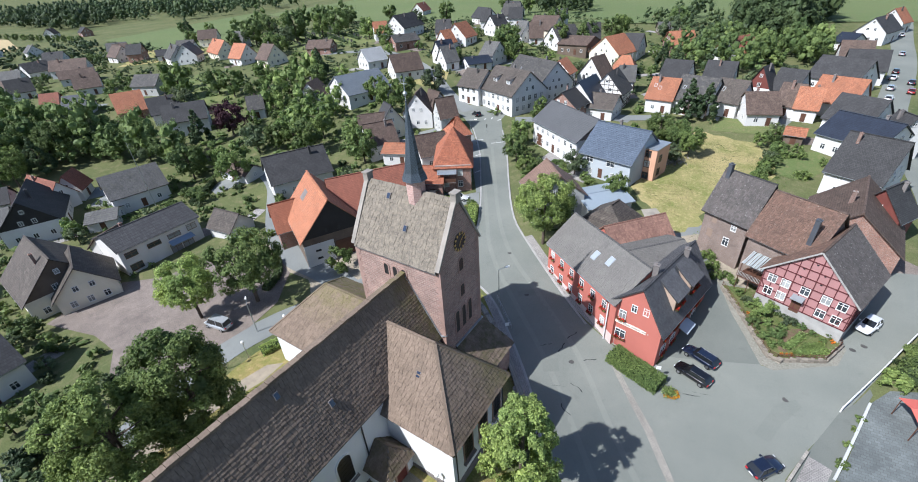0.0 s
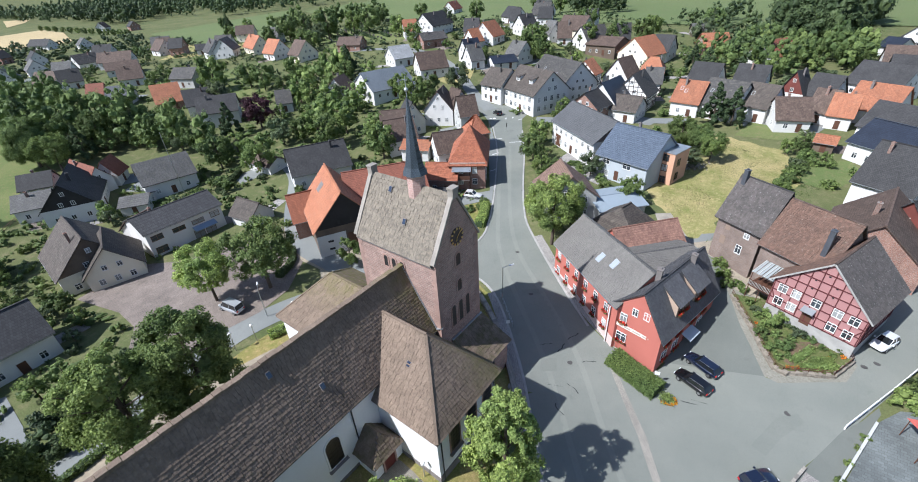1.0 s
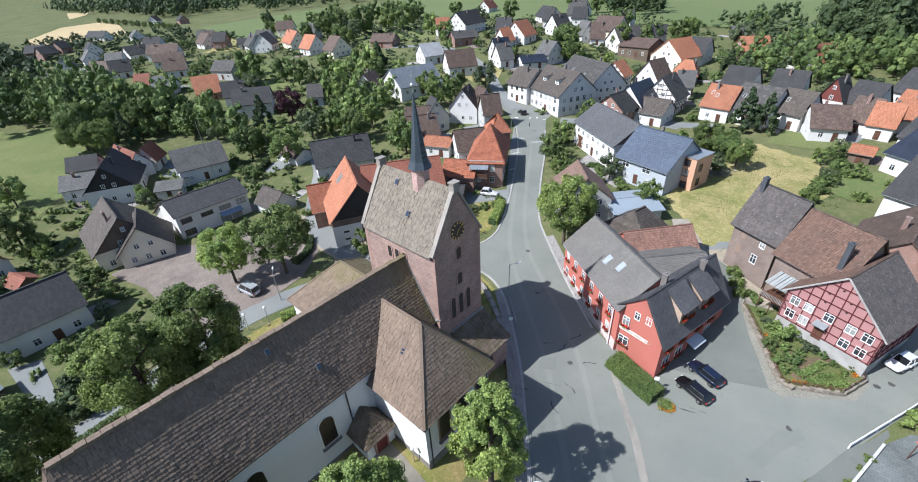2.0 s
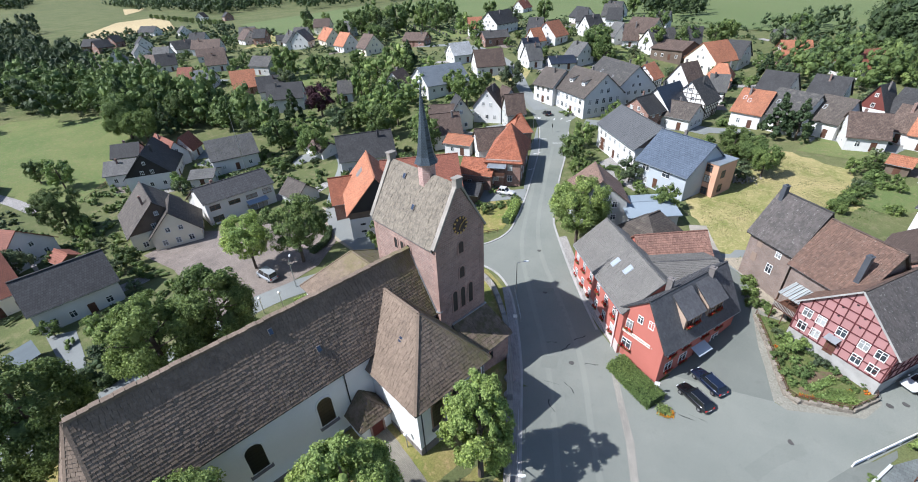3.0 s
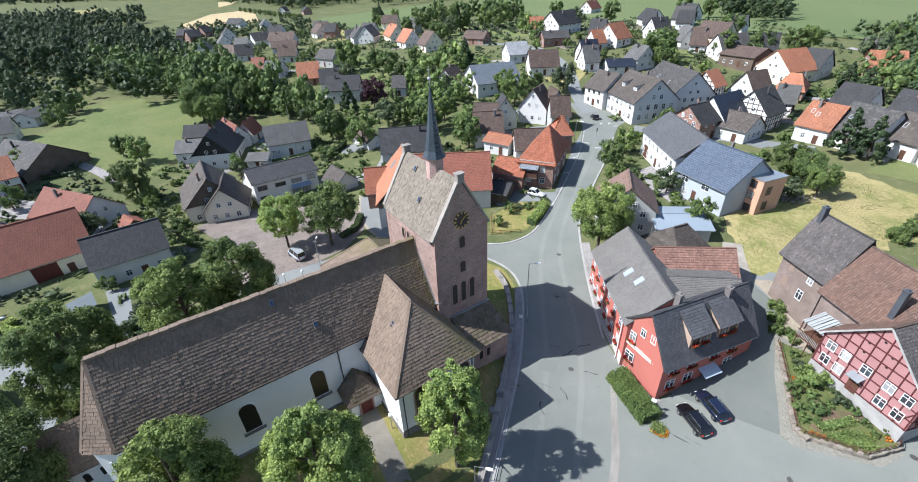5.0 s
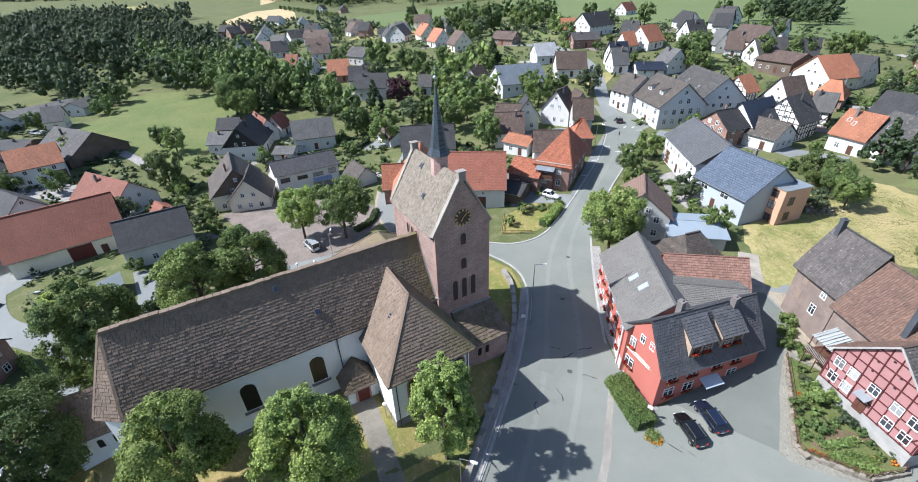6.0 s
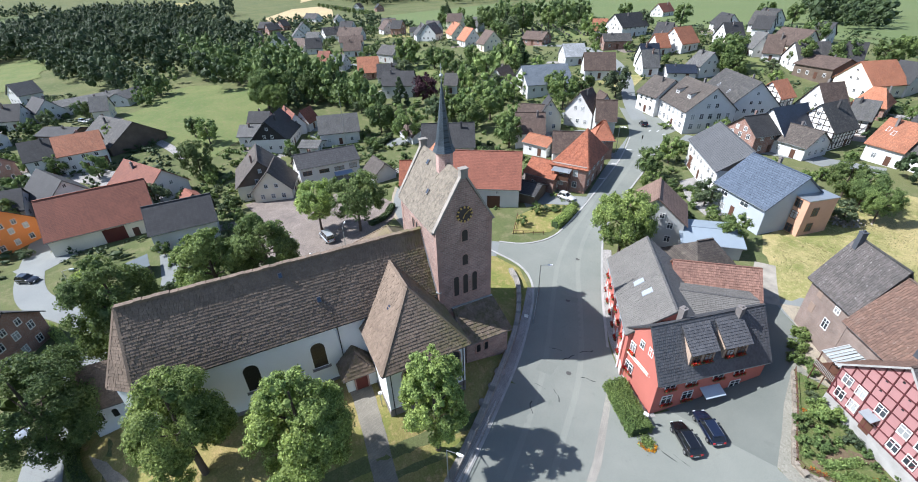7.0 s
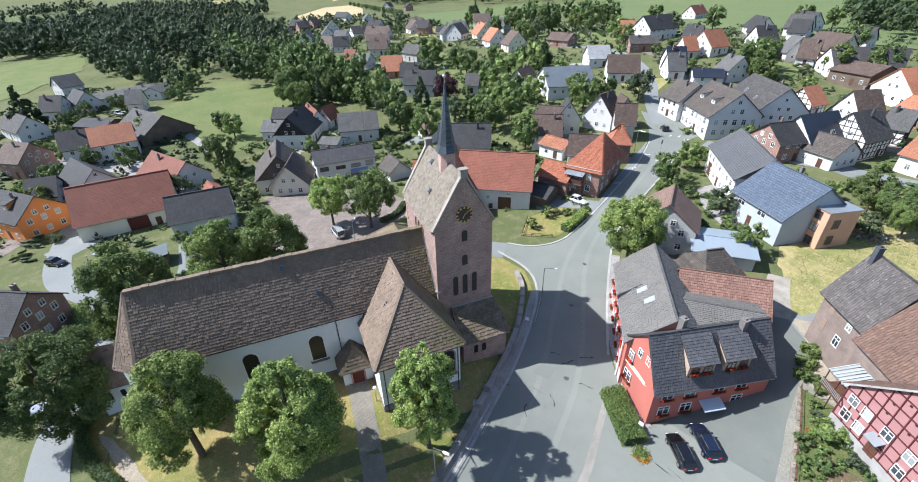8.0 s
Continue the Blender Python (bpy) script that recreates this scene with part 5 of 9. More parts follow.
    p0, p1, p2, p3 = (-20.1, 15.4, 2.7), (-20.1, by0, 2.7), (X1, 17.6, 5.0), (X1, 15.4, 2.7)
    q = (-21.6, 17.6, 5.0)
    pr = [[p0, p1, q], [p3, p0, q, p2], [p1, (X1, by0, 2.7), p2, q]]
    sheathing(bm, pr)
    prf = part("porch_roof", bm, M_PLINTH, ob)
    for p in pr:
        slab_roof(prf, p, rng, 0.45, 0.55, mat=M_MOSSY)
    bm = bmesh.new()
    box(bm, -20.62, -20.5, 16.9, 18.4, -1, 2.1)
    part("door", bm, M_DOOR, ob, "dark red wooden church door")
    bm = bmesh.new()
    for y in (16.75, 18.4):
        box(bm, -20.62, -20.4, y, y + 0.2, -1, 2.3)
    box(bm, -20.62, -20.4, 16.75, 18.6, 2.1, 2.35)
    part("door_frame", bm, M_QUOIN, ob)
    # north transept
    nx0, nx1, ny0, ny1, nz, nr = -46.2, -31.5, 22.6, 35.4, 5.2, 10.3
    yc2 = (ny0 + ny1) / 2
    bm = bmesh.new()
    box(bm, nx0, nx1, ny0, ny1, -3, nz)
    part("north_transept", bm, M_RENDER, ob)
    d0, d1, d2, d3 = (nx0 - 0.5, ny0 - 0.5, nz - 0.2), (nx1, ny0 - 0.5, nz - 0.2), (nx1, ny1 + 0.5, nz - 0.2), (nx0 - 0.5, ny1 + 0.5, nz - 0.2)
    na, nb = (-41.6, yc2, nr), (nx1, yc2, nr)
    planes = [[d0, d1, nb, na], [d3, d0, na], [d2, d3, na, nb]]
    bm = bmesh.new()
    sheathing(bm, planes)
    nroof = part("north_transept_roof", bm, M_PLINTH, ob)
    for p in planes:
        slab_roof(nroof, p, rng, 0.55, 0.7)
    for p, q in ((na, nb), (na, d0), (na, d3)):
        bm = bmesh.new()
        bar(bm, Vector(p) + Vector((0, 0, 0.1)), Vector(q) + Vector((0, 0, 0.1)), 0.3, 0.12)
        part("hip_stone", bm, M_SLABPIECE, nroof)
    # tower
    tx0, tx1, ty0, ty1, te, tr_ = -34.8, -22.5, 29.7, 37.4, 19.0, 25.2
    ym = (ty0 + ty1) / 2
    bm = bmesh.new()
    prism(bm, [(tx1, ty0, -3), (tx1, ty1, -3), (tx1, ty1, te), (tx1, ym, tr_), (tx1, ty0, te)], (tx0 - tx1, 0, 0))
    tower = part("tower", bm, M_SAND, ob, "red sandstone rubble tower with stepped gable stones")
    for x, sx in ((tx1, 1), (tx0, -1)):
        for y, sy in ((ty0, -1), (ty1, 1)):
            z, i = -2.0, 0
            while z < te - 0.3:
                l, w = ((0.75, 0.45), (0.45, 0.75))[i % 2]
                bm = bmesh.new()
                box(bm, min(x + sx * 0.035, x - sx * l), max(x + sx * 0.035, x - sx * l), min(y + sy * 0.035, y - sy * w), max(y + sy * 0.035, y - sy * w), z, z + 0.4)
                part("quoin", bm, M_QUOIN, tower)
                z += 0.42
                i += 1
    sl = (tr_ - te) / (ym - ty0)
    planes = [[(tx0 + 0.35, ty0 - 0.35, te - 0.35 * sl), (tx1 - 0.3, ty0 - 0.35, te - 0.35 * sl), (tx1 - 0.3, ym, tr_ + 0.05), (tx0 + 0.35, ym, tr_ + 0.05)],
              [(tx1 - 0.3, ty1 + 0.35, te - 0.35 * sl), (tx0 + 0.35, ty1 + 0.35, te - 0.35 * sl), (tx0 + 0.35, ym, tr_ + 0.05), (tx1 - 0.3, ym, tr_ + 0.05)]]
    bm = bmesh.new()
    sheathing(bm, planes)
    roof2 = part("tower_roof", bm, M_PLINTH, ob, "lichen-grey stone slab saddle roof")
    for p in planes:
        slab_roof(roof2, p, rng, 0.5, 0.6, mat=M_LICHEN)
    pale = plain("pale coping stone", (0.31, 0.28, 0.245), 0.9, 5.0, 0.3, 0.3)
    for x in (tx1 - 0.12, tx0 + 0.12):
        for k in (-1, 1):
            bm = bmesh.new()
            bar(bm, (x, ym + k * (ym - ty0 + 0.3), te - 0.3 * sl + 0.12), (x, ym + k * 0.2, tr_ + 0.1), 0.55, 0.22)
            part("gable_coping", bm, pale, tower)
        bm = bmesh.new()
        box(bm, x - 0.35, x + 0.35, ym - 0.45, ym + 0.45, tr_ - 0.3, tr_ + 0.75)
        box(bm, x - 0.42, x + 0.42, ym - 0.55, ym + 0.55, tr_ + 0.74, tr_ + 0.9)
        part("gable_block", bm, pale, tower)
    for x, f in ((-25.78, 0.39), (-29.0, 0.80)):
        bm = bmesh.new()
        box(bm, -0.25, 0.25, -0.36, 0.36, 0.02, 0.2)
        r = part("rooflight", bm, M_PLINTH, roof2, "", Matrix.Translation((x - 2, ty0 + f * (ym - ty0), te + f * (tr_ - te) + 0.14)) @ Matrix.Rotation(math.atan(sl), 4, "X"))
        bm = bmesh.new()
        box(bm, -0.2, 0.2, -0.3, 0.3, 0.1, 0.22)
        part("pane", bm, M_SKYGLASS, r)
    # corbel holes and bell openings, the shade inside them drawn in flat black
    for i in range(13):
        x = tx0 + 0.9 + i * 0.9
        bm = bmesh.new()
        box(bm, x - 0.13, x + 0.13, ty0 - 0.02, ty0 + 0.2, te - 1.05, te - 0.75)
        part("putlog_hole", bm, M_BLACK, tower)
    for x in (-27.6, -28.9, -30.2):
        arched_window(tower, on_wall(x, ty0 - 0.02, 15.6, "-y"), 0.62, 1.5, M_QUOIN, 0.3, "bell_opening", False)
    for y in (ym - 1.35, ym, ym + 1.35):
        arched_window(tower, on_wall(tx1 + 0.02, y, 8.2, "+x"), 0.72, 3.1, M_QUOIN, 0.3, "bell_opening", False)
    for z in (12.8, 16.4):
        arched_window(tower, on_wall(tx1 + 0.02, ym, z, "+x"), 0.8, 1.6, M_QUOIN, 0.3, "bell_opening", False)
    # clock
    gold = plain("gilded metal", (0.50, 0.36, 0.13), 0.5, 6.0, 0.15, 0.05, 0.5)
    bm = bmesh.new()
    cm = Matrix.Translation((tx1 + 0.06, ym, 20.2)) @ Matrix.Rotation(math.pi / 2, 4, "Y")
    bmesh.ops.create_cone(bm, cap_ends=True, segments=32, radius1=1.05, radius2=1.05, depth=0.08, matrix=cm)
    dial = part("clock_dial", bm, plain("dark clock stone", (0.06, 0.048, 0.044), 0.7, 4.0, 0.3, 0.1), tower, "dark clock dial with gilt ring")
    for i in range(12):
        a = i * math.pi / 6
        bm = bmesh.new()
        c, s_ = math.cos(a), math.sin(a)
        bar(bm, (tx1 + 0.13, ym + 0.82 * s_, 20.2 + 0.82 * c), (tx1 + 0.13, ym + 1.12 * s_, 20.2 + 1.12 * c), 0.2, 0.05, 0, (1, 0, 0))
        part("hour_mark", bm, gold, dial)
    for a, l in ((0.9, 0.8), (3.6, 0.55)):
        bm = bmesh.new()
        bar(bm, (tx1 + 0.16, ym, 20.2), (tx1 + 0.16, ym + l * math.sin(a), 20.2 + l * math.cos(a)), 0.1, 0.04, 0, (1, 0, 0))
        part("pointer", bm, gold, dial)
    # spire
    sx, n = -27.7, 8
    bm = bmesh.new()
    ring = lambda r, z: [bm.verts.new((sx + r * math.cos((i + 0.5) * math.pi / 4), ym + r * math.sin((i + 0.5) * math.pi / 4), z)) for i in range(n)]
    r0, r1 = ring(1.05, 22.6), ring(1.05, 26.9)
    for i in range(n):
        bm.faces.new((r0[i], r0[(i + 1) % n], r1[(i + 1) % n], r1[i]))
    bm.faces.new(r1)
    part("spire_shaft", bm, bricked("pink sandstone ashlar", (0.50, 0.32, 0.28), (0.42, 0.27, 0.24), (0.55, 0.42, 0.38), 0.45, 0.28, 0.02), ob, "pink ashlar octagonal shaft")
    bm = bmesh.new()
    rings = [ring(r, z) for r, z in ((1.42, 26.55), (1.05, 27.4), (0.8, 28.8), (0.55, 30.6), (0.25, 33.0), (0.06, 34.6))]
    for a_, b_ in zip(rings, rings[1:]):
        for i in range(n):
            bm.faces.new((a_[i], a_[(i + 1) % n], b_[(i + 1) % n], b_[i]))
    bm.faces.new(rings[0][::-1])
    bm.faces.new(rings[-1])
    part("spire", bm, tiled("spire slate", (0.07, 0.092, 0.115), (0.055, 0.073, 0.092), 0.25, 0.2, rough=0.5), ob, "slender blue-grey slate spire")
    bm = bmesh.new()
    tube(bm, (sx, ym, 34.5), (sx, ym, 36.6), 0.05, 0.03)
    bmesh.ops.create_uvsphere(bm, u_segments=12, v_segments=8, radius=0.22, matrix=Matrix.Translation((sx, ym, 35.3)))
    bar(bm, (sx - 0.3, ym, 36.2), (sx + 0.3, ym, 36.2), 0.06, 0.05)
    part("finial", bm, M_LEAD, ob)
    # low annex beyond the apse
    ax0, ax1, ay0, ay1, ae, ar = -36.2, -29.8, -12.6, -7.3, 3.2, 6.6
    xm = (ax0 + ax1) / 2
    bm = bmesh.new()
    prism(bm, [(ax0, ay0, -3), (ax1, ay0, -3), (ax1, ay0, ae), (xm, ay0, ar - 0.1), (ax0, ay0, ae)], (0, ay1 - ay0, 0))
    annex = part("annex", bm, M_RENDER, ob, "low white annex with slab roof")
    sa = (ar - ae) / (ax1 - xm)
    planes = [[(ax1 + 0.4, ay0 - 0.3, ae - 0.4 * sa), (ax1 + 0.4, ay1, ae - 0.4 * sa), (xm, ay1, ar), (xm, ay0 - 0.3, ar)],
              [(ax0 - 0.4, ay1, ae - 0.4 * sa), (ax0 - 0.4, ay0 - 0.3, ae - 0.4 * sa), (xm, ay0 - 0.3, ar), (xm, ay1, ar)]]
    bm = bmesh.new()
    sheathing(bm, planes)
    aroof = part("annex_roof", bm, M_PLINTH, ob)
    for p in planes:
        slab_roof(aroof, p, rng)
    for y in (-11.4, -9.9, -8.4):
        arched_window(annex, on_wall(ax1 + 0.02, y, 0.5, "+x"), 0.6, 1.3, M_RENDER, 0.2, "window", False)
    # sacristy lean-to at the tower's foot
    lx = -18.6
    bm = bmesh.new()
    box(bm, tx1, lx, 31.6, 38.0, -3, 3.3)
    sac = part("sacristy", bm, M_SAND, ob)
    q0, q1, q2, q3 = (lx + 0.4, 31.2, 3.1), (lx + 0.4, 38.4, 3.1), (tx1, 37.6, 6.3), (tx1, 31.4, 6.3)
    q4 = (tx1, 39.0, 3.1)
    bm = bmesh.new()
    sheathing(bm, [[q0, q1, q2, q3], [q1, q4, q2]])
    sroof = part("sacristy_roof", bm, M_PLINTH, ob)
    slab_roof(sroof, [q0, q1, q2, q3], rng, 0.5, 0.6, mat=M_MOSSY)
    slab_roof(sroof, [q1, q4, q2], rng, 0.5, 0.6, mat=M_MOSSY)
    bm = bmesh.new()
    bar(bm, (tx1 + 0.1, 31.4, 6.4), (tx1 + 0.1, 37.6, 6.4), 0.3, 0.1)
    bar(bm, (tx1 + 0.1, ty0 + 0.2, 9.5), (X1 + 0.3, ty0 - 0.1, 9.3), 0.4, 0.1)
    for i in range(12):
        f0, f1 = i / 12, (i + 1) / 12
        bar(bm, (XR + (X1 + 0.3 - XR) * f0, YN - 0.02, ZR + 0.12 + (ZE - ZR) * f0), (XR + (X1 + 0.3 - XR) * f1, YN - 0.02, ZR + 0.12 + (ZE - ZR) * f1), 0.28, 0.08)
    part("lead_flashing", bm, M_LEAD, ob)
    for y in (33.4, 34.6):
        arched_window(sac, on_wall(lx + 0.02, y, 0.7, "+x"), 0.6, 1.4, M_QUOIN, 0.2, "window", False)


church()

# ---- inn: red rendered house by the street ----
M_RED = plain("brick-red render", (0.43, 0.14, 0.108), 0.85, 2.0, 0.12, 0.08)
M_PINK = plain("pale pink plinth paint", (0.60, 0.48, 0.45), 0.85, 2.0, 0.15, 0.08)


M_PANTILE = laid("dark grey pantiles", (0.10, 0.10, 0.105), (0.07, 0.07, 0.075), amount=0.15, rough=0.6)
M_FIBRE = laid("weathered grey fibre slates", (0.15, 0.142, 0.13), (0.122, 0.115, 0.106), (0.20, 0.188, 0.165), 0.07)
M_BROWNTILE = laid("brown clay pantiles", (0.25, 0.14, 0.105), (0.19, 0.105, 0.08), None, 0.2)
M_RUSTTILE = laid("rust-orange clay tiles", (0.33, 0.115, 0.06), (0.25, 0.088, 0.048), None, 0.22)
M_OLDBROWN = laid("lichened brown roof tiles", (0.135, 0.078, 0.055), (0.10, 0.06, 0.045), (0.16, 0.125, 0.095), 0.22, speck=(0.27, 0.22, 0.18))
M_OLDGREY = laid("lichened grey roof tiles", (0.092, 0.08, 0.074), (0.066, 0.059, 0.056), (0.15, 0.135, 0.118), 0.22, speck=(0.34, 0.33, 0.31))


def flower_box(parent, m, w):
    bm = bmesh.new()
    box(bm, -w / 2, w / 2, -0.32, -0.12, -0.2, 0.0)
    fb = part("flower_box", bm, M_WOODDOOR, parent, "window box of red geraniums", m)
    rng = np.random.default_rng(int(w * 100))
    pts = rng.uniform((-w / 2, -0.42, -0.15), (w / 2, -0.08, 0.28), (70, 3))
    part("blossom", None, None, fb, "", None, leaf_mesh("blossom", pts, 0.11, M_REDFLOWERS, rng))
    pts = rng.uniform((-w / 2, -0.42, -0.25), (w / 2, -0.08, 0.12), (60, 3))
    part("foliage", None, None, fb, "", None, leaf_mesh("foliage", pts, 0.11, M_LEAF, rng))


def gable_block(ob, name, p, q, w_left, w_right, z0, zl, zr, ridge, wall, roof, o=0.4, tiles=None, row=0.34, wide=0.3):
    """A block whose ridge runs from p to q; eaves at zl and zr, w_left and w_right away."""
    p, q = Vector((*p, 0)), Vector((*q, 0))
    u = (q - p).normalized()
    n = Vector((-u.y, u.x, 0))
    L = (q - p).length
    A, B = p + n * w_left, p - n * w_right
    bm = bmesh.new()
    prism(bm, [(A.x, A.y, z0), (B.x, B.y, z0), (B.x, B.y, zr - 0.06), (p.x, p.y, ridge - 0.06), (A.x, A.y, zl - 0.06)], u * L)
    part(name, bm, wall, ob)
    bm, planes = bmesh.new(), []
    for w, z, k in ((w_left, zl, 1), (w_right, zr, -1)):
        s = (ridge - z) / w
        e = n * k * (w + o)
        a, b = p - u * 0.25, q + u * 0.25
        planes.append([(a.x + e.x, a.y + e.y, z - o * s + 0.13), (b.x + e.x, b.y + e.y, z - o * s + 0.13), (b.x, b.y, ridge + 0.13), (a.x, a.y, ridge + 0.13)])
        prism(bm, [(a.x + e.x, a.y + e.y, z - o * s + 0.15), (b.x + e.x, b.y + e.y, z - o * s + 0.15), (b.x, b.y, ridge + 0.15), (a.x, a.y, ridge + 0.15)], (0, 0, -0.2))
    rf = part(name + "_roof", bm, roof, ob)
    for pl in planes if tiles else ():
        tile_field(rf, pl, tiles, row, wide)
    bm = bmesh.new()
    bar(bm, (*(p - u * 0.25).xy, ridge + 0.17), (*(q + u * 0.25).xy, ridge + 0.17), 0.28, 0.12)
    part("ridge_cap", bm, roof, rf)
    for w, z, k in ((w_left, zl, 1), (w_right, zr, -1)):
        bm = bmesh.new()
        s = (ridge - z) / w
        e = n * k * (w + o + 0.06)
        bar(bm, (p.x + e.x, p.y + e.y, z - o * s + 0.02), (q.x + e.x, q.y + e.y, z - o * s + 0.02), 0.13, 0.11)
        part("gutter", bm, M_LEAD, rf)
    return u, n, L


def wall_matrix(a, b, t, z, off=0.01):
    """Frame on the wall from a to b (outside on the right hand): t metres along, z up."""
    a, b = Vector(a), Vector(b)
    d = (b - a).normalized()
    out = Vector((d.y, -d.x))
    p = a + d * t + out * off
    return Matrix.Translation((p.x, p.y, z)) @ Matrix.Rotation(math.atan2(d.y, d.x), 4, "Z")


def inn():
    ob = empty("inn", pose(0, 0, 0), "red rendered inn with dark pantiled roof, dormers and flower boxes", "inn")
    A, B = (-2.1, 48.8), (-9.6, 50.2)
    P, Q = (-5.35, 49.4), (-1.85, 64.3)
    slate = tiled("weathered fibre slate", (0.125, 0.12, 0.118), (0.095, 0.092, 0.09), 0.3, 0.3, moss=(0.15, 0.14, 0.12), bump=0.3)
    u, n, L = gable_block(ob, "front_block", P, Q, 4.35, 3.3, -3.2, 5.0, 3.6, 9.1, M_RED, ROOF["pantile"], tiles=M_PANTILE, row=0.36, wide=0.27)
    F0, F1 = Vector(A), Vector(A) + Vector(u.xy) * L
    # wing along the street
    p2, q2 = (-5.6, 53.6), (-19.7, 63.6)
    u2, n2, L2 = gable_block(ob, "street_wing", p2, q2, 4.8, 4.8, -3.2, 5.5, 5.5, 9.6, M_RED, slate, tiles=M_FIBRE, row=0.3, wide=0.32)
    c = Vector(p2) + Vector(n2.xy) * 4.8
    W0 = Vector(q2) + Vector(n2.xy) * 4.8
    bm = bmesh.new()
    for a, b in ((W0, c), ):
        d = (b - a).normalized()
        o_ = Vector((d.y, -d.x)) * 0.06
        prism(bm, [(a.x + o_.x, a.y + o_.y, -3), (b.x + o_.x, b.y + o_.y, -3), (b.x + o_.x, b.y + o_.y, -0.4), (a.x + o_.x, a.y + o_.y, 0.5)], (-o_.x, -o_.y, 0))
    part("plinth", bm, M_PINK, ob)
    # rear wings
    brown = tiled("brown pantiles", (0.24, 0.125, 0.09), (0.18, 0.09, 0.068), 0.4, 0.3, bump=0.9, amount=0.25)
    gable_block(ob, "rear_wing", (-15.0, 64.6), (-7.7, 73.4), 3.6, 3.9, -2, 4.6, 4.4, 7.9, M_RED, brown, tiles=M_BROWNTILE, row=0.38, wide=0.28)
    gable_block(ob, "yard_wing", (-10.0, 59.5), (-3.6, 66.6), 3.0, 3.0, -2, 6.6, 6.6, 7.6, M_RED, slate, tiles=M_FIBRE, row=0.3, wide=0.32)
    # dormers on the pantiled slope
    sl = (9.1 - 3.6) / 3.3
    for t in (5.6, 10.2):
        w = 3.4
        out = -n
        base = Vector((P[0], P[1], 0)) + u * t
        f = base + out * 2.85
        zf0, zf1 = 9.1 - 2.85 * sl, 6.45
        bk = base + out * 0.35
        zb = 8.55
        bm = bmesh.new()
        a = f - u * w / 2
        b = bk - u * w / 2
        prism(bm, [(a.x, a.y, zf0), (a.x, a.y, zf1), (b.x, b.y, zb), (b.x, b.y, zb - 0.4)], u * w)
        d = part("dormer", bm, plain("dormer boards", (0.40, 0.30, 0.23), 0.8, 4.0, 0.2, 0.2), ob)
        bm = bmesh.new()
        a = f - u * (w / 2 + 0.2) + out * 0.3
        b = bk - u * (w / 2 + 0.2)
        e = u * (w + 0.4)
        prism(bm, [(a.x, a.y, zf1 - 0.1), (a.x + e.x, a.y + e.y, zf1 - 0.1), (b.x + e.x, b.y + e.y, zb + 0.08), (b.x, b.y, zb + 0.08)], (0, 0, 0.16))
        dr = part("dormer_roof", bm, ROOF["pantile"], d)
        tile_field(dr, [(a.x, a.y, zf1 + 0.04), (a.x + e.x, a.y + e.y, zf1 + 0.04), (b.x + e.x, b.y + e.y, zb + 0.22), (b.x, b.y, zb + 0.22)], M_PANTILE, 0.36, 0.27)
        for k in (-0.8, 0.8):
            q = f + u * k
            m = wall_matrix((q.x, q.y), (q.x + u.x, q.y + u.y), 0, zf0 + 0.55, 0.02)
            add_window(ob, m, 1.1, 1.0, M_BROWNFRAME)
            flower_box(ob, m, 1.3)
    # facade windows with boxes
    for i, t in enumerate((1.7, 4.6, 8.4, 11.4)):
        for z in (-1.0, 1.7):
            if i == 2 and z < 0:
                continue
            m = wall_matrix(F0, F1, t, z)
            add_window(ob, m, 1.5, 1.45)
            flower_box(ob, m, 1.7)
    m = wall_matrix(F0, F1, 7.6, -2.4)
    bm = bmesh.new()
    box(bm, -0.6, 0.6, -0.06, 0.05, 0.0, 2.1)
    part("door", bm, M_DOOR, ob, "", m)
    bm = bmesh.new()
    prism(bm, [(-1.4, -1.4, 2.35), (1.4, -1.4, 2.35), (1.4, 0, 2.85), (-1.4, 0, 2.85)], (0, 0, 0.1))
    part("awning", bm, plain("blue-grey awning", (0.36, 0.42, 0.48), 0.5, 3.0, 0.1, 0.05), ob, "", m)
    # gable windows
    for t, z, w, h in ((2.2, 3.1, 1.0, 1.5), (3.6, 5.0, 0.8, 1.2), (5.2, 5.2, 0.8, 1.2), (2.3, -0.3, 1.5, 1.5)):
        m = wall_matrix(B, A, t, z)
        add_window(ob, m, w, h)
        if h > 1.3:
            flower_box(ob, m, w + 0.2)
    bm = bmesh.new()
    m = wall_matrix(B, A, 4.2, 2.15, 0.02)
    box(bm, -2.9, 3.2, -0.05, 0.03, 0.0, 0.55)
    sign = part("sign_board", bm, plain("cream sign paint", (0.72, 0.66, 0.58), 0.6, 3.0, 0.08, 0.03), ob, "long cream sign board", m)
    bm = bmesh.new()
    for x0, x1 in ((-2.4, -1.9), (-1.7, -0.7), (-0.5, 0.7), (0.9, 1.5), (1.7, 2.7)):
        box(bm, x0, x1, -0.065, -0.045, 0.16, 0.40)
    part("sign_lettering", bm, plain("grey-brown paint", (0.42, 0.36, 0.32), 0.7, 3.0, 0.1, 0.03), sign)
    strip_paint = plain("white-grey corner paint", (0.62, 0.60, 0.60), 0.8, 3.0, 0.1, 0.05)
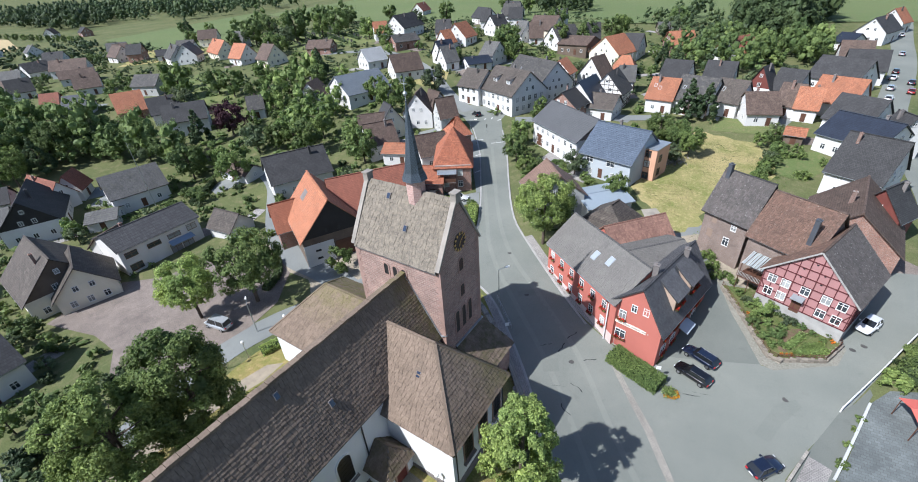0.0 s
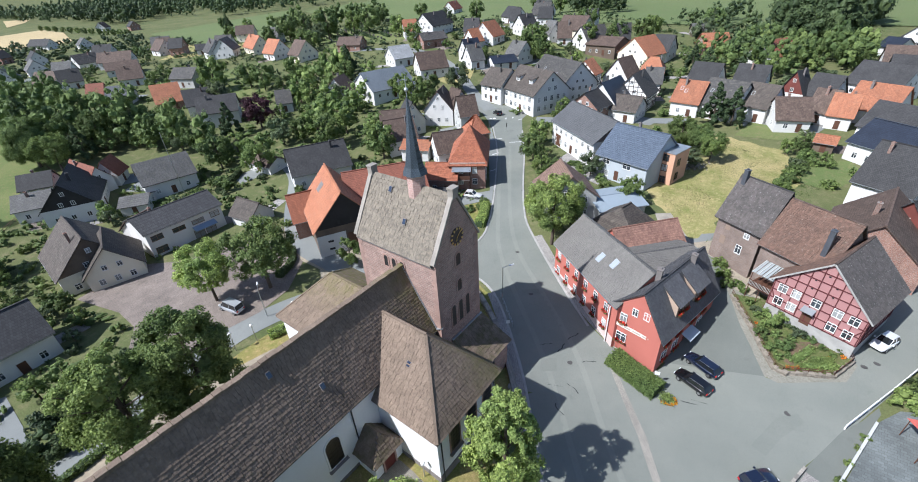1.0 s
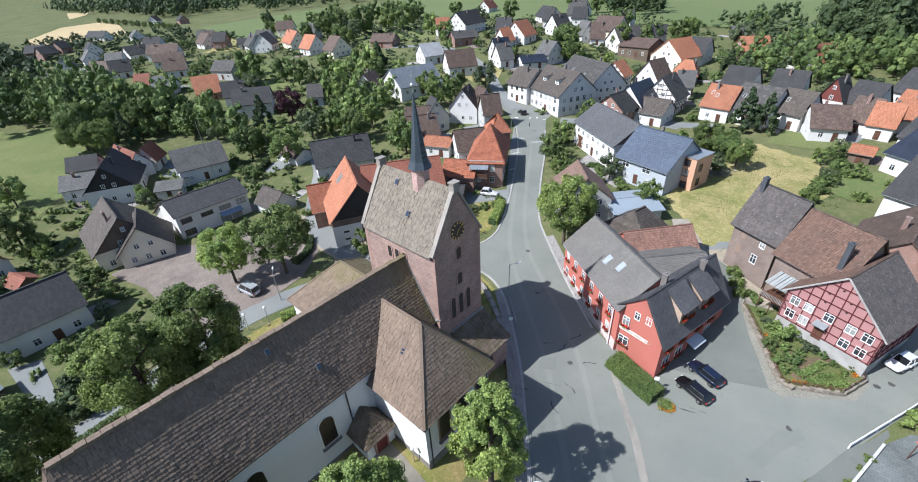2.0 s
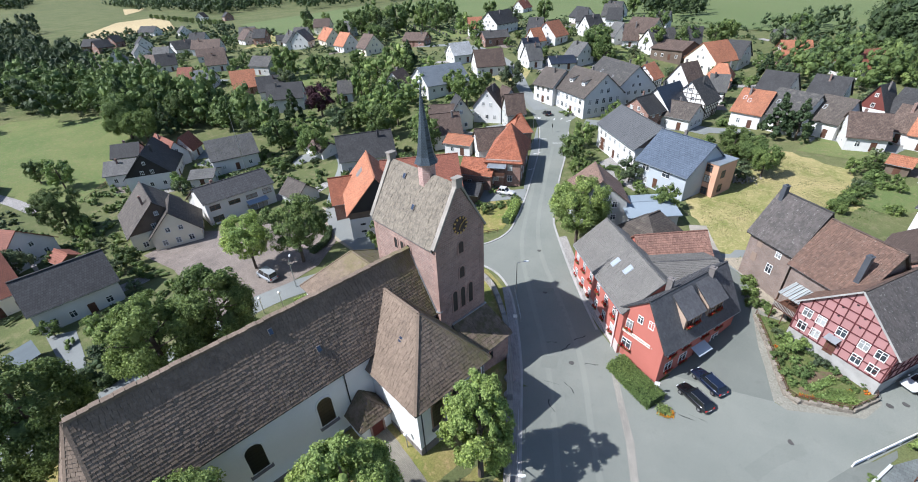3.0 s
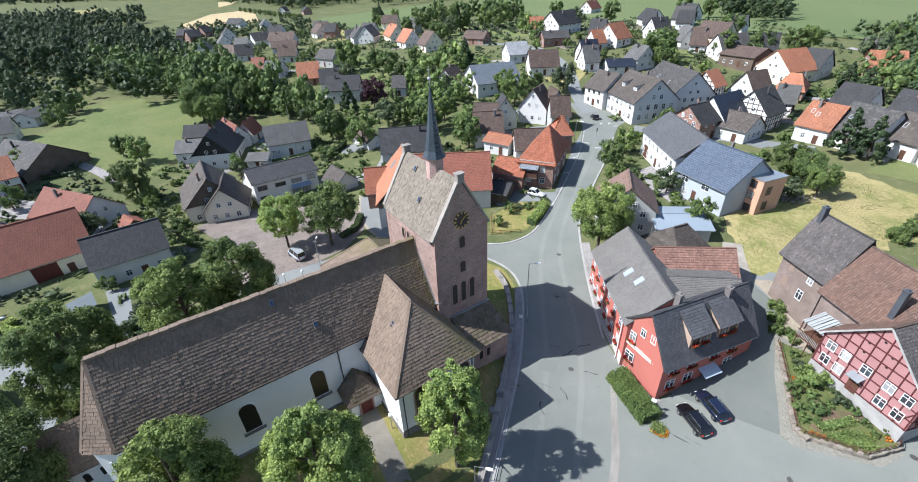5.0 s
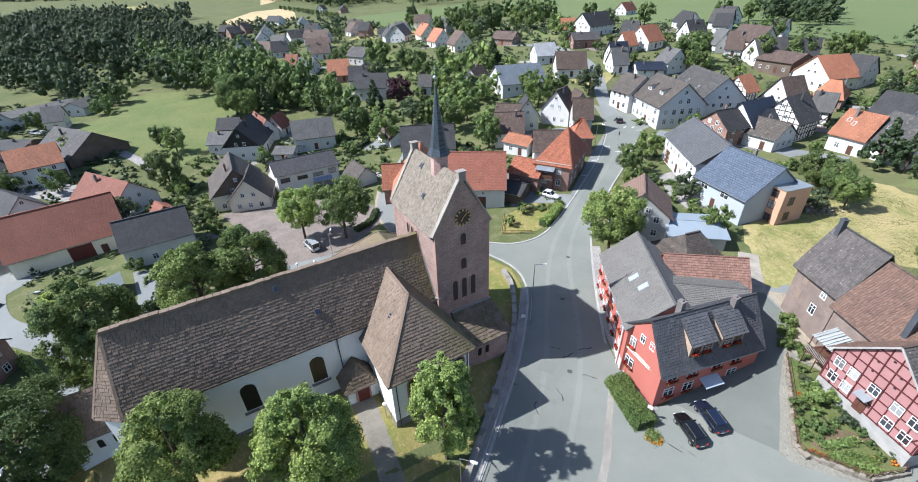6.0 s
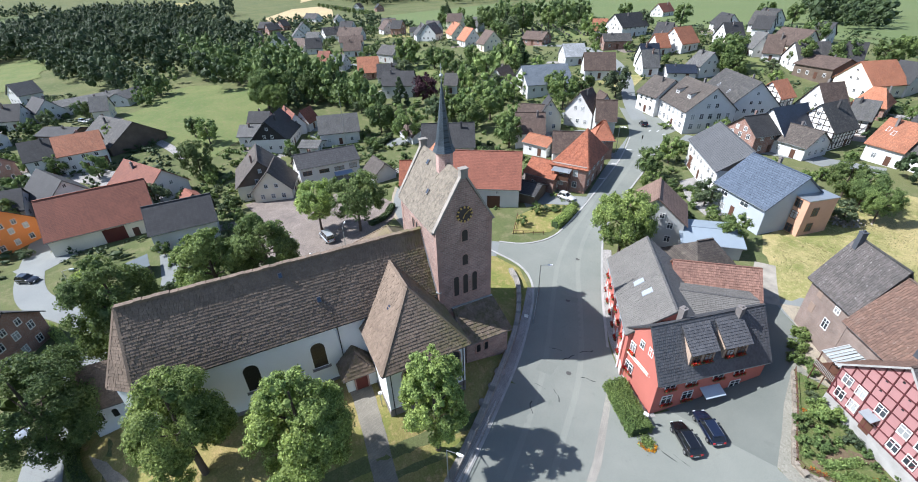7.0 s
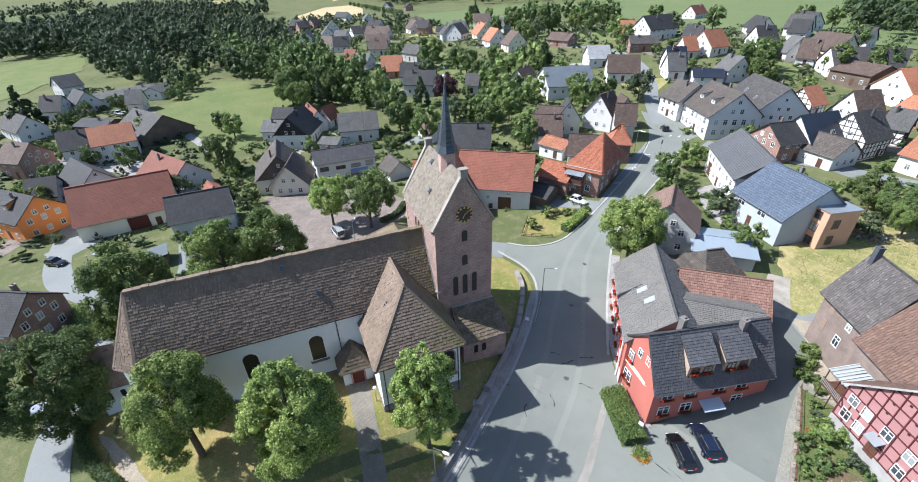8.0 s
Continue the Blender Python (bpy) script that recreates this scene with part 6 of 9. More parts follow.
    for t, w in ((0.08, 0.16), (7.5, 0.16)):
        bm = bmesh.new()
        mm = wall_matrix(B, A, t, -3, 0.03)
        box(bm, -w / 2, w / 2, -0.04, 0.02, 0, 7.6 if t < 1 else 6.4, 0, mm)
        part("corner_strip", bm, strip_paint, ob)
    for i in range(6):
        t = 1.4 + i * (L2 - 2.4) / 5.5
        for z in (-0.2, 2.7):
            m = wall_matrix(W0, c, t, z + 0.35 * (1 - t / L2))
            add_window(ob, m, 1.0, 1.4)
            flower_box(ob, m, 1.1)
    # rooflights and chimneys
    for t, off in ((5.5, 2.0), (8.2, 2.5)):
        base = Vector((p2[0], p2[1], 0)) + u2 * t + n2 * off
        z = 9.6 - off * (9.6 - 5.5) / 4.8 + 0.14
        bm = bmesh.new()
        box(bm, -0.5, 0.5, -0.75, 0.75, 0.0, 0.12)
        r = part("rooflight", bm, M_LEAD, ob, "", Matrix.Translation((base.x, base.y, z)) @ Matrix.Rotation(math.atan2(u2.y, u2.x) + math.pi, 4, "Z") @ Matrix.Rotation(math.atan(4.1 / 4.8), 4, "X"))
        bm = bmesh.new()
        box(bm, -0.42, 0.42, -0.66, 0.66, 0.06, 0.15)
        part("pane", bm, glassy("pale rooflight", (0.30, 0.33, 0.37), 0.12), r)
    for x, y, z in ((-5.0, 53.8, 10.4), (-2.3, 60.6, 9.9)):
        add_chimney(ob, x, y, 6.5, z, 0.7, M_PLINTH)
    return ob


# ---- red half-timbered farmhouse ----
def farmhouse():
    W, L, he, hr, base = 10.9, 10.5, 5.0, 10.3, 2.53
    ob = empty("farmhouse", pose(14.17, 67.79, base, 0, 0, 69.4) @ Matrix.Scale(0.963, 4), "red half-timbered farmhouse with white windows and mossy brown roof", "farmhouse")
    infill = plain("dusty rose infill", (0.36, 0.185, 0.18), 0.9, 2.0, 0.15, 0.1)
    bm = bmesh.new()
    prism(bm, [(-L / 2, -W / 2, -2), (-L / 2, W / 2, -2), (-L / 2, W / 2, he), (-L / 2, 0, hr - 0.06), (-L / 2, -W / 2, he)], (L, 0, 0))
    part("wall", bm, infill, ob)
    bm = bmesh.new()
    box(bm, -L / 2 - 0.06, L / 2, -W / 2 - 0.04, W / 2 + 0.04, -2, 0.35)
    part("plinth", bm, M_KERB, ob)
    beams(ob, L, W, he, hr, M_REDBEAM, (1, 0), (1, 1), 1.25, 0.4, True, 0.15)
    planes, (r0, r1) = roof_planes(L, W, he, hr, 0, 0, 0.5, 0.4)
    for p, mat, nm in zip(planes, (ROOF["slate"], ROOF["brown"]), ("east_roof", "west_roof")):
        bm = bmesh.new()
        prism(bm, [(a, b, c + 0.18) for a, b, c in p], (0, 0, -0.22))
        rf = part(nm, bm, mat, ob)
        tile_field(rf, [(a, b, c + 0.16) for a, b, c in p], M_OLDGREY if nm == "east_roof" else M_OLDBROWN)
        for k in (0, 1):
            e, r = Vector(p[k]), Vector(p[3 - k])
            bm = bmesh.new()
            bar(bm, e + Vector((0, 0, 0.1)), r + Vector((0, 0, 0.1)), 0.1, 0.2)
            part("verge_board", bm, M_KERB, rf)
    bm = bmesh.new()
    bar(bm, (r0, 0, hr + 0.2), (r1, 0, hr + 0.2), 0.3, 0.14)
    part("ridge_cap", bm, ROOF["brown"], ob)
    for u, z in ((4.2, 1.0), (2.5, 1.0), (4.2, 3.2), (2.5, 3.2), (0.1, 3.2), (-2.4, 3.2), (-4.2, 3.2), (-2.4, 0.9), (-4.2, 0.9)):
        add_window(ob, Matrix.Translation((-L / 2 - 0.06, u, z)) @ Matrix.Rotation(-math.pi / 2, 4, "Z"), 1.15, 1.3)
    bm = bmesh.new()
    box(bm, -L / 2 - 0.08, -L / 2, -0.15, 1.05, 0.0, 2.1)
    part("door", bm, M_WOODDOOR, ob)
    bm = bmesh.new()
    prism(bm, [(-L / 2, -0.3, 2.75), (-L / 2, 1.2, 2.75), (-L / 2 - 1.0, 1.2, 2.4), (-L / 2 - 1.0, -0.3, 2.4)], (0, 0, 0.1))
    for y in (-0.2, 1.1):
        bar(bm, (-L / 2, y, 1.7), (-L / 2 - 0.9, y, 2.42), 0.08, 0.08)
    part("porch_canopy", bm, M_LEAD, ob, "grey sheet porch canopy on brackets")
    for z in (5.6, 7.0, 8.2):
        for u in ((-1.2, 1.2) if z < 8 else (0,)):
            bm = bmesh.new()
            box(bm, -L / 2 - 0.05, -L / 2, u - 0.12, u + 0.12, z, z + 0.2)
            part("owl_hole", bm, M_BLACK, ob)
    # tall slate-clad chimney
    add_chimney(ob, -0.9, 2.7, 7.0, 12.3, 0.62, M_FLUE)


inn()
farmhouse()

# ---- village houses ----
house(-488.5, 100.3, 27, 18.6, 9, 3.4, 7.5, "dark", "white")
house(-441.4, 115.5, -6, 12.0, 9, 3.4, 7.5, "grey", "white")
house(-364.9, 104.5, 48, 10.7, 9, 3.4, 7.5, "dark", "white")
house(-325.7, 82.8, 99, 11.8, 9, 3.8, 8, "slate", "white")
house(-306.8, 92.5, 50, 16.7, 9, 3.8, 8, "brown", "white")
house(-279.2, 85.2, 72, 14.2, 9, 3, 6, "brown", "white")
house(-342.5, 133.0, 56, 7.8, 9, 3.5, 7.5, "brown", "white")
house(-289.4, 131.6, 63, 5.4, 7, 3, 5.5, "dark", "white")
house(-267.9, 129.4, -13, 12.0, 9, 4.2, 9, "grey", "white")
house(-215.7, 89.4, 26, 11.1, 9, 4, 7.5, "slate", "grey")
house(-193.9, 70.8, 71, 9.2, 11.9, 3, 8.5, "orange", "brick")
house(-177.4, 75.1, 68, 9.4, 10, 3.4, 8, "dark", "white")
house(-160.1, 73.6, 57, 12.6, 10, 4.6, 9, "dark", "white")
house(-227.4, 57.9, 51, 5.9, 7.7, 3.5, 7.5, "red", "brick")
house(-216.1, 62.2, 47, 7.8, 9, 3.5, 7, "navy", "white")
house(-355.3, 32.5, 104, 12.5, 10, 4, 8, "dark", "brick")
house(-407.2, 52.1, 105, 9.7, 9, 4, 8, "dark", "brick")
house(-431.1, 64.1, 116, 7.1, 9, 4, 8, "dark", "brick")
house(-389.6, 74.1, -4, 12.0, 9, 3.4, 8, "dark", "white")
house(-341.5, 62.9, -6, 12.0, 9, 3.4, 8, "grey", "white")
house(-279.4, 54.7, 34, 10.7, 9, 3.4, 8, "brown", "white")
house(-272.0, 60.7, 77, 8.6, 9, 3.4, 8, "dark", "white")
house(-305.9, 27.4, 5, 12.0, 9, 3.4, 8, "brown", "white")
house(-280.1, 31.1, 46, 9.7, 9, 3.4, 8, "grey", "white")
house(-264.3, 127.1, -13, 12.0, 9, 3.8, 8.5, "slate", "white")
house(-258.8, 131.3, 134, 12.1, 10, 4.2, 9.5, "grey", "white")
house(-306.0, 171.2, 46, 11.0, 11, 5.0, 9.5, "brown", "cream")
house(-248.5, 143.8, -14, 18.0, 10, 3.4, 9, "orange", "cream")
house(-219.5, 137.3, -1, 10.1, 10, 3.4, 9, "orange", "white")
house(-266.0, 167.8, 25, 6.3, 8.2, 4.2, 9, "grey", "white")
house(-198.8, 138.6, -2, 8.7, 11, 3.4, 9, "brown", "cream")
house(-175.2, 191.2, 51, 6.9, 9.0, 3.8, 8.5, "orange", "white")
house(-165.9, 200.3, 94, 18.4, 12, 5.0, 10.5, "dark", "white")
house(-139.7, 145.4, 69, 8.8, 10, 3.4, 7.5, "pale", "white")
house(-118.2, 140.6, 57, 11.1, 11, 3.4, 8.5, "brown", "white")
house(-120.9, 117.0, 74, 17.1, 16, 3.5, 8.5, "steel", "white")
house(-131.8, 105.7, 115, 8.1, 8, 4.2, 8.5, "brown", "white")
house(-146.1, 91.1, 52, 5.0, 6.5, 3.5, 7, "slate", "white")
house(-85.3, 106.7, 114, 7.4, 9, 4.6, 10, "brown", "white")
house(-88.5, 95.9, 152, 5.4, 7.0, 4.6, 9.5, "dark", "cream")
house(-82.4, 110.9, -21, 5.5, 7.1, 4.2, 9, "brown", "white")
house(-75.1, 105.6, 55, 5.2, 6.8, 5, 9.5, "brown", "grey")
house(-91.1, 91.3, 46, 7.2, 8, 5, 8, "brown", "brick")
house(-83.7, 85.7, 59, 7.8, 9, 4.2, 8.5, "brown", "white")
house(-136.2, 194.4, 24, 6.8, 8.9, 4.2, 9, "dark", "white")
house(-124.8, 179.2, 79, 5.7, 7.5, 3.4, 8, "orange", "white")
house(-124.3, 191.0, 94, 10.9, 11, 3.4, 9, "orange", "white")
house(-113.5, 161.1, 63, 6.7, 8.7, 4.2, 9, "navy", "white")
house(-108.7, 156.6, 65, 5.9, 7.7, 3.4, 8.5, "grey", "white")
house(-99.0, 163.0, 52, 9.7, 9, 2.5, 4.5, "navy", "white")
house(-96.8, 173.1, -11, 7.0, 9, 3.8, 8, "grey", "white")
house(-131.5, 227.5, 20, 5.0, 6.6, 4.2, 9, "dark", "white")
house(-117.3, 213.2, 69, 8.0, 10, 3.8, 9, "dark", "white")
house(-130.8, 256.6, 16, 9.4, 11, 3.8, 9, "slate", "white")
house(-106.5, 200.9, 52, 5.6, 7.3, 3.4, 8, "dark", "cream")
house(-99.9, 208.4, -24, 6.2, 8.0, 3.4, 8.5, "grey", "white")
house(-92.9, 206.9, 27, 5.9, 7.7, 3.4, 9, "brown", "white")
house(-94.0, 221.2, -10, 13.8, 11, 3.8, 9, "brown", "cream")
house(-79.9, 206.9, 60, 11.8, 11, 3.8, 9, "slate", "white")
house(-68.2, 212.4, 29, 5.9, 7.7, 3.8, 10, "dark", "white")
house(-70.8, 203.6, -5, 13.4, 14, 4, 6.5, "brown", "timber")
house(-53.8, 196.6, 71, 12.0, 14, 4.2, 10, "orange", "cream")
house(-47.8, 204.6, -6, 7.1, 9.3, 3.8, 9, "dark", "white")
house(-44.1, 179.9, 13, 8.0, 10.3, 3.5, 7.5, "orange", "brick", hip=2.5)
house(-50.8, 167.4, 76, 8.1, 10.5, 3.4, 10, "brown", "white")
house(-60.7, 159.4, -90, 6.5, 8, 6, 10, "orange", "fachwerk")
house(-43.8, 136.8, 85, 11.6, 11, 3.8, 10, "navy", "white", lights=1)
house(-39.0, 146.1, 89, 9.8, 10, 5, 10.5, "slate", "fachwerk")
house(-37.5, 134.0, -2, 8.7, 9, 3.5, 6.5, "umber", "white")
house(-45.8, 127.8, 81, 7.9, 9, 5, 8.5, "dark", "brick")
house(-66.7, 132.4, -23, 16.3, 14, 6.2, 12, "umber", "white", win=(1.2, 1.6), dormers=2, gap=2.2)
house(-80.3, 133.4, -8, 8.7, 11, 5.6, 10, "umber", "white", win=(1.1, 1.5), gap=2.2)
house(-65.5, 148.5, -29, 20.8, 14, 5.6, 12, "slate", "white", lights=3, gap=2.4)
house(-35.9, 105.1, -36, 19.8, 11, 6, 10, "ash", "white", gable_mat=WALL["palebrick"], openings=(("gate", -1, -6.6, 0, 2.6, 3.0),))
house(-21.9, 97.4, -14, 11.9, 12.8, 5.0, 10, "solar", "bluegrey", lights=2, windows=False, openings=(("window", -1, -3.6, 3.1, 1.7, 1.3), ("window", -1, 1.4, 3.1, 1.9, 1.3), ("window", -1, 2.6, 0.4, 1.9, 1.4), ("window", -1, -3.6, 0.4, 1.7, 1.3), ("door", -1, -0.8, 0.0, 1.0, 2.1)))
house(-24.0, 169.6, -7, 8.3, 10.8, 3.8, 9, "dark", "white")
house(-22.9, 145.8, -6, 7.4, 9.7, 4.2, 9, "orange", "white", lights=3)
house(-14.0, 146.5, -18, 10.3, 12, 4.2, 9.5, "slate", "white", lights=3)
house(-11.2, 168.9, -5, 8.1, 10.6, 3.8, 9, "dark", "white")
house(-5.5, 146.9, -18, 7.2, 9.3, 4.2, 9, "umber", "white", lights=2)
house(1.4, 141.8, 20, 7.5, 9.7, 3.4, 7.5, "brown", "white")
house(0.9, 160.4, 69, 5.0, 6.5, 4.2, 10, "dark", "white", gable_mat=WALL["redwood"])
house(7.6, 161.7, -21, 6.6, 8.6, 4.2, 9, "dark", "white")
house(8.3, 150.2, -16, 5.0, 6.5, 3.4, 8, "brown", "white")
house(18.8, 155.8, -21, 9.9, 11, 3.8, 9, "orange", "white")
house(12.1, 147.3, -6, 5.0, 6.5, 3.8, 8, "orange", "white")
house(22.0, 140.9, -28, 9.3, 11, 3.8, 8.5, "dark", "white")
house(22.2, 126.7, -34, 12.1, 12, 4.2, 8, "navy", "white")
house(20.3, 178.7, -30, 13.3, 11, 3.8, 9, "dark", "white")
house(26.1, 190.7, 0, 9.7, 10, 4.2, 9, "dark", "white")
house(24.0, 203.5, 2, 8.3, 10, 4.2, 9, "brown", "white")
house(-10.5, 209.6, 57, 12.1, 11, 3.4, 8, "red", "white")
house(34.0, 251.3, 67, 15.4, 10, 4.2, 9, "dark", "white")
house(-32.2, 215.5, 29, 9.4, 11, 4, 8, "orange", "brick")
house(18.6, 86.6, -97, 15.2, 12, 3.4, 8.6, "brown", "brick", windows=False)
house(21.0, 105.8, -24, 8.5, 11.0, 5.0, 11, "dark", "white")
house(22.4, 90.6, -121, 5.0, 6.5, 5, 9, "dark", "redwood")
house(10.3, 129.1, -5, 3.7, 5, 2.2, 3.2, "orange", "timber")
brick_house = house(2.75, 76.06, -28, 7.1, 6.42, 8.0, 13.4, "slate", "palebrick", windows=False, chimneys=0, tiles=M_OLDGREY, openings=(("blind_window", -1, -2.0, 3.0, 0.9, 1.4), ("window", -1, 0.9, 2.6, 1.0, 1.5), ("blind_window", -1, -1.7, 5.6, 0.8, 1.2), ("window", -1, 1.5, 5.6, 0.9, 0.9)))
add_chimney(brick_house, -3.0, -0.5, 11.6, 14.6, 0.65, M_FLUE)
house(10.35, 72.0, -28, 8.4, 8.2, 7.75, 13.2, "brown", "palebrick", chimneys=0, windows=False, tiles=M_OLDBROWN)
long_house = house(-98.4, 29.7, 90, 15.6, 10, 5.8, 7.8, "pantile", "white", windows=False, frame_mat=M_BROWNFRAME, openings=(("window", -1, -5.9, 3.6, 2.3, 1.2), ("window", -1, -1.6, 3.6, 2.6, 1.0), ("window", -1, 2.4, 3.6, 2.6, 1.0), ("window", -1, 6.1, 3.6, 2.0, 1.3), ("window", -1, -5.9, 0.7, 2.3, 1.4), ("window", -1, 1.9, 0.1, 2.2, 2.2), ("window", -1, 4.4, 0.1, 2.2, 2.2)))
bm = bmesh.new()
prism(bm, [(0.8, -5.0, 3.1), (5.6, -5.0, 3.1), (5.6, -6.6, 2.6), (0.8, -6.6, 2.6)], (0, 0, 0.06))
part("awning", bm, plain("faded blue awning cloth", (0.22, 0.28, 0.36), 0.8, 3.0, 0.1, 0.05), long_house, "faded blue awning")
house(-129.1, 40.4, 79, 12.5, 10, 4.2, 8.5, "grey", "white")
house(-136.0, 21.1, 157, 16.0, 11, 4.2, 10, "dark", "white", gable_mat=WALL["darkwood"])
house(-100.3, 13.2, -3, 14.1, 12, 4.2, 10, "umber", "cream", gable_mat=WALL["timber"])
house(-113.5, 61.2, 4, 10.5, 6, 2.3, 4, "brown", "white")
house(-92.2, 63.8, 64, 14.4, 11, 4.2, 9, "dark", "white")
house(-107.4, 25.1, 110, 5.0, 6, 2.5, 5, "brown", "white")
house(-93.4, -20.8, 98, 18.9, 14, 4, 10, "red", "cream", windows=False, chimneys=0, openings=(("gate", -1, 1.5, 0, 4.0, 3.2), ("door", -1, 5.2, 0, 1.2, 2.1), ("door", -1, 8.4, 0, 1.5, 2.2)), name="barn", label="cream barn with broad red tiled roof")
house(-80.2, -4.2, 93, 11.9, 9, 4.6, 8.5, "pantile", "white")
house(-143.2, -42.4, 102, 7.4, 9.7, 5.5, 9.5, "dark", "white")
house(-144.3, -33.1, 101, 11.0, 11, 5.5, 9.5, "orange", "white", openings=(("gate", -1, 4.2, 0, 2.4, 3.2),), dormers=0)
house(-161.1, -25.4, 35, 18.8, 18, 2.2, 8, "slate", "timber", windows=False)
house(-112.4, -13.8, 34, 16.6, 11, 3.4, 8, "red", "white")
house(-112.2, -42.0, 90, 5.9, 7.6, 3.5, 7, "dark", "white")
house(-114.2, -33.3, 31, 14.7, 10, 3.8, 8.5, "dark", "white")
house(-97.6, -40.9, 47, 10.6, 10, 5, 9, "dark", "orangewall", dormers=1)
house(-140.2, -54.7, 57, 7.8, 10.1, 5, 9, "brown", "brick")
house(-221.9, -44.5, 122, 23.9, 12, 3, 4.5, "grey", "white")
house(-197.6, -35.8, 84, 5.6, 7.3, 3.8, 8, "grey", "cream")
house(-252.6, -73.8, 127, 9.2, 10, 4.2, 8.5, "grey", "white")
house(-204.9, -65.1, 78, 7.2, 9.3, 3.8, 8.5, "dark", "white")
house(-174.1, -43.7, 57, 12.8, 10, 3, 4.5, "dark", "timber")
house(-61.3, 58.2, 56, 16.0, 13, 5, 10.5, "red", "white", windows=False, chimneys=0, openings=(("gate", -1, 2.6, 0, 2.8, 2.9), ("window", -1, -1.0, 2.2, 0.8, 1.1), ("window", -1, 3.4, 3.4, 0.6, 0.7), ("door", -1, -0.4, 0, 0.9, 1.2)), name="barn", label="white barn with red tiled roof and brown wooden gate")
barn = house(-64.25, 47.85, 152.6, 15.1, 11.7, 5.5, 12.0, "orange", "timber", windows=False, chimneys=0, gable_mat=WALL["darkwood"], name="barn", label="old barn with orange clay roof and black boarded gable")
bm = bmesh.new()
box(bm, -7.62, -7.5, 0.5, 5.87, -0.8, 4.2)
part("plaster_wall", bm, WALL["white"], barn, "white plastered lower wall")
for z in (1.0, 2.6):
    bm = bmesh.new()
    box(bm, -7.66, -7.6, 3.0, 4.0, z, z + 0.4)
    part("vent_slot", bm, M_BLACK, barn)
bm = bmesh.new()
box(bm, -7.6, -7.5, -4.4, 0.2, -0.8, 3.6)
part("gate", bm, M_WOODDOOR, barn, "dark wooden barn gate")
for y in (-1.0, 1.4):
    bm = bmesh.new()
    box(bm, -7.6, -7.52, y - 0.22, y + 0.22, 5.9, 6.7)
    part("hatch", bm, M_BLACK, barn)
bm = bmesh.new()
prism(bm, [(1.5, 3.0, 8.75), (3.6, 3.0, 8.75), (3.6, 1.6, 10.3), (1.5, 1.6, 10.3)], (0, 0, 0.1))
part("glass_tiles", bm, M_PLINTH, barn, "patch of dull glass roof tiles")
house(-71.6, 46.4, 62.6, 8.0, 7.5, 4.2, 8.2, "rust", "brick", windows=False, chimneys=0, name="barn_wing", label="low brick barn wing with rust-coloured roof")
corner = house(-55.4, 80.5, 122, 15.0, 7.8, 6.0, 10.9, "rust", "brick", hip=(10.8, 4.0), win=(1.1, 1.4), gap=3.4, tiles=M_RUSTTILE, label="red-brown brick corner house with steep rust-orange hipped roof")
bm = bmesh.new()
box(bm, -9.2, -7.45, -0.6, 3.2, 2.55, 2.72)
balcony = part("balcony", bm, M_PLINTH, corner, "timber balcony under a sheet canopy")
for x in (-9.1, -7.6):
    for y in (-0.5, 3.1):
        bm = bmesh.new()
        box(bm, x - 0.06, x + 0.06, y - 0.06, y + 0.06, 0.0, 5.0)
        part("post", bm, M_WOODDOOR, balcony)
bm = bmesh.new()
box(bm, -9.2, -9.14, -0.6, 3.2, 2.72, 3.6)
part("parapet", bm, M_WOODDOOR, balcony)
bm = bmesh.new()
prism(bm, [(-9.5, -0.8, 4.7), (-9.5, 3.4, 4.7), (-7.45, 3.4, 5.2), (-7.45, -0.8, 5.2)], (0, 0, 0.08))
part("canopy", bm, M_LEAD, balcony, "grey sheet canopy")
for x, f in ((0.4, 0.62), (2.2, 0.3)):
    add_rooflight(corner, x, -1, f, 7.8, 6.0, 10.9, 0.7, 1.0)
house(-63.4, 94.2, 54, 5.0, 6.5, 5.5, 9, "rust", "brick", hip=(3, 3))
house(-57.0, 72.4, 26, 7.2, 7, 3.8, 6.1, "rust", "brick", chimneys=0, tiles=M_RUSTTILE)
house(-66.0, 85.5, 54, 7.4, 9, 3.8, 7.5, "brown", "white")
house(-74.9, 83.7, 21, 7.4, 6, 3.2, 4.6, "orange", "white", chimneys=0)
house(-54.3, 65.6, 30, 5.9, 6, 2.4, 3.6, "dark", "timber", windows=False, chimneys=0)
house(-28.9, 75.8, 130, 8.6, 10, 5, 9, "tan", "grey", chimneys=2)
house(-15.5, 71.4, 77, 7.2, 8.4, 4, 7.3, "umber", "grey", hip=(2.2, 2.2), windows=False)
house(-20.6, 80.0, 49, 9.2, 8.0, 2.6, 3.4, "skyblue", "white", chimneys=0, windows=False)
house(-148.0, 27.7, 7, 13.8, 6, 3.4, 7, "red", "white")
house(-146.4, 32.8, 140, 6.4, 5, 3.4, 7, "red", "white")
house(-141.4, 14.4, 64, 7.4, 8, 3.5, 6, "grey", "white")
house(-154.3, 18.2, 63, 7.1, 7, 3.2, 6, "dark", "white")
house(-123.9, 30.3, 56, 6.1, 7, 2.4, 3.6, "grey", "white", chimneys=0)
house(-94.3, 15.7, 164, 9.6, 9, 3.4, 8, "umber", "cream", chimneys=0)
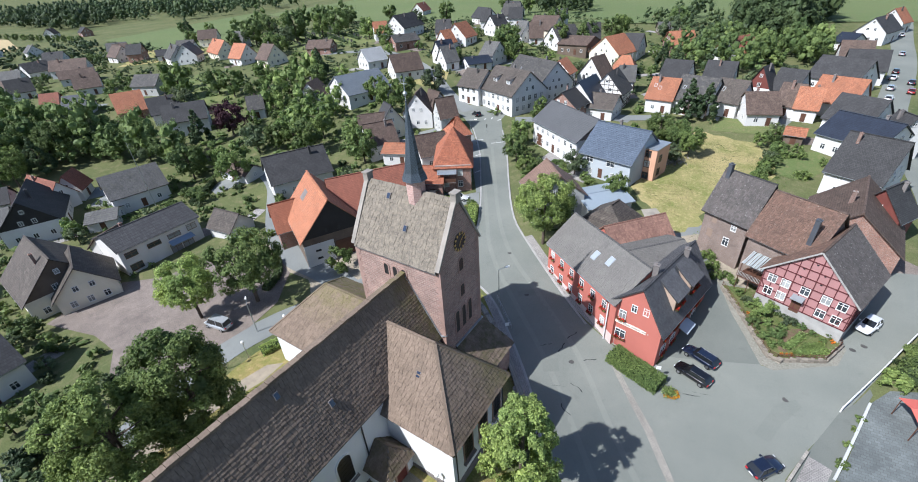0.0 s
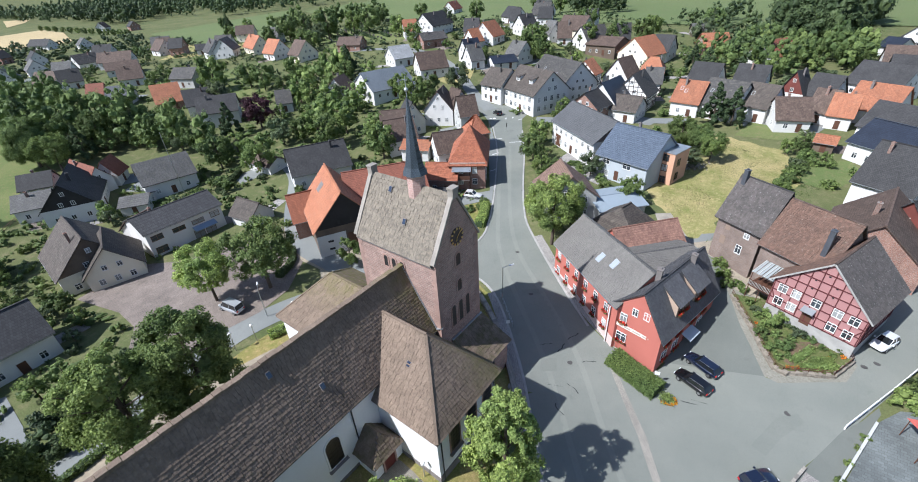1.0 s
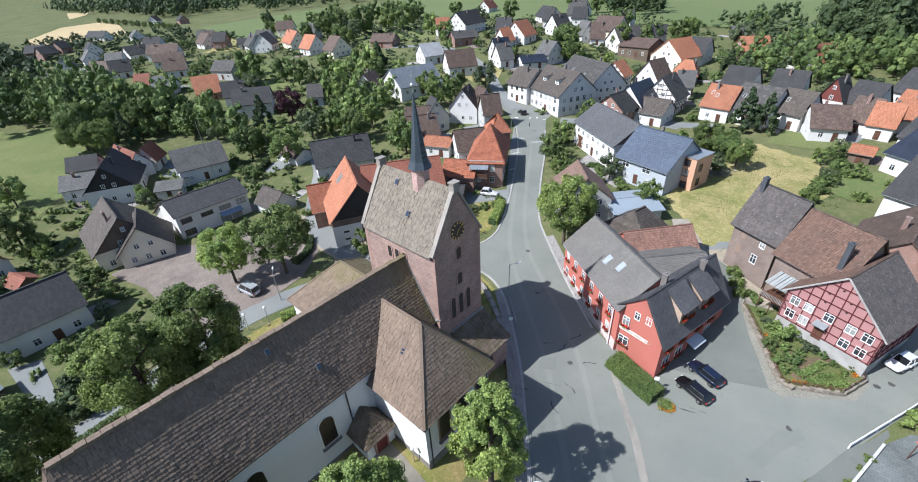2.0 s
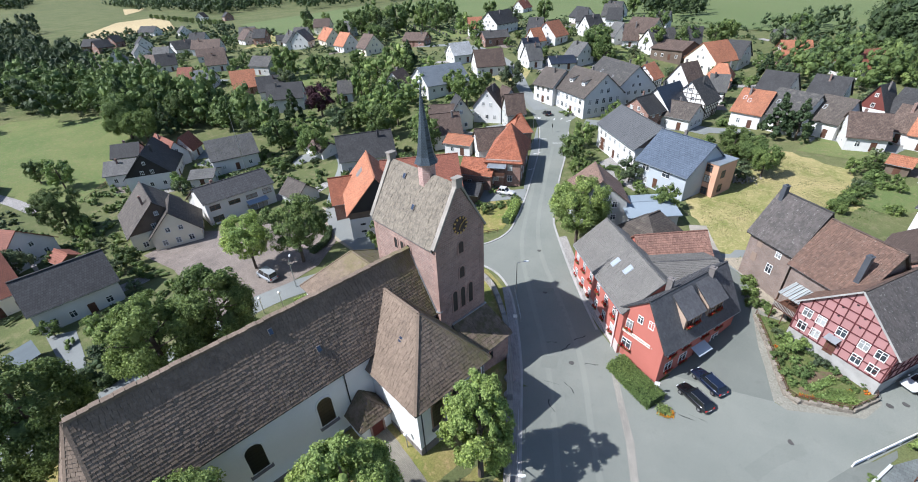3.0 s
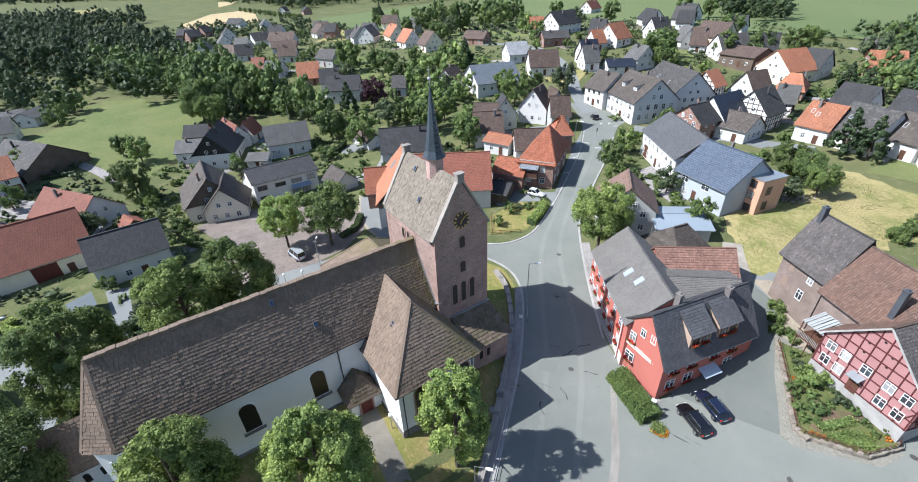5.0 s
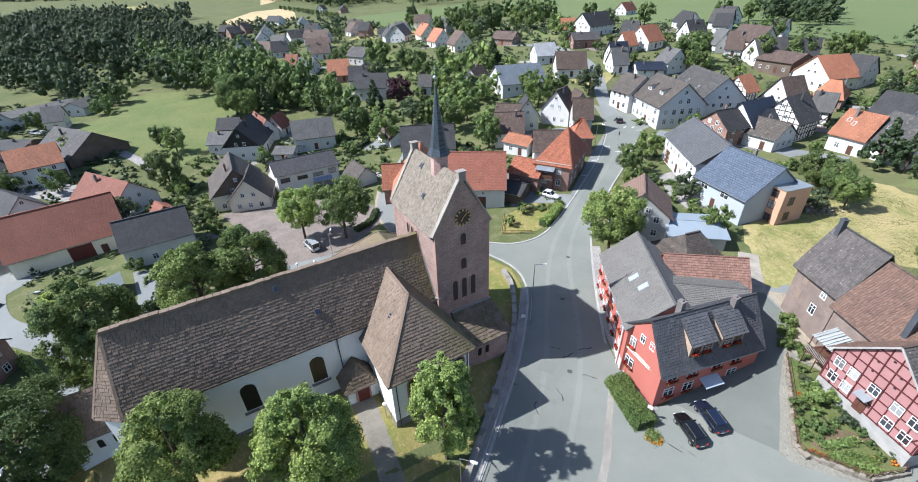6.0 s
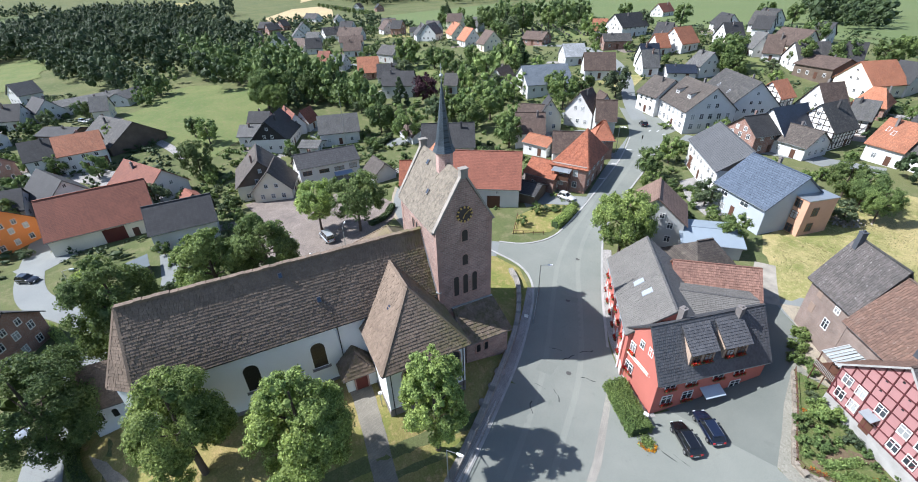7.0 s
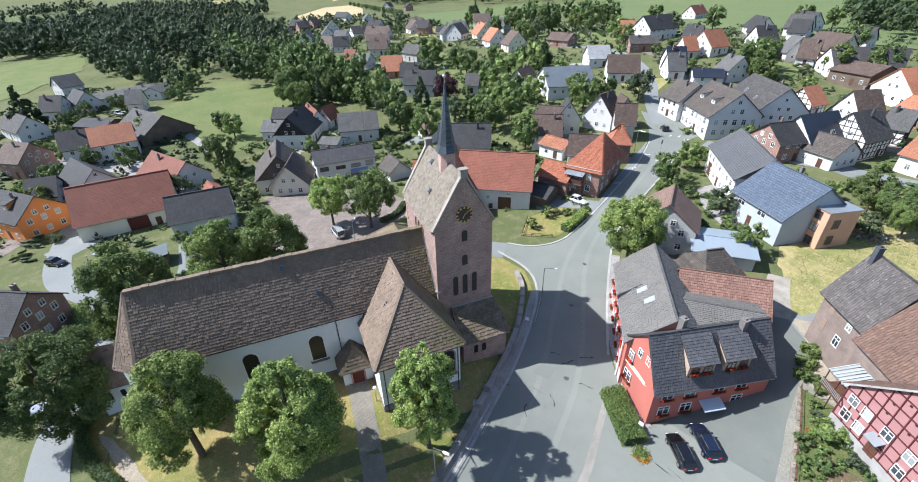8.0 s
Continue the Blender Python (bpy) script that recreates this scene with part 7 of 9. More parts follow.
house(-97.8, 248.3, 7, 6.1, 7.9, 3.4, 8, "dark", "white")
house(-224.1, 291.2, 104, 14.9, 9, 3.4, 8, "red", "white")
house(-604.8, 179.1, 139, 12.0, 9, 3.4, 8, "brown", "white")
house(-348.4, 133.6, 54, 10.7, 9, 3.4, 8, "grey", "white")
house(-182.9, -69.1, 36, 16.6, 9, 3.8, 8, "slate", "white")
house(-211.2, -57.4, 31, 12.0, 9, 3.8, 8, "dark", "white")
house(-218.4, -29.6, 155, 14.5, 8, 3, 5, "grey", "white")
house(28.1, 128.7, -62, 5.0, 6.5, 4.2, 9, "dark", "white")
house(40.8, 271.8, 63, 7.8, 9, 4.2, 9, "orange", "white")
house(-54.5, -29.5, 62, 10.0, 9, 5, 8.5, "dark", "brick")
house(-88.6, 41.7, 7, 6.9, 6, 2.4, 5, "umber", "white", chimneys=0, windows=False, name="garage", label="small white garage with dark tiled roof")
house(-142.9, 245.1, -32, 14.9, 9, 3.4, 8, "dark", "white")
house(-142.6, 280.4, -10, 10.5, 10, 3.4, 8.5, "dark", "white")
house(-44.5, 246.7, 24, 6.5, 7, 2.5, 5, "grey", "timber")
house(-38.6, 162.6, 16, 5.0, 6.5, 4.5, 8.5, "grey", "fachwerk")
house(24.4, 232.4, -37, 6.6, 8.6, 3.4, 6, "navy", "white")
house(-187.7, 160.6, 25, 12.1, 9, 3, 6, "brown", "brick")
house(-146.2, 175.0, 62, 12.0, 9, 3.5, 6, "slate", "brick")
house(-121.9, 243.5, 21, 7.2, 9, 3.8, 8.5, "dark", "white")
house(-555.0, 190.8, -6, 12.0, 9, 4, 8, "dark", "brick")
house(-246.1, 77.5, 66, 9.4, 9, 3.4, 8, "brown", "white")
house(-308.4, 126.8, 44, 7.8, 9, 4.5, 9, "dark", "brick")
house(-277.2, 140.7, 39, 9.0, 10, 4.2, 9, "slate", "white")
house(-377.3, 26.7, 151, 12.0, 9, 4, 8, "red", "brick")
house(-425.3, 50.1, 49, 12.0, 10, 4, 8, "dark", "brick")
house(-320.2, 46.4, 165, 12.0, 9, 3.8, 8.5, "grey", "white")
house(-300.6, 66.4, 51, 8.3, 9, 3.8, 8.5, "grey", "white")
house(-322.8, 123.6, -0, 12.0, 10, 3.4, 8.5, "brown", "white")

# ---- trees that can be told apart ----
LINDEN = [tree_parts(11 + i, 15.8, 5.15, M_LINDEN, 56000, 0.125, 0.32, "egg", 0.2) for i in range(2)]
# shaded copy of the linden: its shade is put into a darker leaf colour
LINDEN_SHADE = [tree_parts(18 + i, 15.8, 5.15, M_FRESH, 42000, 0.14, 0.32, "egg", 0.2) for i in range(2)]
SLIM = tree_parts(31, 15.5, 3.7, M_MAPLE, 38000, 0.12, 0.26, "egg", 0.22)
BIG = tree_parts(33, 15.0, 6.6, M_LEAF, 44000, 0.15, 0.36, "round", 0.15)
MAPLE = tree_parts(35, 11.2, 4.4, M_MAPLE, 20000, 0.14, 0.22)
DARK = [tree_parts(41 + i, 12.0, 5.0, (M_LEAF, M_FRESH)[i], 15000, 0.16, 0.25) for i in range(2)]
MID = [tree_parts(51 + i, 9.0, 3.8, m, 3200, 0.2, 0.2, clear=0.16) for i, m in enumerate((M_LEAF, M_FRESH, M_FRESH, M_WILLOW, M_LEAF, M_PURPLE))]
FIR = [tree_parts(71 + i, 12.5, 4.0, M_CONIFER, 8900, 0.28, 0.2, "cone", 0.06, 4, 56) for i in range(2)]

tree(-9.6, 23.2, SLIM, "bright green young linden beside the church", turn=270, scale=1.08)
tree(-17.6, -0.6, LINDEN[0], "full-leaved green linden on the churchyard lawn", turn=302, scale=1.00)
tree(-12.0, 10.0, LINDEN[1], "full-leaved green linden on the churchyard lawn", turn=254, scale=1.03)
tree(-29.8, -16.2, BIG, "large dark linden at the end of the churchyard", turn=228, scale=0.95)
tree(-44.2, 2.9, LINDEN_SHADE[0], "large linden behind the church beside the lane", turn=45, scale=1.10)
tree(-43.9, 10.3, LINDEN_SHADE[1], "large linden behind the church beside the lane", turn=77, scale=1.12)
tree(-66.0, 21.5, MAPLE, "round yellow-green tree on the parking area", turn=149, scale=1.00)
tree(-60.9, 28.6, DARK[0], "round dark green tree beside the lane", turn=98, scale=1.10)
tree(-25.8, 65.0, MAPLE, "broad yellow-green tree by the street", turn=43, scale=1.2)
tree(-43.2, -9.4, LINDEN_SHADE[1], "tall linden at the end of the churchyard, leaf colour darkened for shade", turn=64, scale=1.14)
tree(-117.0, 76.5, MID[0], "leafy garden tree among the houses", turn=280, scale=0.90)
tree(-108.2, 86.8, MID[1], "leafy garden tree among the houses", turn=40, scale=1.18)
tree(-114.5, 80.7, MID[2], "leafy garden tree among the houses", turn=90, scale=1.06)
tree(-122.7, 73.2, MID[3], "leafy garden tree among the houses", turn=70, scale=0.94)
tree(-105.1, 77.7, MID[4], "leafy garden tree among the houses", turn=210, scale=1.22)
tree(-83.7, 79.0, MID[0], "leafy garden tree among the houses", turn=70, scale=1.10)
tree(-112.0, 116.1, MID[1], "leafy garden tree among the houses", turn=330, scale=0.98)
tree(-99.5, 110.0, MID[2], "leafy garden tree among the houses", turn=130, scale=1.26)
tree(-173.8, 80.9, MID[3], "leafy garden tree among the houses", turn=170, scale=1.14)
tree(-207.6, 97.0, MID[4], "leafy garden tree among the houses", turn=135, scale=1.02)
tree(-45.2, 92.6, MID[0], "leafy tree beside the street", turn=40, scale=0.85)
tree(-49.4, 103.4, MID[1], "leafy garden tree among the houses", turn=155, scale=0.78)
tree(-40.2, 87.5, MID[2], "leafy garden tree among the houses", turn=132, scale=0.58)
tree(-12.4, 105.2, MID[3], "leafy garden tree among the houses", turn=10, scale=0.52)
tree(-53.8, 41.0, MID[2], "small leafy tree before the old barn", turn=260, scale=0.62)
tree(-117.5, -2.0, DARK[0], "dense dark tree below the pasture", turn=310, scale=0.92)
tree(-146.5, 0.4, MID[1], "leafy garden tree among the houses", turn=140, scale=0.98)
tree(-198.1, 47.5, MID[2], "leafy garden tree among the houses", turn=40, scale=1.26)
tree(-172.4, 48.4, MID[3], "leafy garden tree among the houses", turn=345, scale=1.14)
tree(-162.1, 50.1, MID[4], "leafy garden tree among the houses", turn=170, scale=1.02)
tree(-171.0, 57.8, MID[0], "leafy garden tree among the houses", turn=290, scale=0.90)
tree(-202.5, 38.6, MID[1], "leafy garden tree among the houses", turn=90, scale=1.18)
tree(-174.8, 37.7, MID[2], "leafy garden tree among the houses", turn=330, scale=1.06)
tree(-149.9, 53.9, MID[3], "leafy garden tree among the houses", turn=100, scale=0.94)
tree(-139.7, 55.9, MID[4], "leafy garden tree among the houses", turn=320, scale=1.22)
tree(-126.4, 54.1, MID[0], "leafy garden tree among the houses", turn=120, scale=1.10)
tree(-126.1, 60.0, MID[1], "leafy garden tree among the houses", turn=320, scale=0.98)
tree(-111.5, 58.6, MID[2], "leafy garden tree among the houses", turn=190, scale=1.26)
tree(-96.9, 130.6, MID[3], "leafy garden tree among the houses", turn=305, scale=1.14)
tree(-101.6, 119.1, MID[4], "leafy garden tree among the houses", turn=290, scale=1.02)
tree(-157.5, 99.2, MID[0], "leafy garden tree among the houses", turn=140, scale=0.90)
tree(-167.9, 111.6, MID[1], "leafy garden tree among the houses", turn=260, scale=1.18)
tree(-152.1, 110.2, MID[2], "leafy garden tree among the houses", turn=120, scale=1.06)
tree(-129.3, 99.7, MID[3], "leafy garden tree among the houses", turn=290, scale=0.94)
tree(-172.7, 99.7, MID[4], "leafy garden tree among the houses", turn=280, scale=1.22)
tree(-182.5, 99.3, MID[0], "leafy garden tree among the houses", turn=135, scale=1.10)
tree(-94.0, 86.3, MID[1], "leafy garden tree among the houses", turn=10, scale=0.98)
tree(-18.6, 83.7, MID[2], "leafy garden tree among the houses", turn=160, scale=0.69)
tree(-30.0, 91.6, MID[3], "leafy garden tree among the houses", turn=50, scale=0.63)
tree(-146.1, 97.6, MID[4], "leafy garden tree among the houses", turn=290, scale=1.02)
tree(-146.6, 121.3, MID[0], "leafy garden tree among the houses", turn=100, scale=0.90)
tree(-92.5, 179.1, MID[1], "leafy garden tree among the houses", turn=230, scale=1.18)
tree(-86.0, 175.2, MID[2], "leafy garden tree among the houses", turn=345, scale=1.06)
tree(-73.8, 215.4, MID[3], "leafy garden tree among the houses", turn=180, scale=0.94)
tree(-62.7, 222.6, MID[4], "leafy garden tree among the houses", turn=240, scale=1.22)
tree(-140.8, 77.0, MID[5], "dark purple copper beech among green trees", turn=209, scale=1.30)
tree(-189.9, 26.9, FIR[1], "dark conifer rising above the gardens", turn=155, scale=1.50)
tree(-246.4, 46.7, FIR[0], "dark conifer rising above the gardens", turn=340, scale=1.00)
tree(-144.5, 68.2, FIR[1], "dark conifer rising above the gardens", turn=245, scale=1.00)
tree(-153.4, 128.2, FIR[1], "dark conifer rising above the gardens", turn=120, scale=1.00)
tree(-14.6, 136.3, FIR[1], "dark spruce before the row of houses", turn=125, scale=0.98)
tree(-10.2, 137.0, FIR[0], "dark spruce before the row of houses", turn=20, scale=0.9)
tree(-32.8, 188.9, FIR[0], "dark conifer rising above the gardens", turn=200, scale=0.90)
tree(-27.4, 187.1, FIR[0], "dark conifer rising above the gardens", turn=55, scale=0.90)
tree(-235.4, 171.3, FIR[0], "dark conifer rising above the gardens", turn=120, scale=1.10)
tree(-412.2, 214.2, FIR[0], "dark conifer rising above the gardens", turn=340, scale=1.10)
tree(-199.1, -42.5, MID[0], "leafy garden tree among the houses", turn=130, scale=0.80)
tree(-159.6, -28.3, MID[1], "leafy garden tree among the houses", turn=90, scale=0.80)
tree(-130.9, -28.5, MID[2], "leafy garden tree among the houses", turn=290, scale=0.80)
tree(-100.6, -11.7, MID[3], "leafy garden tree among the houses", turn=250, scale=0.80)
tree(-186.5, -68.5, FIR[0], "dark conifer beside the white houses", turn=180, scale=1.45)
tree(-191.4, 36.3, DARK[0], "large dark tree at the edge of the pasture", turn=80, scale=1.00)
tree(-168.9, 33.2, FIR[0], "large dark tree at the edge of the pasture", turn=325, scale=1.00)
tree(-164.2, 25.6, DARK[1], "large dark tree at the edge of the pasture", turn=35, scale=1.00)
tree(-173.0, 39.8, DARK[0], "large dark tree at the edge of the pasture", turn=190, scale=1.00)
tree(-184.5, 48.3, FIR[0], "large dark tree at the edge of the pasture", turn=335, scale=1.00)
tree(-258.5, 158.4, MID[0], "tall tree among the far houses", turn=200, scale=1.25)
tree(-278.3, 182.8, MID[1], "tall tree among the far houses", turn=26, scale=1.25)
tree(-220.5, 155.5, MID[2], "tall tree among the far houses", turn=195, scale=1.25)
tree(-224.2, 168.2, MID[3], "tall tree among the far houses", turn=3, scale=1.25)
tree(-237.5, 186.5, MID[4], "tall tree among the far houses", turn=135, scale=1.25)
tree(-291.1, 207.0, MID[0], "tall tree among the far houses", turn=242, scale=1.25)
tree(-183.4, 190.9, MID[1], "tall tree among the far houses", turn=185, scale=1.25)
tree(-153.5, 170.4, MID[2], "tall tree among the far houses", turn=340, scale=1.25)
tree(-165.7, 211.4, MID[3], "tall tree among the far houses", turn=52, scale=1.25)
tree(-93.5, 234.2, MID[4], "tall tree among the far houses", turn=80, scale=1.25)
tree(-69.5, 211.1, MID[0], "tall tree among the far houses", turn=100, scale=1.25)
tree(-80.0, 203.4, MID[1], "tall tree among the far houses", turn=40, scale=1.25)
tree(-61.0, 227.7, MID[2], "tall tree among the far houses", turn=220, scale=1.25)
tree(-39.1, 228.8, MID[3], "tall tree among the far houses", turn=280, scale=1.25)
tree(-40.6, 254.1, MID[4], "tall tree among the far houses", turn=110, scale=1.25)
tree(-155.8, -4.1, MID[0], "leafy garden tree among the houses", turn=284, scale=0.75)
tree(-115.4, -43.0, MID[3], "leafy garden tree among the houses", turn=115, scale=0.75)
tree(-123.8, -43.4, MID[1], "leafy garden tree among the houses", turn=200, scale=0.75)
tree(-138.1, -38.8, MID[4], "leafy garden tree among the houses", turn=225, scale=0.75)
tree(-107.7, -42.5, MID[2], "leafy garden tree among the houses", turn=30, scale=0.75)
tree(-174.5, 22.7, BIG, "huge round dark tree beside the pasture", turn=64, scale=1.00)
tree(-17.0, 113.0, DARK[0], "dense dark bushy tree beside the brick annex", turn=182, scale=0.72)
tree(-13.6, 112.4, DARK[0], "dense dark bushy tree beside the brick annex", turn=20, scale=0.66)
tree(-9.6, 109.5, DARK[1], "dense dark bushy tree beside the brick annex", turn=45, scale=0.60)
tree(-419.5, 213.2, MID[0], "tall tree round the cemetery", turn=250, scale=1.00)
tree(-358.6, 202.3, MID[1], "tall tree round the cemetery", turn=105, scale=1.10)
tree(-255.8, 170.4, MID[4], "tall tree round the cemetery", turn=65, scale=1.80)
tree(-232.4, 181.5, MID[0], "tall tree round the cemetery", turn=122, scale=1.90)
tree(-229.1, 198.5, MID[1], "tall tree round the cemetery", turn=80, scale=1.50)
tree(-215.6, 198.8, MID[4], "tall tree round the cemetery", turn=252, scale=1.70)
tree(-245.3, 236.2, MID[0], "tall tree round the cemetery", turn=100, scale=1.20)
tree(-193.4, 90.0, MID[1], "tall tree round the cemetery", turn=185, scale=1.60)
tree(-210.2, 152.6, MID[4], "tall tree round the cemetery", turn=230, scale=1.20)
tree(-315.4, 164.0, MID[0], "tall tree round the cemetery", turn=230, scale=1.20)
tree(-159.1, 124.2, MID[1], "tall tree round the cemetery", turn=300, scale=1.20)
tree(-231.4, 220.6, MID[4], "tall tree round the cemetery", turn=40, scale=0.90)
tree(-169.2, 244.8, MID[0], "tall tree at the village edge", turn=302, scale=1.30)
tree(-160.7, 304.6, MID[4], "tall tree at the village edge", turn=287, scale=1.20)
tree(-139.7, 297.3, MID[0], "tall tree at the village edge", turn=304, scale=1.20)
tree(-94.4, 179.5, MID[4], "tall tree at the village edge", turn=125, scale=1.50)
tree(-98.0, 188.8, MID[0], "tall tree at the village edge", turn=223, scale=1.30)
tree(-227.1, 259.2, MID[4], "tall tree at the village edge", turn=300, scale=1.20)
tree(-716.0, 151.3, MID[0], "clipped street tree in a row by the wheat field", turn=34, scale=0.75)
tree(-690.7, 152.2, MID[2], "clipped street tree in a row by the wheat field", turn=104, scale=0.75)
tree(-666.7, 153.1, MID[0], "clipped street tree in a row by the wheat field", turn=175, scale=0.75)
tree(-643.8, 153.9, MID[2], "clipped street tree in a row by the wheat field", turn=246, scale=0.75)
tree(-622.0, 154.6, MID[0], "clipped street tree in a row by the wheat field", turn=317, scale=0.75)
tree(-601.1, 155.3, MID[2], "clipped street tree in a row by the wheat field", turn=28, scale=0.75)
tree(-581.2, 155.9, MID[0], "clipped street tree in a row by the wheat field", turn=99, scale=0.75)
tree(-562.2, 156.4, MID[2], "clipped street tree in a row by the wheat field", turn=170, scale=0.75)
tree(-543.9, 156.9, MID[0], "clipped street tree in a row by the wheat field", turn=241, scale=0.75)
tree(-526.5, 157.3, MID[2], "clipped street tree in a row by the wheat field", turn=312, scale=0.75)
tree(-509.7, 157.7, MID[0], "clipped street tree in a row by the wheat field", turn=23, scale=0.75)
tree(-493.6, 158.0, MID[2], "clipped street tree in a row by the wheat field", turn=93, scale=0.75)
tree(-478.2, 158.3, MID[0], "clipped street tree in a row by the wheat field", turn=164, scale=0.75)

# ---- woods, gardens and hedges ----
def inside(x, y, poly):
    hit, n = False, len(poly)
    for i in range(n):
        (x0, y0), (x1, y1) = poly[i], poly[(i + 1) % n]
        if (y0 > y) != (y1 > y) and x < (x1 - x0) * (y - y0) / (y1 - y0) + x0:
            hit = not hit
    return hit


def scatter(poly, count, rng):
    xs, ys = [p[0] for p in poly], [p[1] for p in poly]
    out = []
    while len(out) < count:
        x, y = rng.uniform(min(xs), max(xs)), rng.uniform(min(ys), max(ys))
        if inside(x, y, poly):
            out.append((x, y))
    return out


def wood(name, poly, count, size, mat, label, leaves=130, seed=1, leaf=0.27, detail=2, tall=1.0, lobes=7):
    """A stand of trees too many to count, in one piece."""
    rng = np.random.default_rng(seed)
    shapes = [crown(rng, leaves, 3.6, 8.0 * tall, 1.0, ("round", "egg")[i % 2], lobes, 40, 0.6, detail, 0.36) for i in range(8)]
    P, D, V, F, at = [], [], [], [], 0
    for i, (x, y) in enumerate(scatter(poly, count, rng)):
        p, d, (cv, cf) = shapes[i % 8]
        a, s = rng.uniform(0, 6.28), size * rng.uniform(0.65, 1.35)
        R = np.array([[math.cos(a), -math.sin(a), 0], [math.sin(a), math.cos(a), 0], [0, 0, rng.uniform(0.85, 1.3)]])
        base = np.array([x, y, gz(x, y)])
        P.append(p @ R.T * s + base)
        D.append(d @ R.T)
        V.append(cv @ R.T * s + base)
        F.append(cf + at)
        at += len(cv)
    me = leaf_mesh(name, np.concatenate(P), leaf * size, mat, rng, 1.0, np.concatenate(D), 0.5, (np.concatenate(V), np.concatenate(F)))
    return tagged(new(name, me), label, "wood", "", "stuff")


wood("wood", [(-610, -228), (-660, -165), (-640, -60), (-420, 26), (-300, 34), (-240, 24), (-286, -9), (-345, -30), (-318, -58), (-400, -112), (-400, -152)], 640, 1.45, M_WOOD, "dense dark broadleaf wood along the valley", 360, 1)
wood("wood", [(-844, -190), (-960, -106), (-730, 30), (-653, 42), (-640, -60), (-660, -160)], 330, 1.5, M_WOOD, "far dark wood on the valley side", 60, 2, 0.4, 1)
wood("wood", [(-880, -330), (-872, -310), (-1090, -262), (-1130, -262), (-1100, -285)], 60, 1.5, M_WOOD, "belt of trees between far fields", 60, 14, 0.4, 1)
wood("wood", [(-620, 205), (-830, 215), (-1150, 330), (-1200, 410), (-900, 380), (-690, 280)], 260, 1.9, M_WOOD, "dark trees round a far farm", 70, 15, 0.35, 1)
wood("wood", [(-1750, -500), (-1600, -120), (-1480, 60), (-1900, 120), (-2400, -300)], 500, 3.0, M_WOOD, "distant wooded hills", 40, 13, 0.4, 1)
wood("wood", [(-299, -6), (-246, 38), (-202, 46), (-157, 58), (-128, 58), (-160, 42), (-185, 26), (-211, 18), (-247, -5)], 130, 1.1, M_LEAF, "belt of dense trees behind the gardens", 700, 3, 0.17, 2, 1.25, 10)
wood("wood", [(-19, 300), (-12, 367), (14, 410), (20, 300), (10, 246), (0, 240), (-13, 246)], 230, 1.5, M_WOOD, "dark wooded hillside above the village", 300, 4)
wood("wood", [(-64, 290), (-40, 327), (-16, 251), (-14, 186), (-26, 186), (-40, 225)], 40, 0.8, M_WOOD, "leafy gardens at the village edge", 200, 5, 0.22)
wood("wood", [(-206, 420), (-154, 420), (-100, 309), (-120, 285)], 110, 1.4, M_WOOD, "row of dark field trees", 60, 6, 0.35, 1)
wood("wood", [(-172, 114), (-171, 146), (-150, 140), (-106, 95), (-104, 86), (-119, 79)], 22, 0.9, M_FRESH, "leafy gardens between white houses", 330, 7, 0.22)
wood("wood", [(-560, 300), (-520, 420), (-700, 500), (-1200, 420), (-1400, 200), (-960, 190)], 460, 1.9, M_WOOD, "far wooded hills", 50, 8, 0.4, 1)
wood("wood", [(-330, 195), (-290, 222), (-240, 245), (-260, 262), (-340, 230)], 26, 1.3, M_LEAF, "tall trees round the cemetery", 180, 9, 0.25)
wood("wood", [(-700, 700), (200, 900), (300, 1200), (-900, 1100)], 700, 2.6, M_WOOD, "far wooded ridge beyond the fields", 30, 10, 0.45, 1)
wood("wood", [(-221, -28), (-206, 2), (-224, 22), (-267, 18), (-358, -38), (-372, -92), (-276, -70)], 80, 1.15, M_WOOD, "belt of dark trees between wood and pasture", 600, 11, 0.18, 2, 1.1, 9)
wood("wood", [(-40, 198), (-32, 222), (-12, 232), (15, 228), (17, 206), (-4, 188), (-16, 186)], 60, 0.95, M_LEAF, "dense garden trees below the wooded hillside", 650, 12, 0.16, 2, 1.0, 9)
wood("wood", [(-258, -30), (-216, -29), (-199, -22), (-224, -13), (-238, -10), (-252, -17)], 26, 0.62, M_LEAF, "leafy gardens at the pasture's edge", 700, 16, 0.2, 2, 1.0, 9)
GARDEN = [tree_parts(81 + i, 6.0, 2.7, m, 1500, 0.17, 0.14, "round", 0.14, 4, 10) for i, m in enumerate((M_LEAF, M_FRESH, M_LEAF, M_WILLOW, M_FRESH, M_LEAF))]
BUSH = [bush_mesh(91 + i, m) for i, m in enumerate((M_FRESH, M_LEAF, M_WOOD, M_WILLOW, M_FRESH))]


def bush(x, y, k, scale, label="rounded green garden shrub", z=None, mesh=None):
    ob = empty("shrub", pose(x, y, (gz(x, y) if z is None else z) - 0.03, 0, 0, (x * 37 + y * 11) % 360) @ Matrix.Diagonal((scale, scale, scale * 0.9, 1)), label, "shrub", "garden shrubs")
    part("foliage", None, None, ob, "", None, mesh or BUSH[k])
    return ob


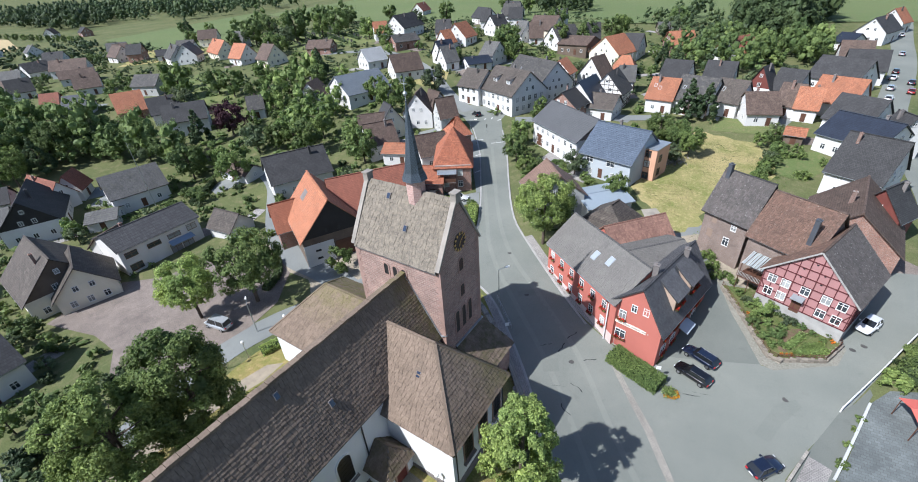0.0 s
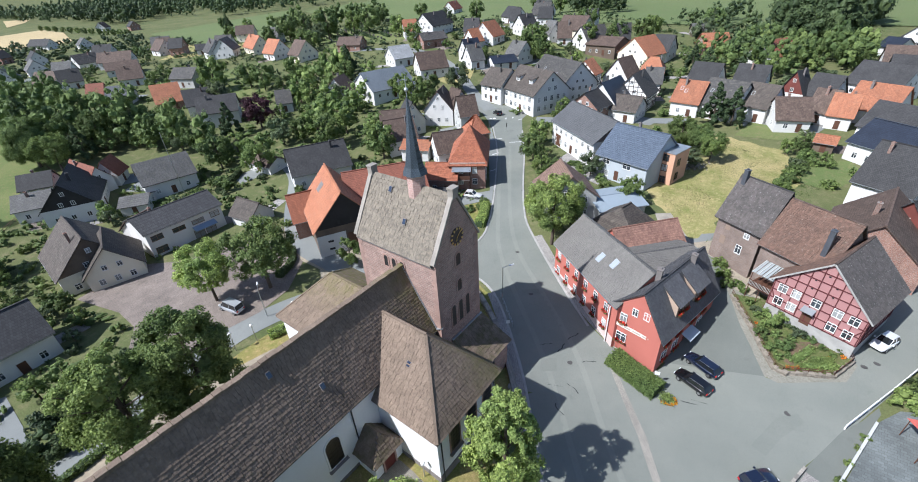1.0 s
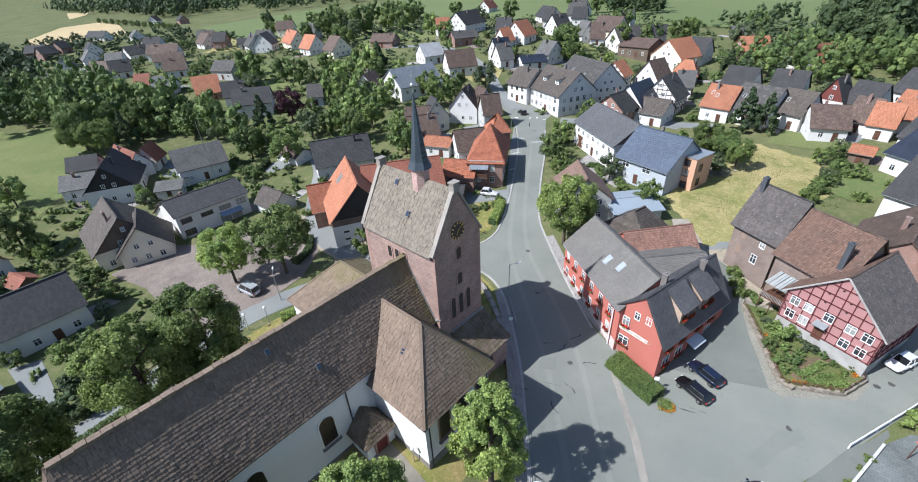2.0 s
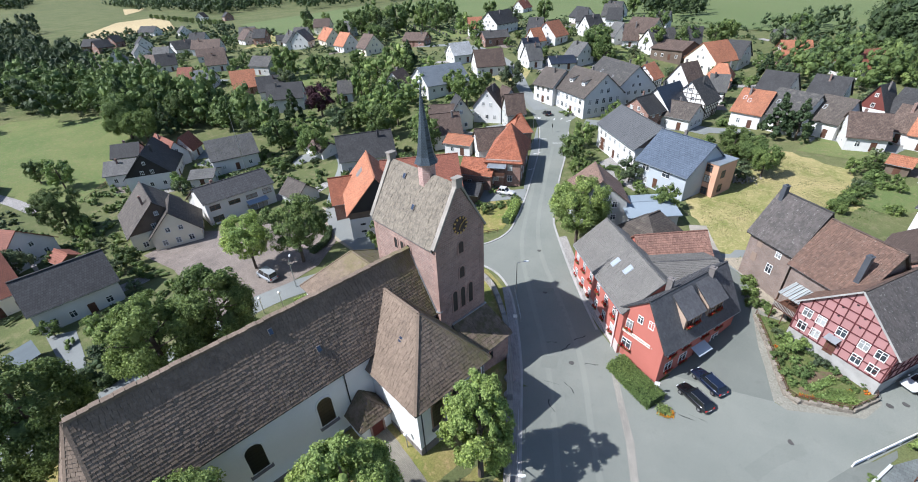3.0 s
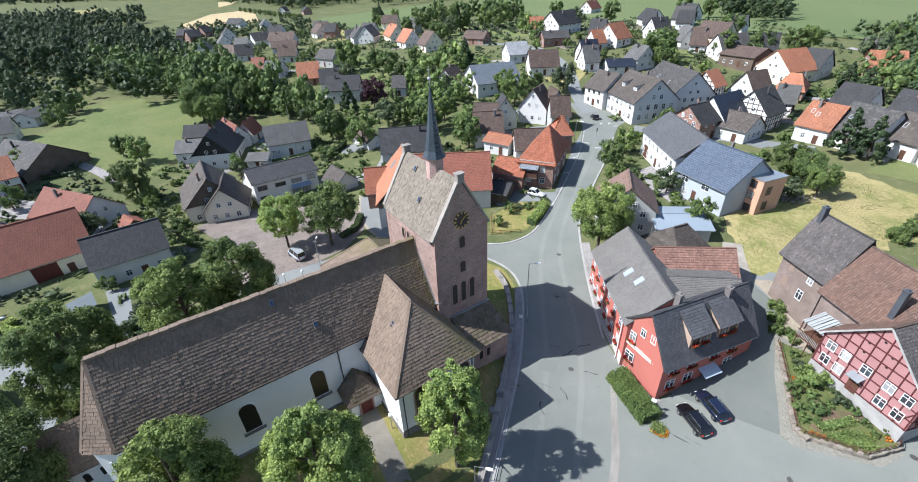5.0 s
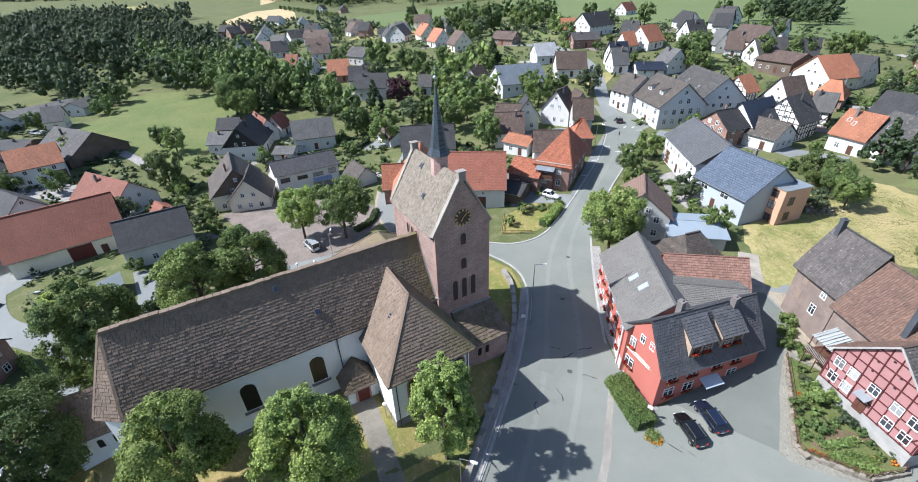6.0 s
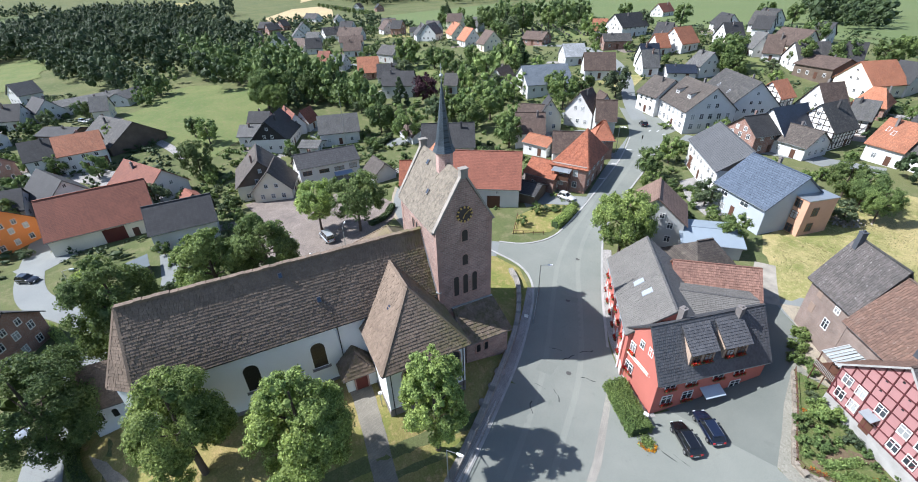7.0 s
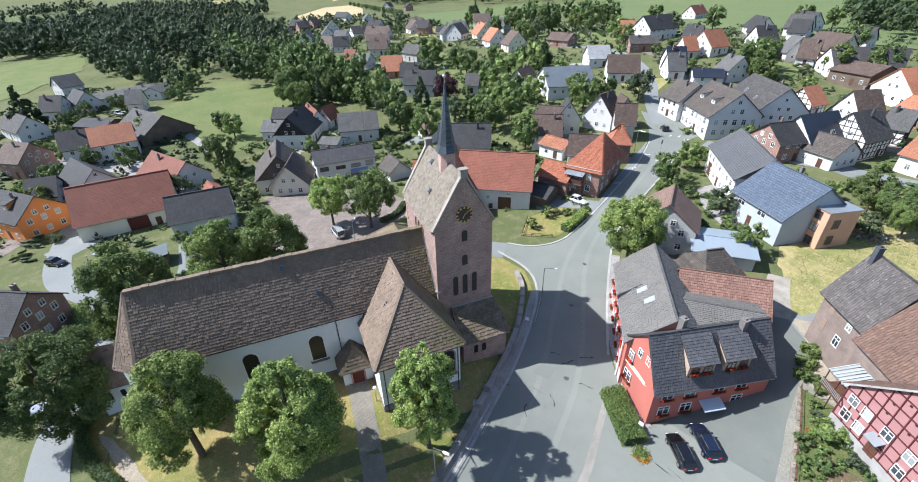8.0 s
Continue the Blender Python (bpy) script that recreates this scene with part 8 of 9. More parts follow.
VILLAGE = [(-50, 70), (-75, 105), (-120, 125), (-240, 125), (-300, 60), (-250, 60), (-200, 70), (-150, 66), (-130, 50), (-105, 64), (-90, 62)]
QUARTERS = [
    (VILLAGE, 34, 0.9), ([(-70, 125), (-40, 115), (-20, 118), (-25, 170), (-60, 215), (-150, 225), (-150, 150), (-110, 165), (-85, 150)], 75, 0.9),
    ([(-290, 60), (-240, 62), (-170, 100), (-150, 150), (-200, 160), (-300, 140), (-380, 120), (-340, 80)], 50, 0.9),
    ([(-20, 100), (-32, 112), (-22, 125), (-10, 122)], 10, 0.9), ([(2, 118), (14, 104), (17, 118), (8, 134)], 9, 0.7),
    ([(-30, 82), (-40, 92), (-48, 104), (-40, 108), (-30, 97), (-24, 88)], 7, 0.45), ([(-12, 160), (30, 165), (26, 215), (-14, 215)], 22, 0.9),
    ([(-62, -2), (-75, 8), (-90, 6), (-112, 2), (-128, 10), (-125, -5), (-100, -8), (-85, 2), (-72, -12)], 34, 0.8),
    ([(-104, 18), (-108, 45), (-90, 52), (-118, 60), (-130, 48), (-128, 22)], 24, 0.8),
    ([(-72, -28), (-110, -50), (-160, -60), (-220, -80), (-230, -50), (-160, -44), (-120, -40), (-85, -26)], 40, 0.9),
    ([(-76, 42), (-84, 46), (-96, 57), (-92, 60), (-78, 52)], 7, 0.7), ([(-78, 64), (-90, 72), (-82, 82), (-70, 74)], 10, 0.7)]
ORCHARD = [(-245, 122), (-209, 140), (-172, 112), (-150, 88), (-172, 82)]
rng = np.random.default_rng(17)
for poly, count, size in QUARTERS:
    for i, (x, y) in enumerate(scatter(poly, count, rng)):
        if any(math.hypot(x - a, y - b) < r * 0.85 + 1.2 for a, b, r in PLOTS) or inside(x, y, ORCHARD):
            continue
        if i % 3 == 2:
            bush(x, y, int(rng.integers(0, 5)), rng.uniform(0.8, 1.7))
        else:
            tree(x, y, GARDEN[int(rng.integers(0, 6))], "leafy garden tree among the houses", "garden trees", rng.uniform(0, 360), size * rng.uniform(0.45, 1.0))

def tufts(poly, clumps, each, spread, mat, label, seed, size=0.085):
    """Uncut grass standing in clumps, in one piece."""
    rng = np.random.default_rng(seed)
    pts = []
    for x, y in scatter(poly, clumps, rng):
        s = spread * rng.uniform(0.4, 1.3)
        for a, b in rng.normal(size=(each, 2)) * s:
            if inside(x + a, y + b, poly):
                pts.append((x + a, y + b, gz(x + a, y + b) + rng.uniform(0.02, 0.1)))
    me = leaf_mesh("uncut_grass", np.array(pts), size, mat, rng)
    return tagged(new("uncut_grass", me), label, "grass", "", "stuff")


MEADOW = [(-18.0, 117), (-12, 126), (1, 122), (7.5, 111), (4.0, 98), (-1.5, 89), (-4.5, 79), (-8, 80), (-13.0, 87), (-16.5, 95), (-15, 106)]
tufts(MEADOW, 150, 70, 1.7, M_STRAW, "clumps of dry uncut meadow grass", 61)
tufts(MEADOW, 60, 90, 1.3, M_LEAF, "green weeds and grass in the dry meadow", 62, 0.08)
tufts([(-3.5, 77), (-1, 88), (4.8, 98), (9, 112), (12, 106), (9, 96), (4, 86), (0, 77)], 40, 70, 0.9, M_LEAF, "tall green grass along the meadow's edge", 63, 0.1)

# undergrowth of the gardens: shrubs past counting, clear of houses and roads
ROADS = [LANE, WEST2, EAST2, EAST, [(-49, 38.5), (-66, 39.5), (-78, 45), (-100, 62), (-112, 66)], [(-77, 122), (-112, 150), (-140, 165), (-190, 190), (-240, 205)], [(-60, 121), (-20, 137)], [(30, 76), (34, 100), (32.5, 130), (30.5, 158), (33.5, 176), (40, 216), (43.5, 265)], [(-50, 95), (-72, 120)]]
SEGMENTS = np.array([(*p, *q) for r in ROADS for p, q in zip(r, r[1:])], float)
HOMES = np.array(PLOTS)


def clear(x, y, gap, lane=4.2):
    if inside(x, y, PARKING):
        return False
    if np.any(np.hypot(HOMES[:, 0] - x, HOMES[:, 1] - y) < HOMES[:, 2] * 0.72 + gap):
        return False
    a, b = SEGMENTS[:, :2], SEGMENTS[:, 2:]
    t = np.clip(((np.array([x, y]) - a) * (b - a)).sum(1) / ((b - a) ** 2).sum(1), 0, 1)
    q = a + (b - a) * t[:, None]
    return bool(np.all(np.hypot(q[:, 0] - x, q[:, 1] - y) > lane))


def undergrowth(name, poly, count, mat, label, seed, low=0.16, high=0.5, leaves=60, leaf=0.42, detail=1):
    """Shrubs and low hedges scattered over gardens, in one piece."""
    rng = np.random.default_rng(seed)
    shapes = [crown(rng, leaves, 3.4, 5.0, 0.2, "round", 4, 16, 0.7, detail) for _ in range(6)]
    P, D, S, V, F, at = [], [], [], [], [], 0
    for i, (x, y) in enumerate(scatter(poly, count, rng)):
        s = rng.uniform(low, high) * rng.uniform(0.6, 1.0)
        if not clear(x, y, s * 2.5):
            continue
        p, d, (cv, cf) = shapes[i % 6]
        a = rng.uniform(0, 6.28)
        # some plants stand in clipped rows
        stretch = rng.choice((1.0, 1.0, 2.6))
        R = np.array([[math.cos(a) * stretch, -math.sin(a), 0], [math.sin(a) * stretch, math.cos(a), 0], [0, 0, 1]])
        P.append(p @ R.T * s + np.array([x, y, gz(x, y) - 0.2]))
        D.append(d)
        S.append(np.full(len(p), s))
        V.append(cv @ R.T * s + np.array([x, y, gz(x, y) - 0.2]))
        F.append(cf + at)
        at += len(cv)
    me = leaf_mesh(name, np.concatenate(P), leaf * np.concatenate(S), mat, rng, 1.0, np.concatenate(D), 0.6, (np.concatenate(V), np.concatenate(F)))
    return tagged(new(name, me), label, "shrubs", "", "stuff")


NORTH = [(-20, 68), (-50, 74), (-75, 108), (-70, 125), (-22, 118), (-30, 100), (-34, 90)]
FARTOWN = [(-75, 128), (-20, 130), (30, 150), (34, 250), (-20, 280), (-120, 290), (-260, 250), (-330, 190), (-380, 120), (-300, 90), (-180, 105), (-110, 120)]
MIDTOWN = [(-45, 74), (-72, 112), (-120, 122), (-250, 105), (-300, 60), (-210, 66), (-150, 78), (-128, 62), (-100, 64), (-80, 48), (-52, 56)]
WESTEND = [(-60, -4), (-58, 14), (-76, 14), (-90, 12), (-92, 36), (-76, 42), (-110, 66), (-134, 60), (-140, 8), (-130, -6), (-100, -10), (-75, -12)]
SOUTHEND = [(-62, -20), (-74, -28), (-95, -60), (-230, -100), (-260, -60), (-180, -30), (-140, -8), (-100, -8)]
undergrowth("garden_shrubbery", NORTH, 260, M_LEAF, "mixed shrubs of the gardens along the street", 41, 0.14, 0.42, 110, 0.3, 2)
undergrowth("garden_shrubbery", MIDTOWN, 900, M_LEAF, "mixed shrubs and hedges of the gardens", 42, 0.14, 0.42, 80, 0.33, 2)
undergrowth("garden_shrubbery", FARTOWN, 2000, M_WOOD, "shrubs and hedges among the far houses", 43, 0.16, 0.5, 40)
undergrowth("garden_shrubbery", WESTEND, 420, M_LEAF, "mixed shrubs and hedges behind the lane", 44, 0.14, 0.42, 110, 0.3, 2)
undergrowth("garden_shrubbery", [(-580, 40), (-500, 165), (-330, 150), (-300, 60), (-400, 25)], 350, M_WOOD, "shrubs and hedges of the outlying estate", 47, 0.4, 1.1, 30)
undergrowth("garden_shrubbery", SOUTHEND, 700, M_WOOD, "shrubs and hedges of the outer gardens", 45)
for i, (x, y, r) in enumerate(PLOTS):
    if math.hypot(x + 10, y - 30) > 260:
        continue
    a = (i * 2.399) % 6.28
    w, l = 1.6 + (i % 3) * 0.8, r + 3.0 + (i % 4)
    u, v = (math.cos(a), math.sin(a)), (-math.sin(a), math.cos(a))
    drape("driveway", [(x + u[0] * p + v[0] * q, y + u[1] * p + v[1] * q) for p, q in ((0, -w), (l, -w), (l * 1.05, w), (0, w))],
          (M_PAVING, M_REDPAVE, M_LANE)[i % 3], 0.045, "paved forecourt of a village house", "driveway", 4.0)

for x, y, k, b in ((7.9, 122.4, 1, 1.5), (7.2, 119.8, 0, 1.7), (6.9, 117.0, 1, 1.3), (6.2, 114.6, 3, 1.6), (6.6, 112.2, 1, 1.8), (5.6, 109.6, 0, 1.3), (5.8, 107.2, 1, 1.6), (4.8, 104.9, 1, 1.4), (4.9, 102.6, 0, 1.7)):
    bush(x, y, k, b, "rounded shrub in the row along the meadow")
hedge([(-50.0, -9), (-50.2, -2), (-51.2, 6), (-52.2, 14)], 1.0, 1.0, M_LEAF, "long clipped hedge between lane and churchyard", 45, 0.14)
hedge([(-47.6, -11.0), (-44, -13.4), (-36, -15.0), (-29, -15.4), (-25.4, -14.2), (-22.2, -12.5), (-19, -10.0), (-12, -4.6)], 1.3, 1.1, M_LEAF, "clipped hedge round the end of the churchyard", 60, 0.12)
drape("footpath", ragged([(-27.5, -13.4), (-25.6, -11.2), (-17.3, -6.2), (-8, -0.4), (-6.5, -2.2), (-19.0, -9.0)], 1.0, 0.25), M_COURT, 0.05, "trodden gravel path inside the hedge", "path", 2.0)
hedge([(-50.0, 21.5), (-49.2, 24.0)], 1.5, 1.2, M_LINDEN, "short clipped hedge by the north transept", 60, 0.14)
hedge([(-42.5, 43.5), (-44.0, 40.5)], 1.2, 1.1, M_LEAF, "short clipped hedge by the tower", 60, 0.14)
hedge([(-7.6, 47.9), (-3.6, 46.6), (-0.6, 45.7)], 2.7, 1.5, M_FRESH, "broad clipped hedge before the inn", 210, 0.11)
hedge([(-40.4, 62.5), (-41.6, 66.0), (-43.6, 69.5)], 1.8, 1.5, M_LINDEN, "rounded clipped hedge at the street corner", 55, 0.16)
hedge([(-62, 31), (-63.5, 35), (-68, 38)], 1.3, 1.1, M_WOOD, "dark clipped hedge beside the parking area", 55, 0.14)
hedge([(-80, 47.6), (-92, 57), (-100, 63.5)], 1.6, 2.0, M_LEAF, "tall hedge beside the lane", 30, 0.2)
hedge([(-63, -15.5), (-67, -18), (-72, -24), (-74, -22)], 1.4, 1.3, M_LINDEN, "clipped hedge round a front garden", 40, 0.16)
hedge([(-58, -24), (-52, -20.5), (-46.5, -18.5)], 1.2, 1.3, M_LINDEN, "clipped hedge beside the bend of the lane", 40, 0.16)
hedge([(-112, 45), (-118, 55)], 1.4, 1.6, M_WOOD, "dark hedge behind the houses", 35, 0.18)
hedge([(23.6, 57.6), (25.8, 62.4), (28.4, 68.5)], 2.6, 2.0, M_LEAF, "dense verge shrubs behind the white rail", 45, 0.15)

# forecourt of the white farmhouse, brushwood heap
drape("patio", [(-40.5, 97.0), (-40, 104.5), (-33, 99.5), (-25.0, 94.5), (-26.0, 88.0), (-33.5, 91.0)], M_PAVING, 0.08, "beige paved forecourt between houses", "patio", 3.0)
for x, y, s in ((-32.4, 92.4, 1.1), (-27.0, 90.2, 1.3), (-25.6, 97.0, 1.0), (-36.2, 95.0, 0.8)):
    bush(x, y, 4, s, "round clipped bright green shrub on the forecourt")
hrng = np.random.default_rng(12)
hp = hrng.normal(size=(260, 3)) * np.array([1.3, 1.0, 0.35]) + np.array([0, 0, 0.5])
heap = new("brushwood_heap", leaf_mesh("twigs", hp, 0.35, plain("bleached twigs", (0.36, 0.33, 0.29), 0.9, 5.0, 0.3, 0.3), hrng))
heap.matrix_world = pose(-12.4, 105.6, gz(-12.4, 105.6))
tagged(heap, "heap of bare grey brushwood beside the annex", "brushwood", "", "stuff")
mast = empty("antenna_mast", pose(-121.5, 40.5, gz(-121.5, 40.5)), "tall thin steel antenna mast behind a house", "mast")
bm = bmesh.new()
tube(bm, (0, 0, -0.2), (0, 0, 17), 0.12, 0.05, 6)
part("pole", bm, M_STEEL, mast)

# ---- vehicles ----
def paint(name, colour, rough=0.16):
    m, nt, b = start(name)
    b.inputs["Base Color"].default_value = rgba(colour)
    b.inputs["Roughness"].default_value = rough
    b.inputs["Metallic"].default_value = 0.3
    b.inputs["Coat Weight"].default_value = 1.0
    b.inputs["Coat Roughness"].default_value = 0.04
    return m


M_TYRE = plain("tyre rubber", (0.015, 0.015, 0.016), 0.85, 8.0, 0.2, 0.1)
M_RIM = plain("alloy rim", (0.5, 0.5, 0.5), 0.3, 8.0, 0.1, 0.02, 0.9)
M_TAIL = plain("red lamp glass", (0.45, 0.02, 0.02), 0.2, 8.0, 0.1, 0.02)
M_HEADLIGHT = plain("clear lamp glass", (0.7, 0.72, 0.74), 0.15, 8.0, 0.05, 0.02)
M_CARGLASS = glassy("tinted car glass", (0.012, 0.014, 0.016), 0.04)


def loft(bm, sections):
    rows = [[bm.verts.new(p) for p in s] for s in sections]
    n = len(rows[0])
    for u, v in zip(rows, rows[1:]):
        for i in range(n):
            bm.faces.new((u[i], u[(i + 1) % n], v[(i + 1) % n], v[i]))
    bm.faces.new(rows[0][::-1])
    bm.faces.new(rows[-1])


def car(x, y, deg, colour, label, kind="estate"):
    """A parked car; x is forwards."""
    ob = empty("car", pose(x, y, gz(x, y) + 0.06, 0, 0, deg), label, "car", "parked cars")
    van = kind == "van"
    top, belt, tail, nose = (1.9, 1.05, -2.35, 2.3) if van else ((1.45, 0.95, -2.3, 2.3) if kind == "estate" else (1.48, 0.92, -1.95, 1.95))
    hw = 0.94 if van else 0.91
    st = [(tail, 0.45, belt - 0.22, 0.72), (tail + 0.12, 0.32, belt, 0.86), (tail + 0.8, 0.24, belt + 0.02, 1.0), (0.0, 0.24, belt, 1.0), (nose - 1.35, 0.24, belt - 0.02, 1.0), (nose - 0.6, 0.27, belt - 0.14, 0.96), (nose - 0.12, 0.33, belt - 0.28, 0.86), (nose, 0.45, belt - 0.36, 0.7)]
    bm = bmesh.new()
    loft(bm, [[(a, -w * hw * 0.9, lo), (a, -w * hw, lo + 0.22), (a, -w * hw * 1.0, hi - 0.12), (a, -w * hw * 0.86, hi), (a, w * hw * 0.86, hi), (a, w * hw * 1.0, hi - 0.12), (a, w * hw, lo + 0.22), (a, w * hw * 0.9, lo)] for a, lo, hi, w in st])
    bmesh.ops.bevel(bm, geom=[e for e in bm.edges], offset=0.03, segments=1, affect="EDGES")
    body = part("body", bm, colour, ob)
    for f in body.data.polygons:
        f.use_smooth = True
    r0, r1, f1, f0 = tail + 0.1, tail + (0.3 if van else 0.6), nose - (1.55 if van else 2.05), nose - (0.75 if van else 1.3)
    bm = bmesh.new()
    loft(bm, [[(r0, -hw * 0.86, belt - 0.05), (r0, hw * 0.86, belt - 0.05), (r0 + 0.02, hw * 0.8, belt), (r0 + 0.02, -hw * 0.8, belt)], [(r1, -hw * 0.88, belt - 0.05), (r1, hw * 0.88, belt - 0.05), (r1, hw * 0.73, top - 0.05), (r1, -hw * 0.73, top - 0.05)],
              [(f1, -hw * 0.88, belt - 0.05), (f1, hw * 0.88, belt - 0.05), (f1, hw * 0.73, top - 0.04), (f1, -hw * 0.73, top - 0.04)], [(f0, -hw * 0.82, belt - 0.1), (f0, hw * 0.82, belt - 0.1), (f0 - 0.02, hw * 0.78, belt - 0.05), (f0 - 0.02, -hw * 0.78, belt - 0.05)]])
    part("glasshouse", bm, M_CARGLASS, ob)
    bm = bmesh.new()
    prism(bm, [(r1 - 0.12, -hw * 0.71, top - 0.04), (f1 + 0.08, -hw * 0.71, top - 0.03), (f1 + 0.08, hw * 0.71, top - 0.03), (r1 - 0.12, hw * 0.71, top - 0.04)], (0, 0, 0.06))
    roof = part("roof", bm, colour, ob)
    for s in (-1, 1):
        for a, b in (((r0 + 0.05, s * hw * 0.83, belt), (r1, s * hw * 0.73, top - 0.02)), ((f0 - 0.03, s * hw * 0.81, belt - 0.05), (f1, s * hw * 0.74, top - 0.02)), (((r1 + f1) / 2, s * hw * 0.885, belt), ((r1 + f1) / 2, s * hw * 0.745, top - 0.02))):
            bm = bmesh.new()
            bar(bm, a, b, 0.08, 0.06)
            part("pillar", bm, colour, roof)
        bm = bmesh.new()
        bar(bm, (r1, s * hw * 0.68, top + 0.05), (f1, s * hw * 0.68, top + 0.05), 0.03, 0.03)
        part("roof_rail", bm, M_STEEL, roof)
        bm = bmesh.new()
        box(bm, f0 - 0.45, f0 - 0.25, s * (hw + 0.09) - 0.09, s * (hw + 0.09) + 0.09, belt, belt + 0.13)
        part("door_mirror", bm, colour, ob)
        bm = bmesh.new()
        box(bm, tail - 0.015, tail + 0.14, s * hw * 0.66 - 0.13, s * hw * 0.66 + 0.13, belt - 0.3, belt - 0.12)
        part("tail_lamp", bm, M_TAIL, ob)
        bm = bmesh.new()
        box(bm, nose - 0.2, nose - 0.02, s * hw * 0.62 - 0.14, s * hw * 0.62 + 0.14, belt - 0.42, belt - 0.3)
        part("headlight", bm, M_HEADLIGHT, ob)
        for a in (tail + 0.85, nose - 0.85):
            bm = bmesh.new()
            tube(bm, (a, s * (hw - 0.2), 0.32), (a, s * (hw + 0.015), 0.32), 0.32, 0.32, 20)
            wh = part("wheel", bm, M_TYRE, ob)
            bm = bmesh.new()
            tube(bm, (a, s * (hw - 0.02), 0.32), (a, s * (hw + 0.03), 0.32), 0.21, 0.19, 12)
            part("rim", bm, M_RIM, wh)
    bm = bmesh.new()
    box(bm, tail - 0.02, tail + 0.02, -0.26, 0.26, belt - 0.42, belt - 0.31)
    part("number_plate", bm, M_WHITEMETAL, ob)
    return ob


NAVY, BLACKCAR, WHITECAR, SILVER = paint("dark blue car paint", (0.012, 0.018, 0.04)), paint("black car paint", (0.008, 0.008, 0.01)), paint("white car paint", (0.75, 0.75, 0.74)), paint("silver car paint", (0.42, 0.44, 0.46))
REDCAR = paint("red car paint", (0.30, 0.02, 0.02))
car(2.55, 49.3, 159, BLACKCAR, "black estate car parked before the inn")
car(2.9, 52.5, 157, NAVY, "dark blue estate car parked before the inn")
car(11.1, 39.7, 52, NAVY, "dark blue hatchback parked at the square", "hatch")
car(20.6, 65.9, 242, WHITECAR, "white hatchback beside the half-timbered farmhouse", "hatch")
car(-61.2, 21.7, 190, SILVER, "silver van on the reddish parking area", "van")
car(-48.3, 71.6, 20, WHITECAR, "white car before the brick house", "hatch")
car(-35.0, -22.8, 90, SILVER, "silver car at the end of the lane", "hatch")
car(-77.0, -31.5, 60, BLACKCAR, "dark car in a driveway", "hatch")
car(-73.0, 119.5, 150, BLACKCAR, "dark car on the street by the hotel", "hatch")
for i, (cx, cy, k) in enumerate(((30.4, 163, SILVER), (31.6, 171, WHITECAR), (33.0, 182, SILVER), (34.6, 194, WHITECAR), (38.6, 190, NAVY), (37.4, 180, REDCAR), (36.0, 202, BLACKCAR), (40.2, 228, SILVER), (43.4, 262, WHITECAR))):
    car(cx, cy, 74 + i, k, "parked car on the straight street", "hatch")
for i, (cx, cy, k) in enumerate(((-192, -40, WHITECAR), (-195, -43, SILVER), (-189, -36, WHITECAR))):
    car(cx, cy, 40, k, "parked car in a yard beside white houses", "hatch")

# ---- street furniture ----
def street_lamp(x, y, h, deg, label, arm=1.2):
    ob = empty("street_lamp", pose(x, y, gz(x, y), 0, 0, deg), label, "street lamp", "street lamps")
    bm = bmesh.new()
    tube(bm, (0, 0, -0.3), (0, 0, h), 0.08, 0.05)
    part("pole", bm, M_STEEL, ob)
    bm = bmesh.new()
    tube(bm, (0, 0, h - 0.05), (arm, 0, h + 0.1), 0.035, 0.03, 6)
    part("arm", bm, M_STEEL, ob)
    bm = bmesh.new()
    loft(bm, [[(a, -w, h + 0.02), (a, w, h + 0.02), (a, w * 0.6, h + 0.2), (a, -w * 0.6, h + 0.2)] for a, w in ((arm - 0.1, 0.08), (arm + 0.25, 0.17), (arm + 0.65, 0.1))])
    part("lamp_head", bm, M_WHITEMETAL, ob)


def globe_lamp(x, y, h, label):
    ob = empty("path_lamp", pose(x, y, gz(x, y)), label, "lamp", "path lamps")
    bm = bmesh.new()
    tube(bm, (0, 0, -0.2), (0, 0, h), 0.06, 0.045)
    part("post", bm, M_STEEL, ob)
    bm = bmesh.new()
    bmesh.ops.create_uvsphere(bm, u_segments=14, v_segments=10, radius=0.24, matrix=Matrix.Translation((0, 0, h + 0.2)))
    part("globe", bm, M_WHITEMETAL, ob, "white glass globe")


street_lamp(-26.0, 48.6, 6.5, 55, "grey street lamp at the churchyard corner")
street_lamp(-5.6, 22.6, 6.0, 40, "grey street lamp by the churchyard wall")
street_lamp(-54.6, 24.0, 5.5, 150, "grey street lamp beside the lane")
street_lamp(-62.0, 98.5, 7.0, 20, "tall street lamp by the brick houses")
street_lamp(-66.5, -22.0, 5.5, 80, "grey street lamp at the bend of the lane")
for p in ((-51.0, 20.0), (-52.0, 17.2), (-16.9, 19.0), (-50.2, 26.5)):
    globe_lamp(*p, 3.0 if p[0] < -40 else 2.2, "white globe lamp on a slim post")


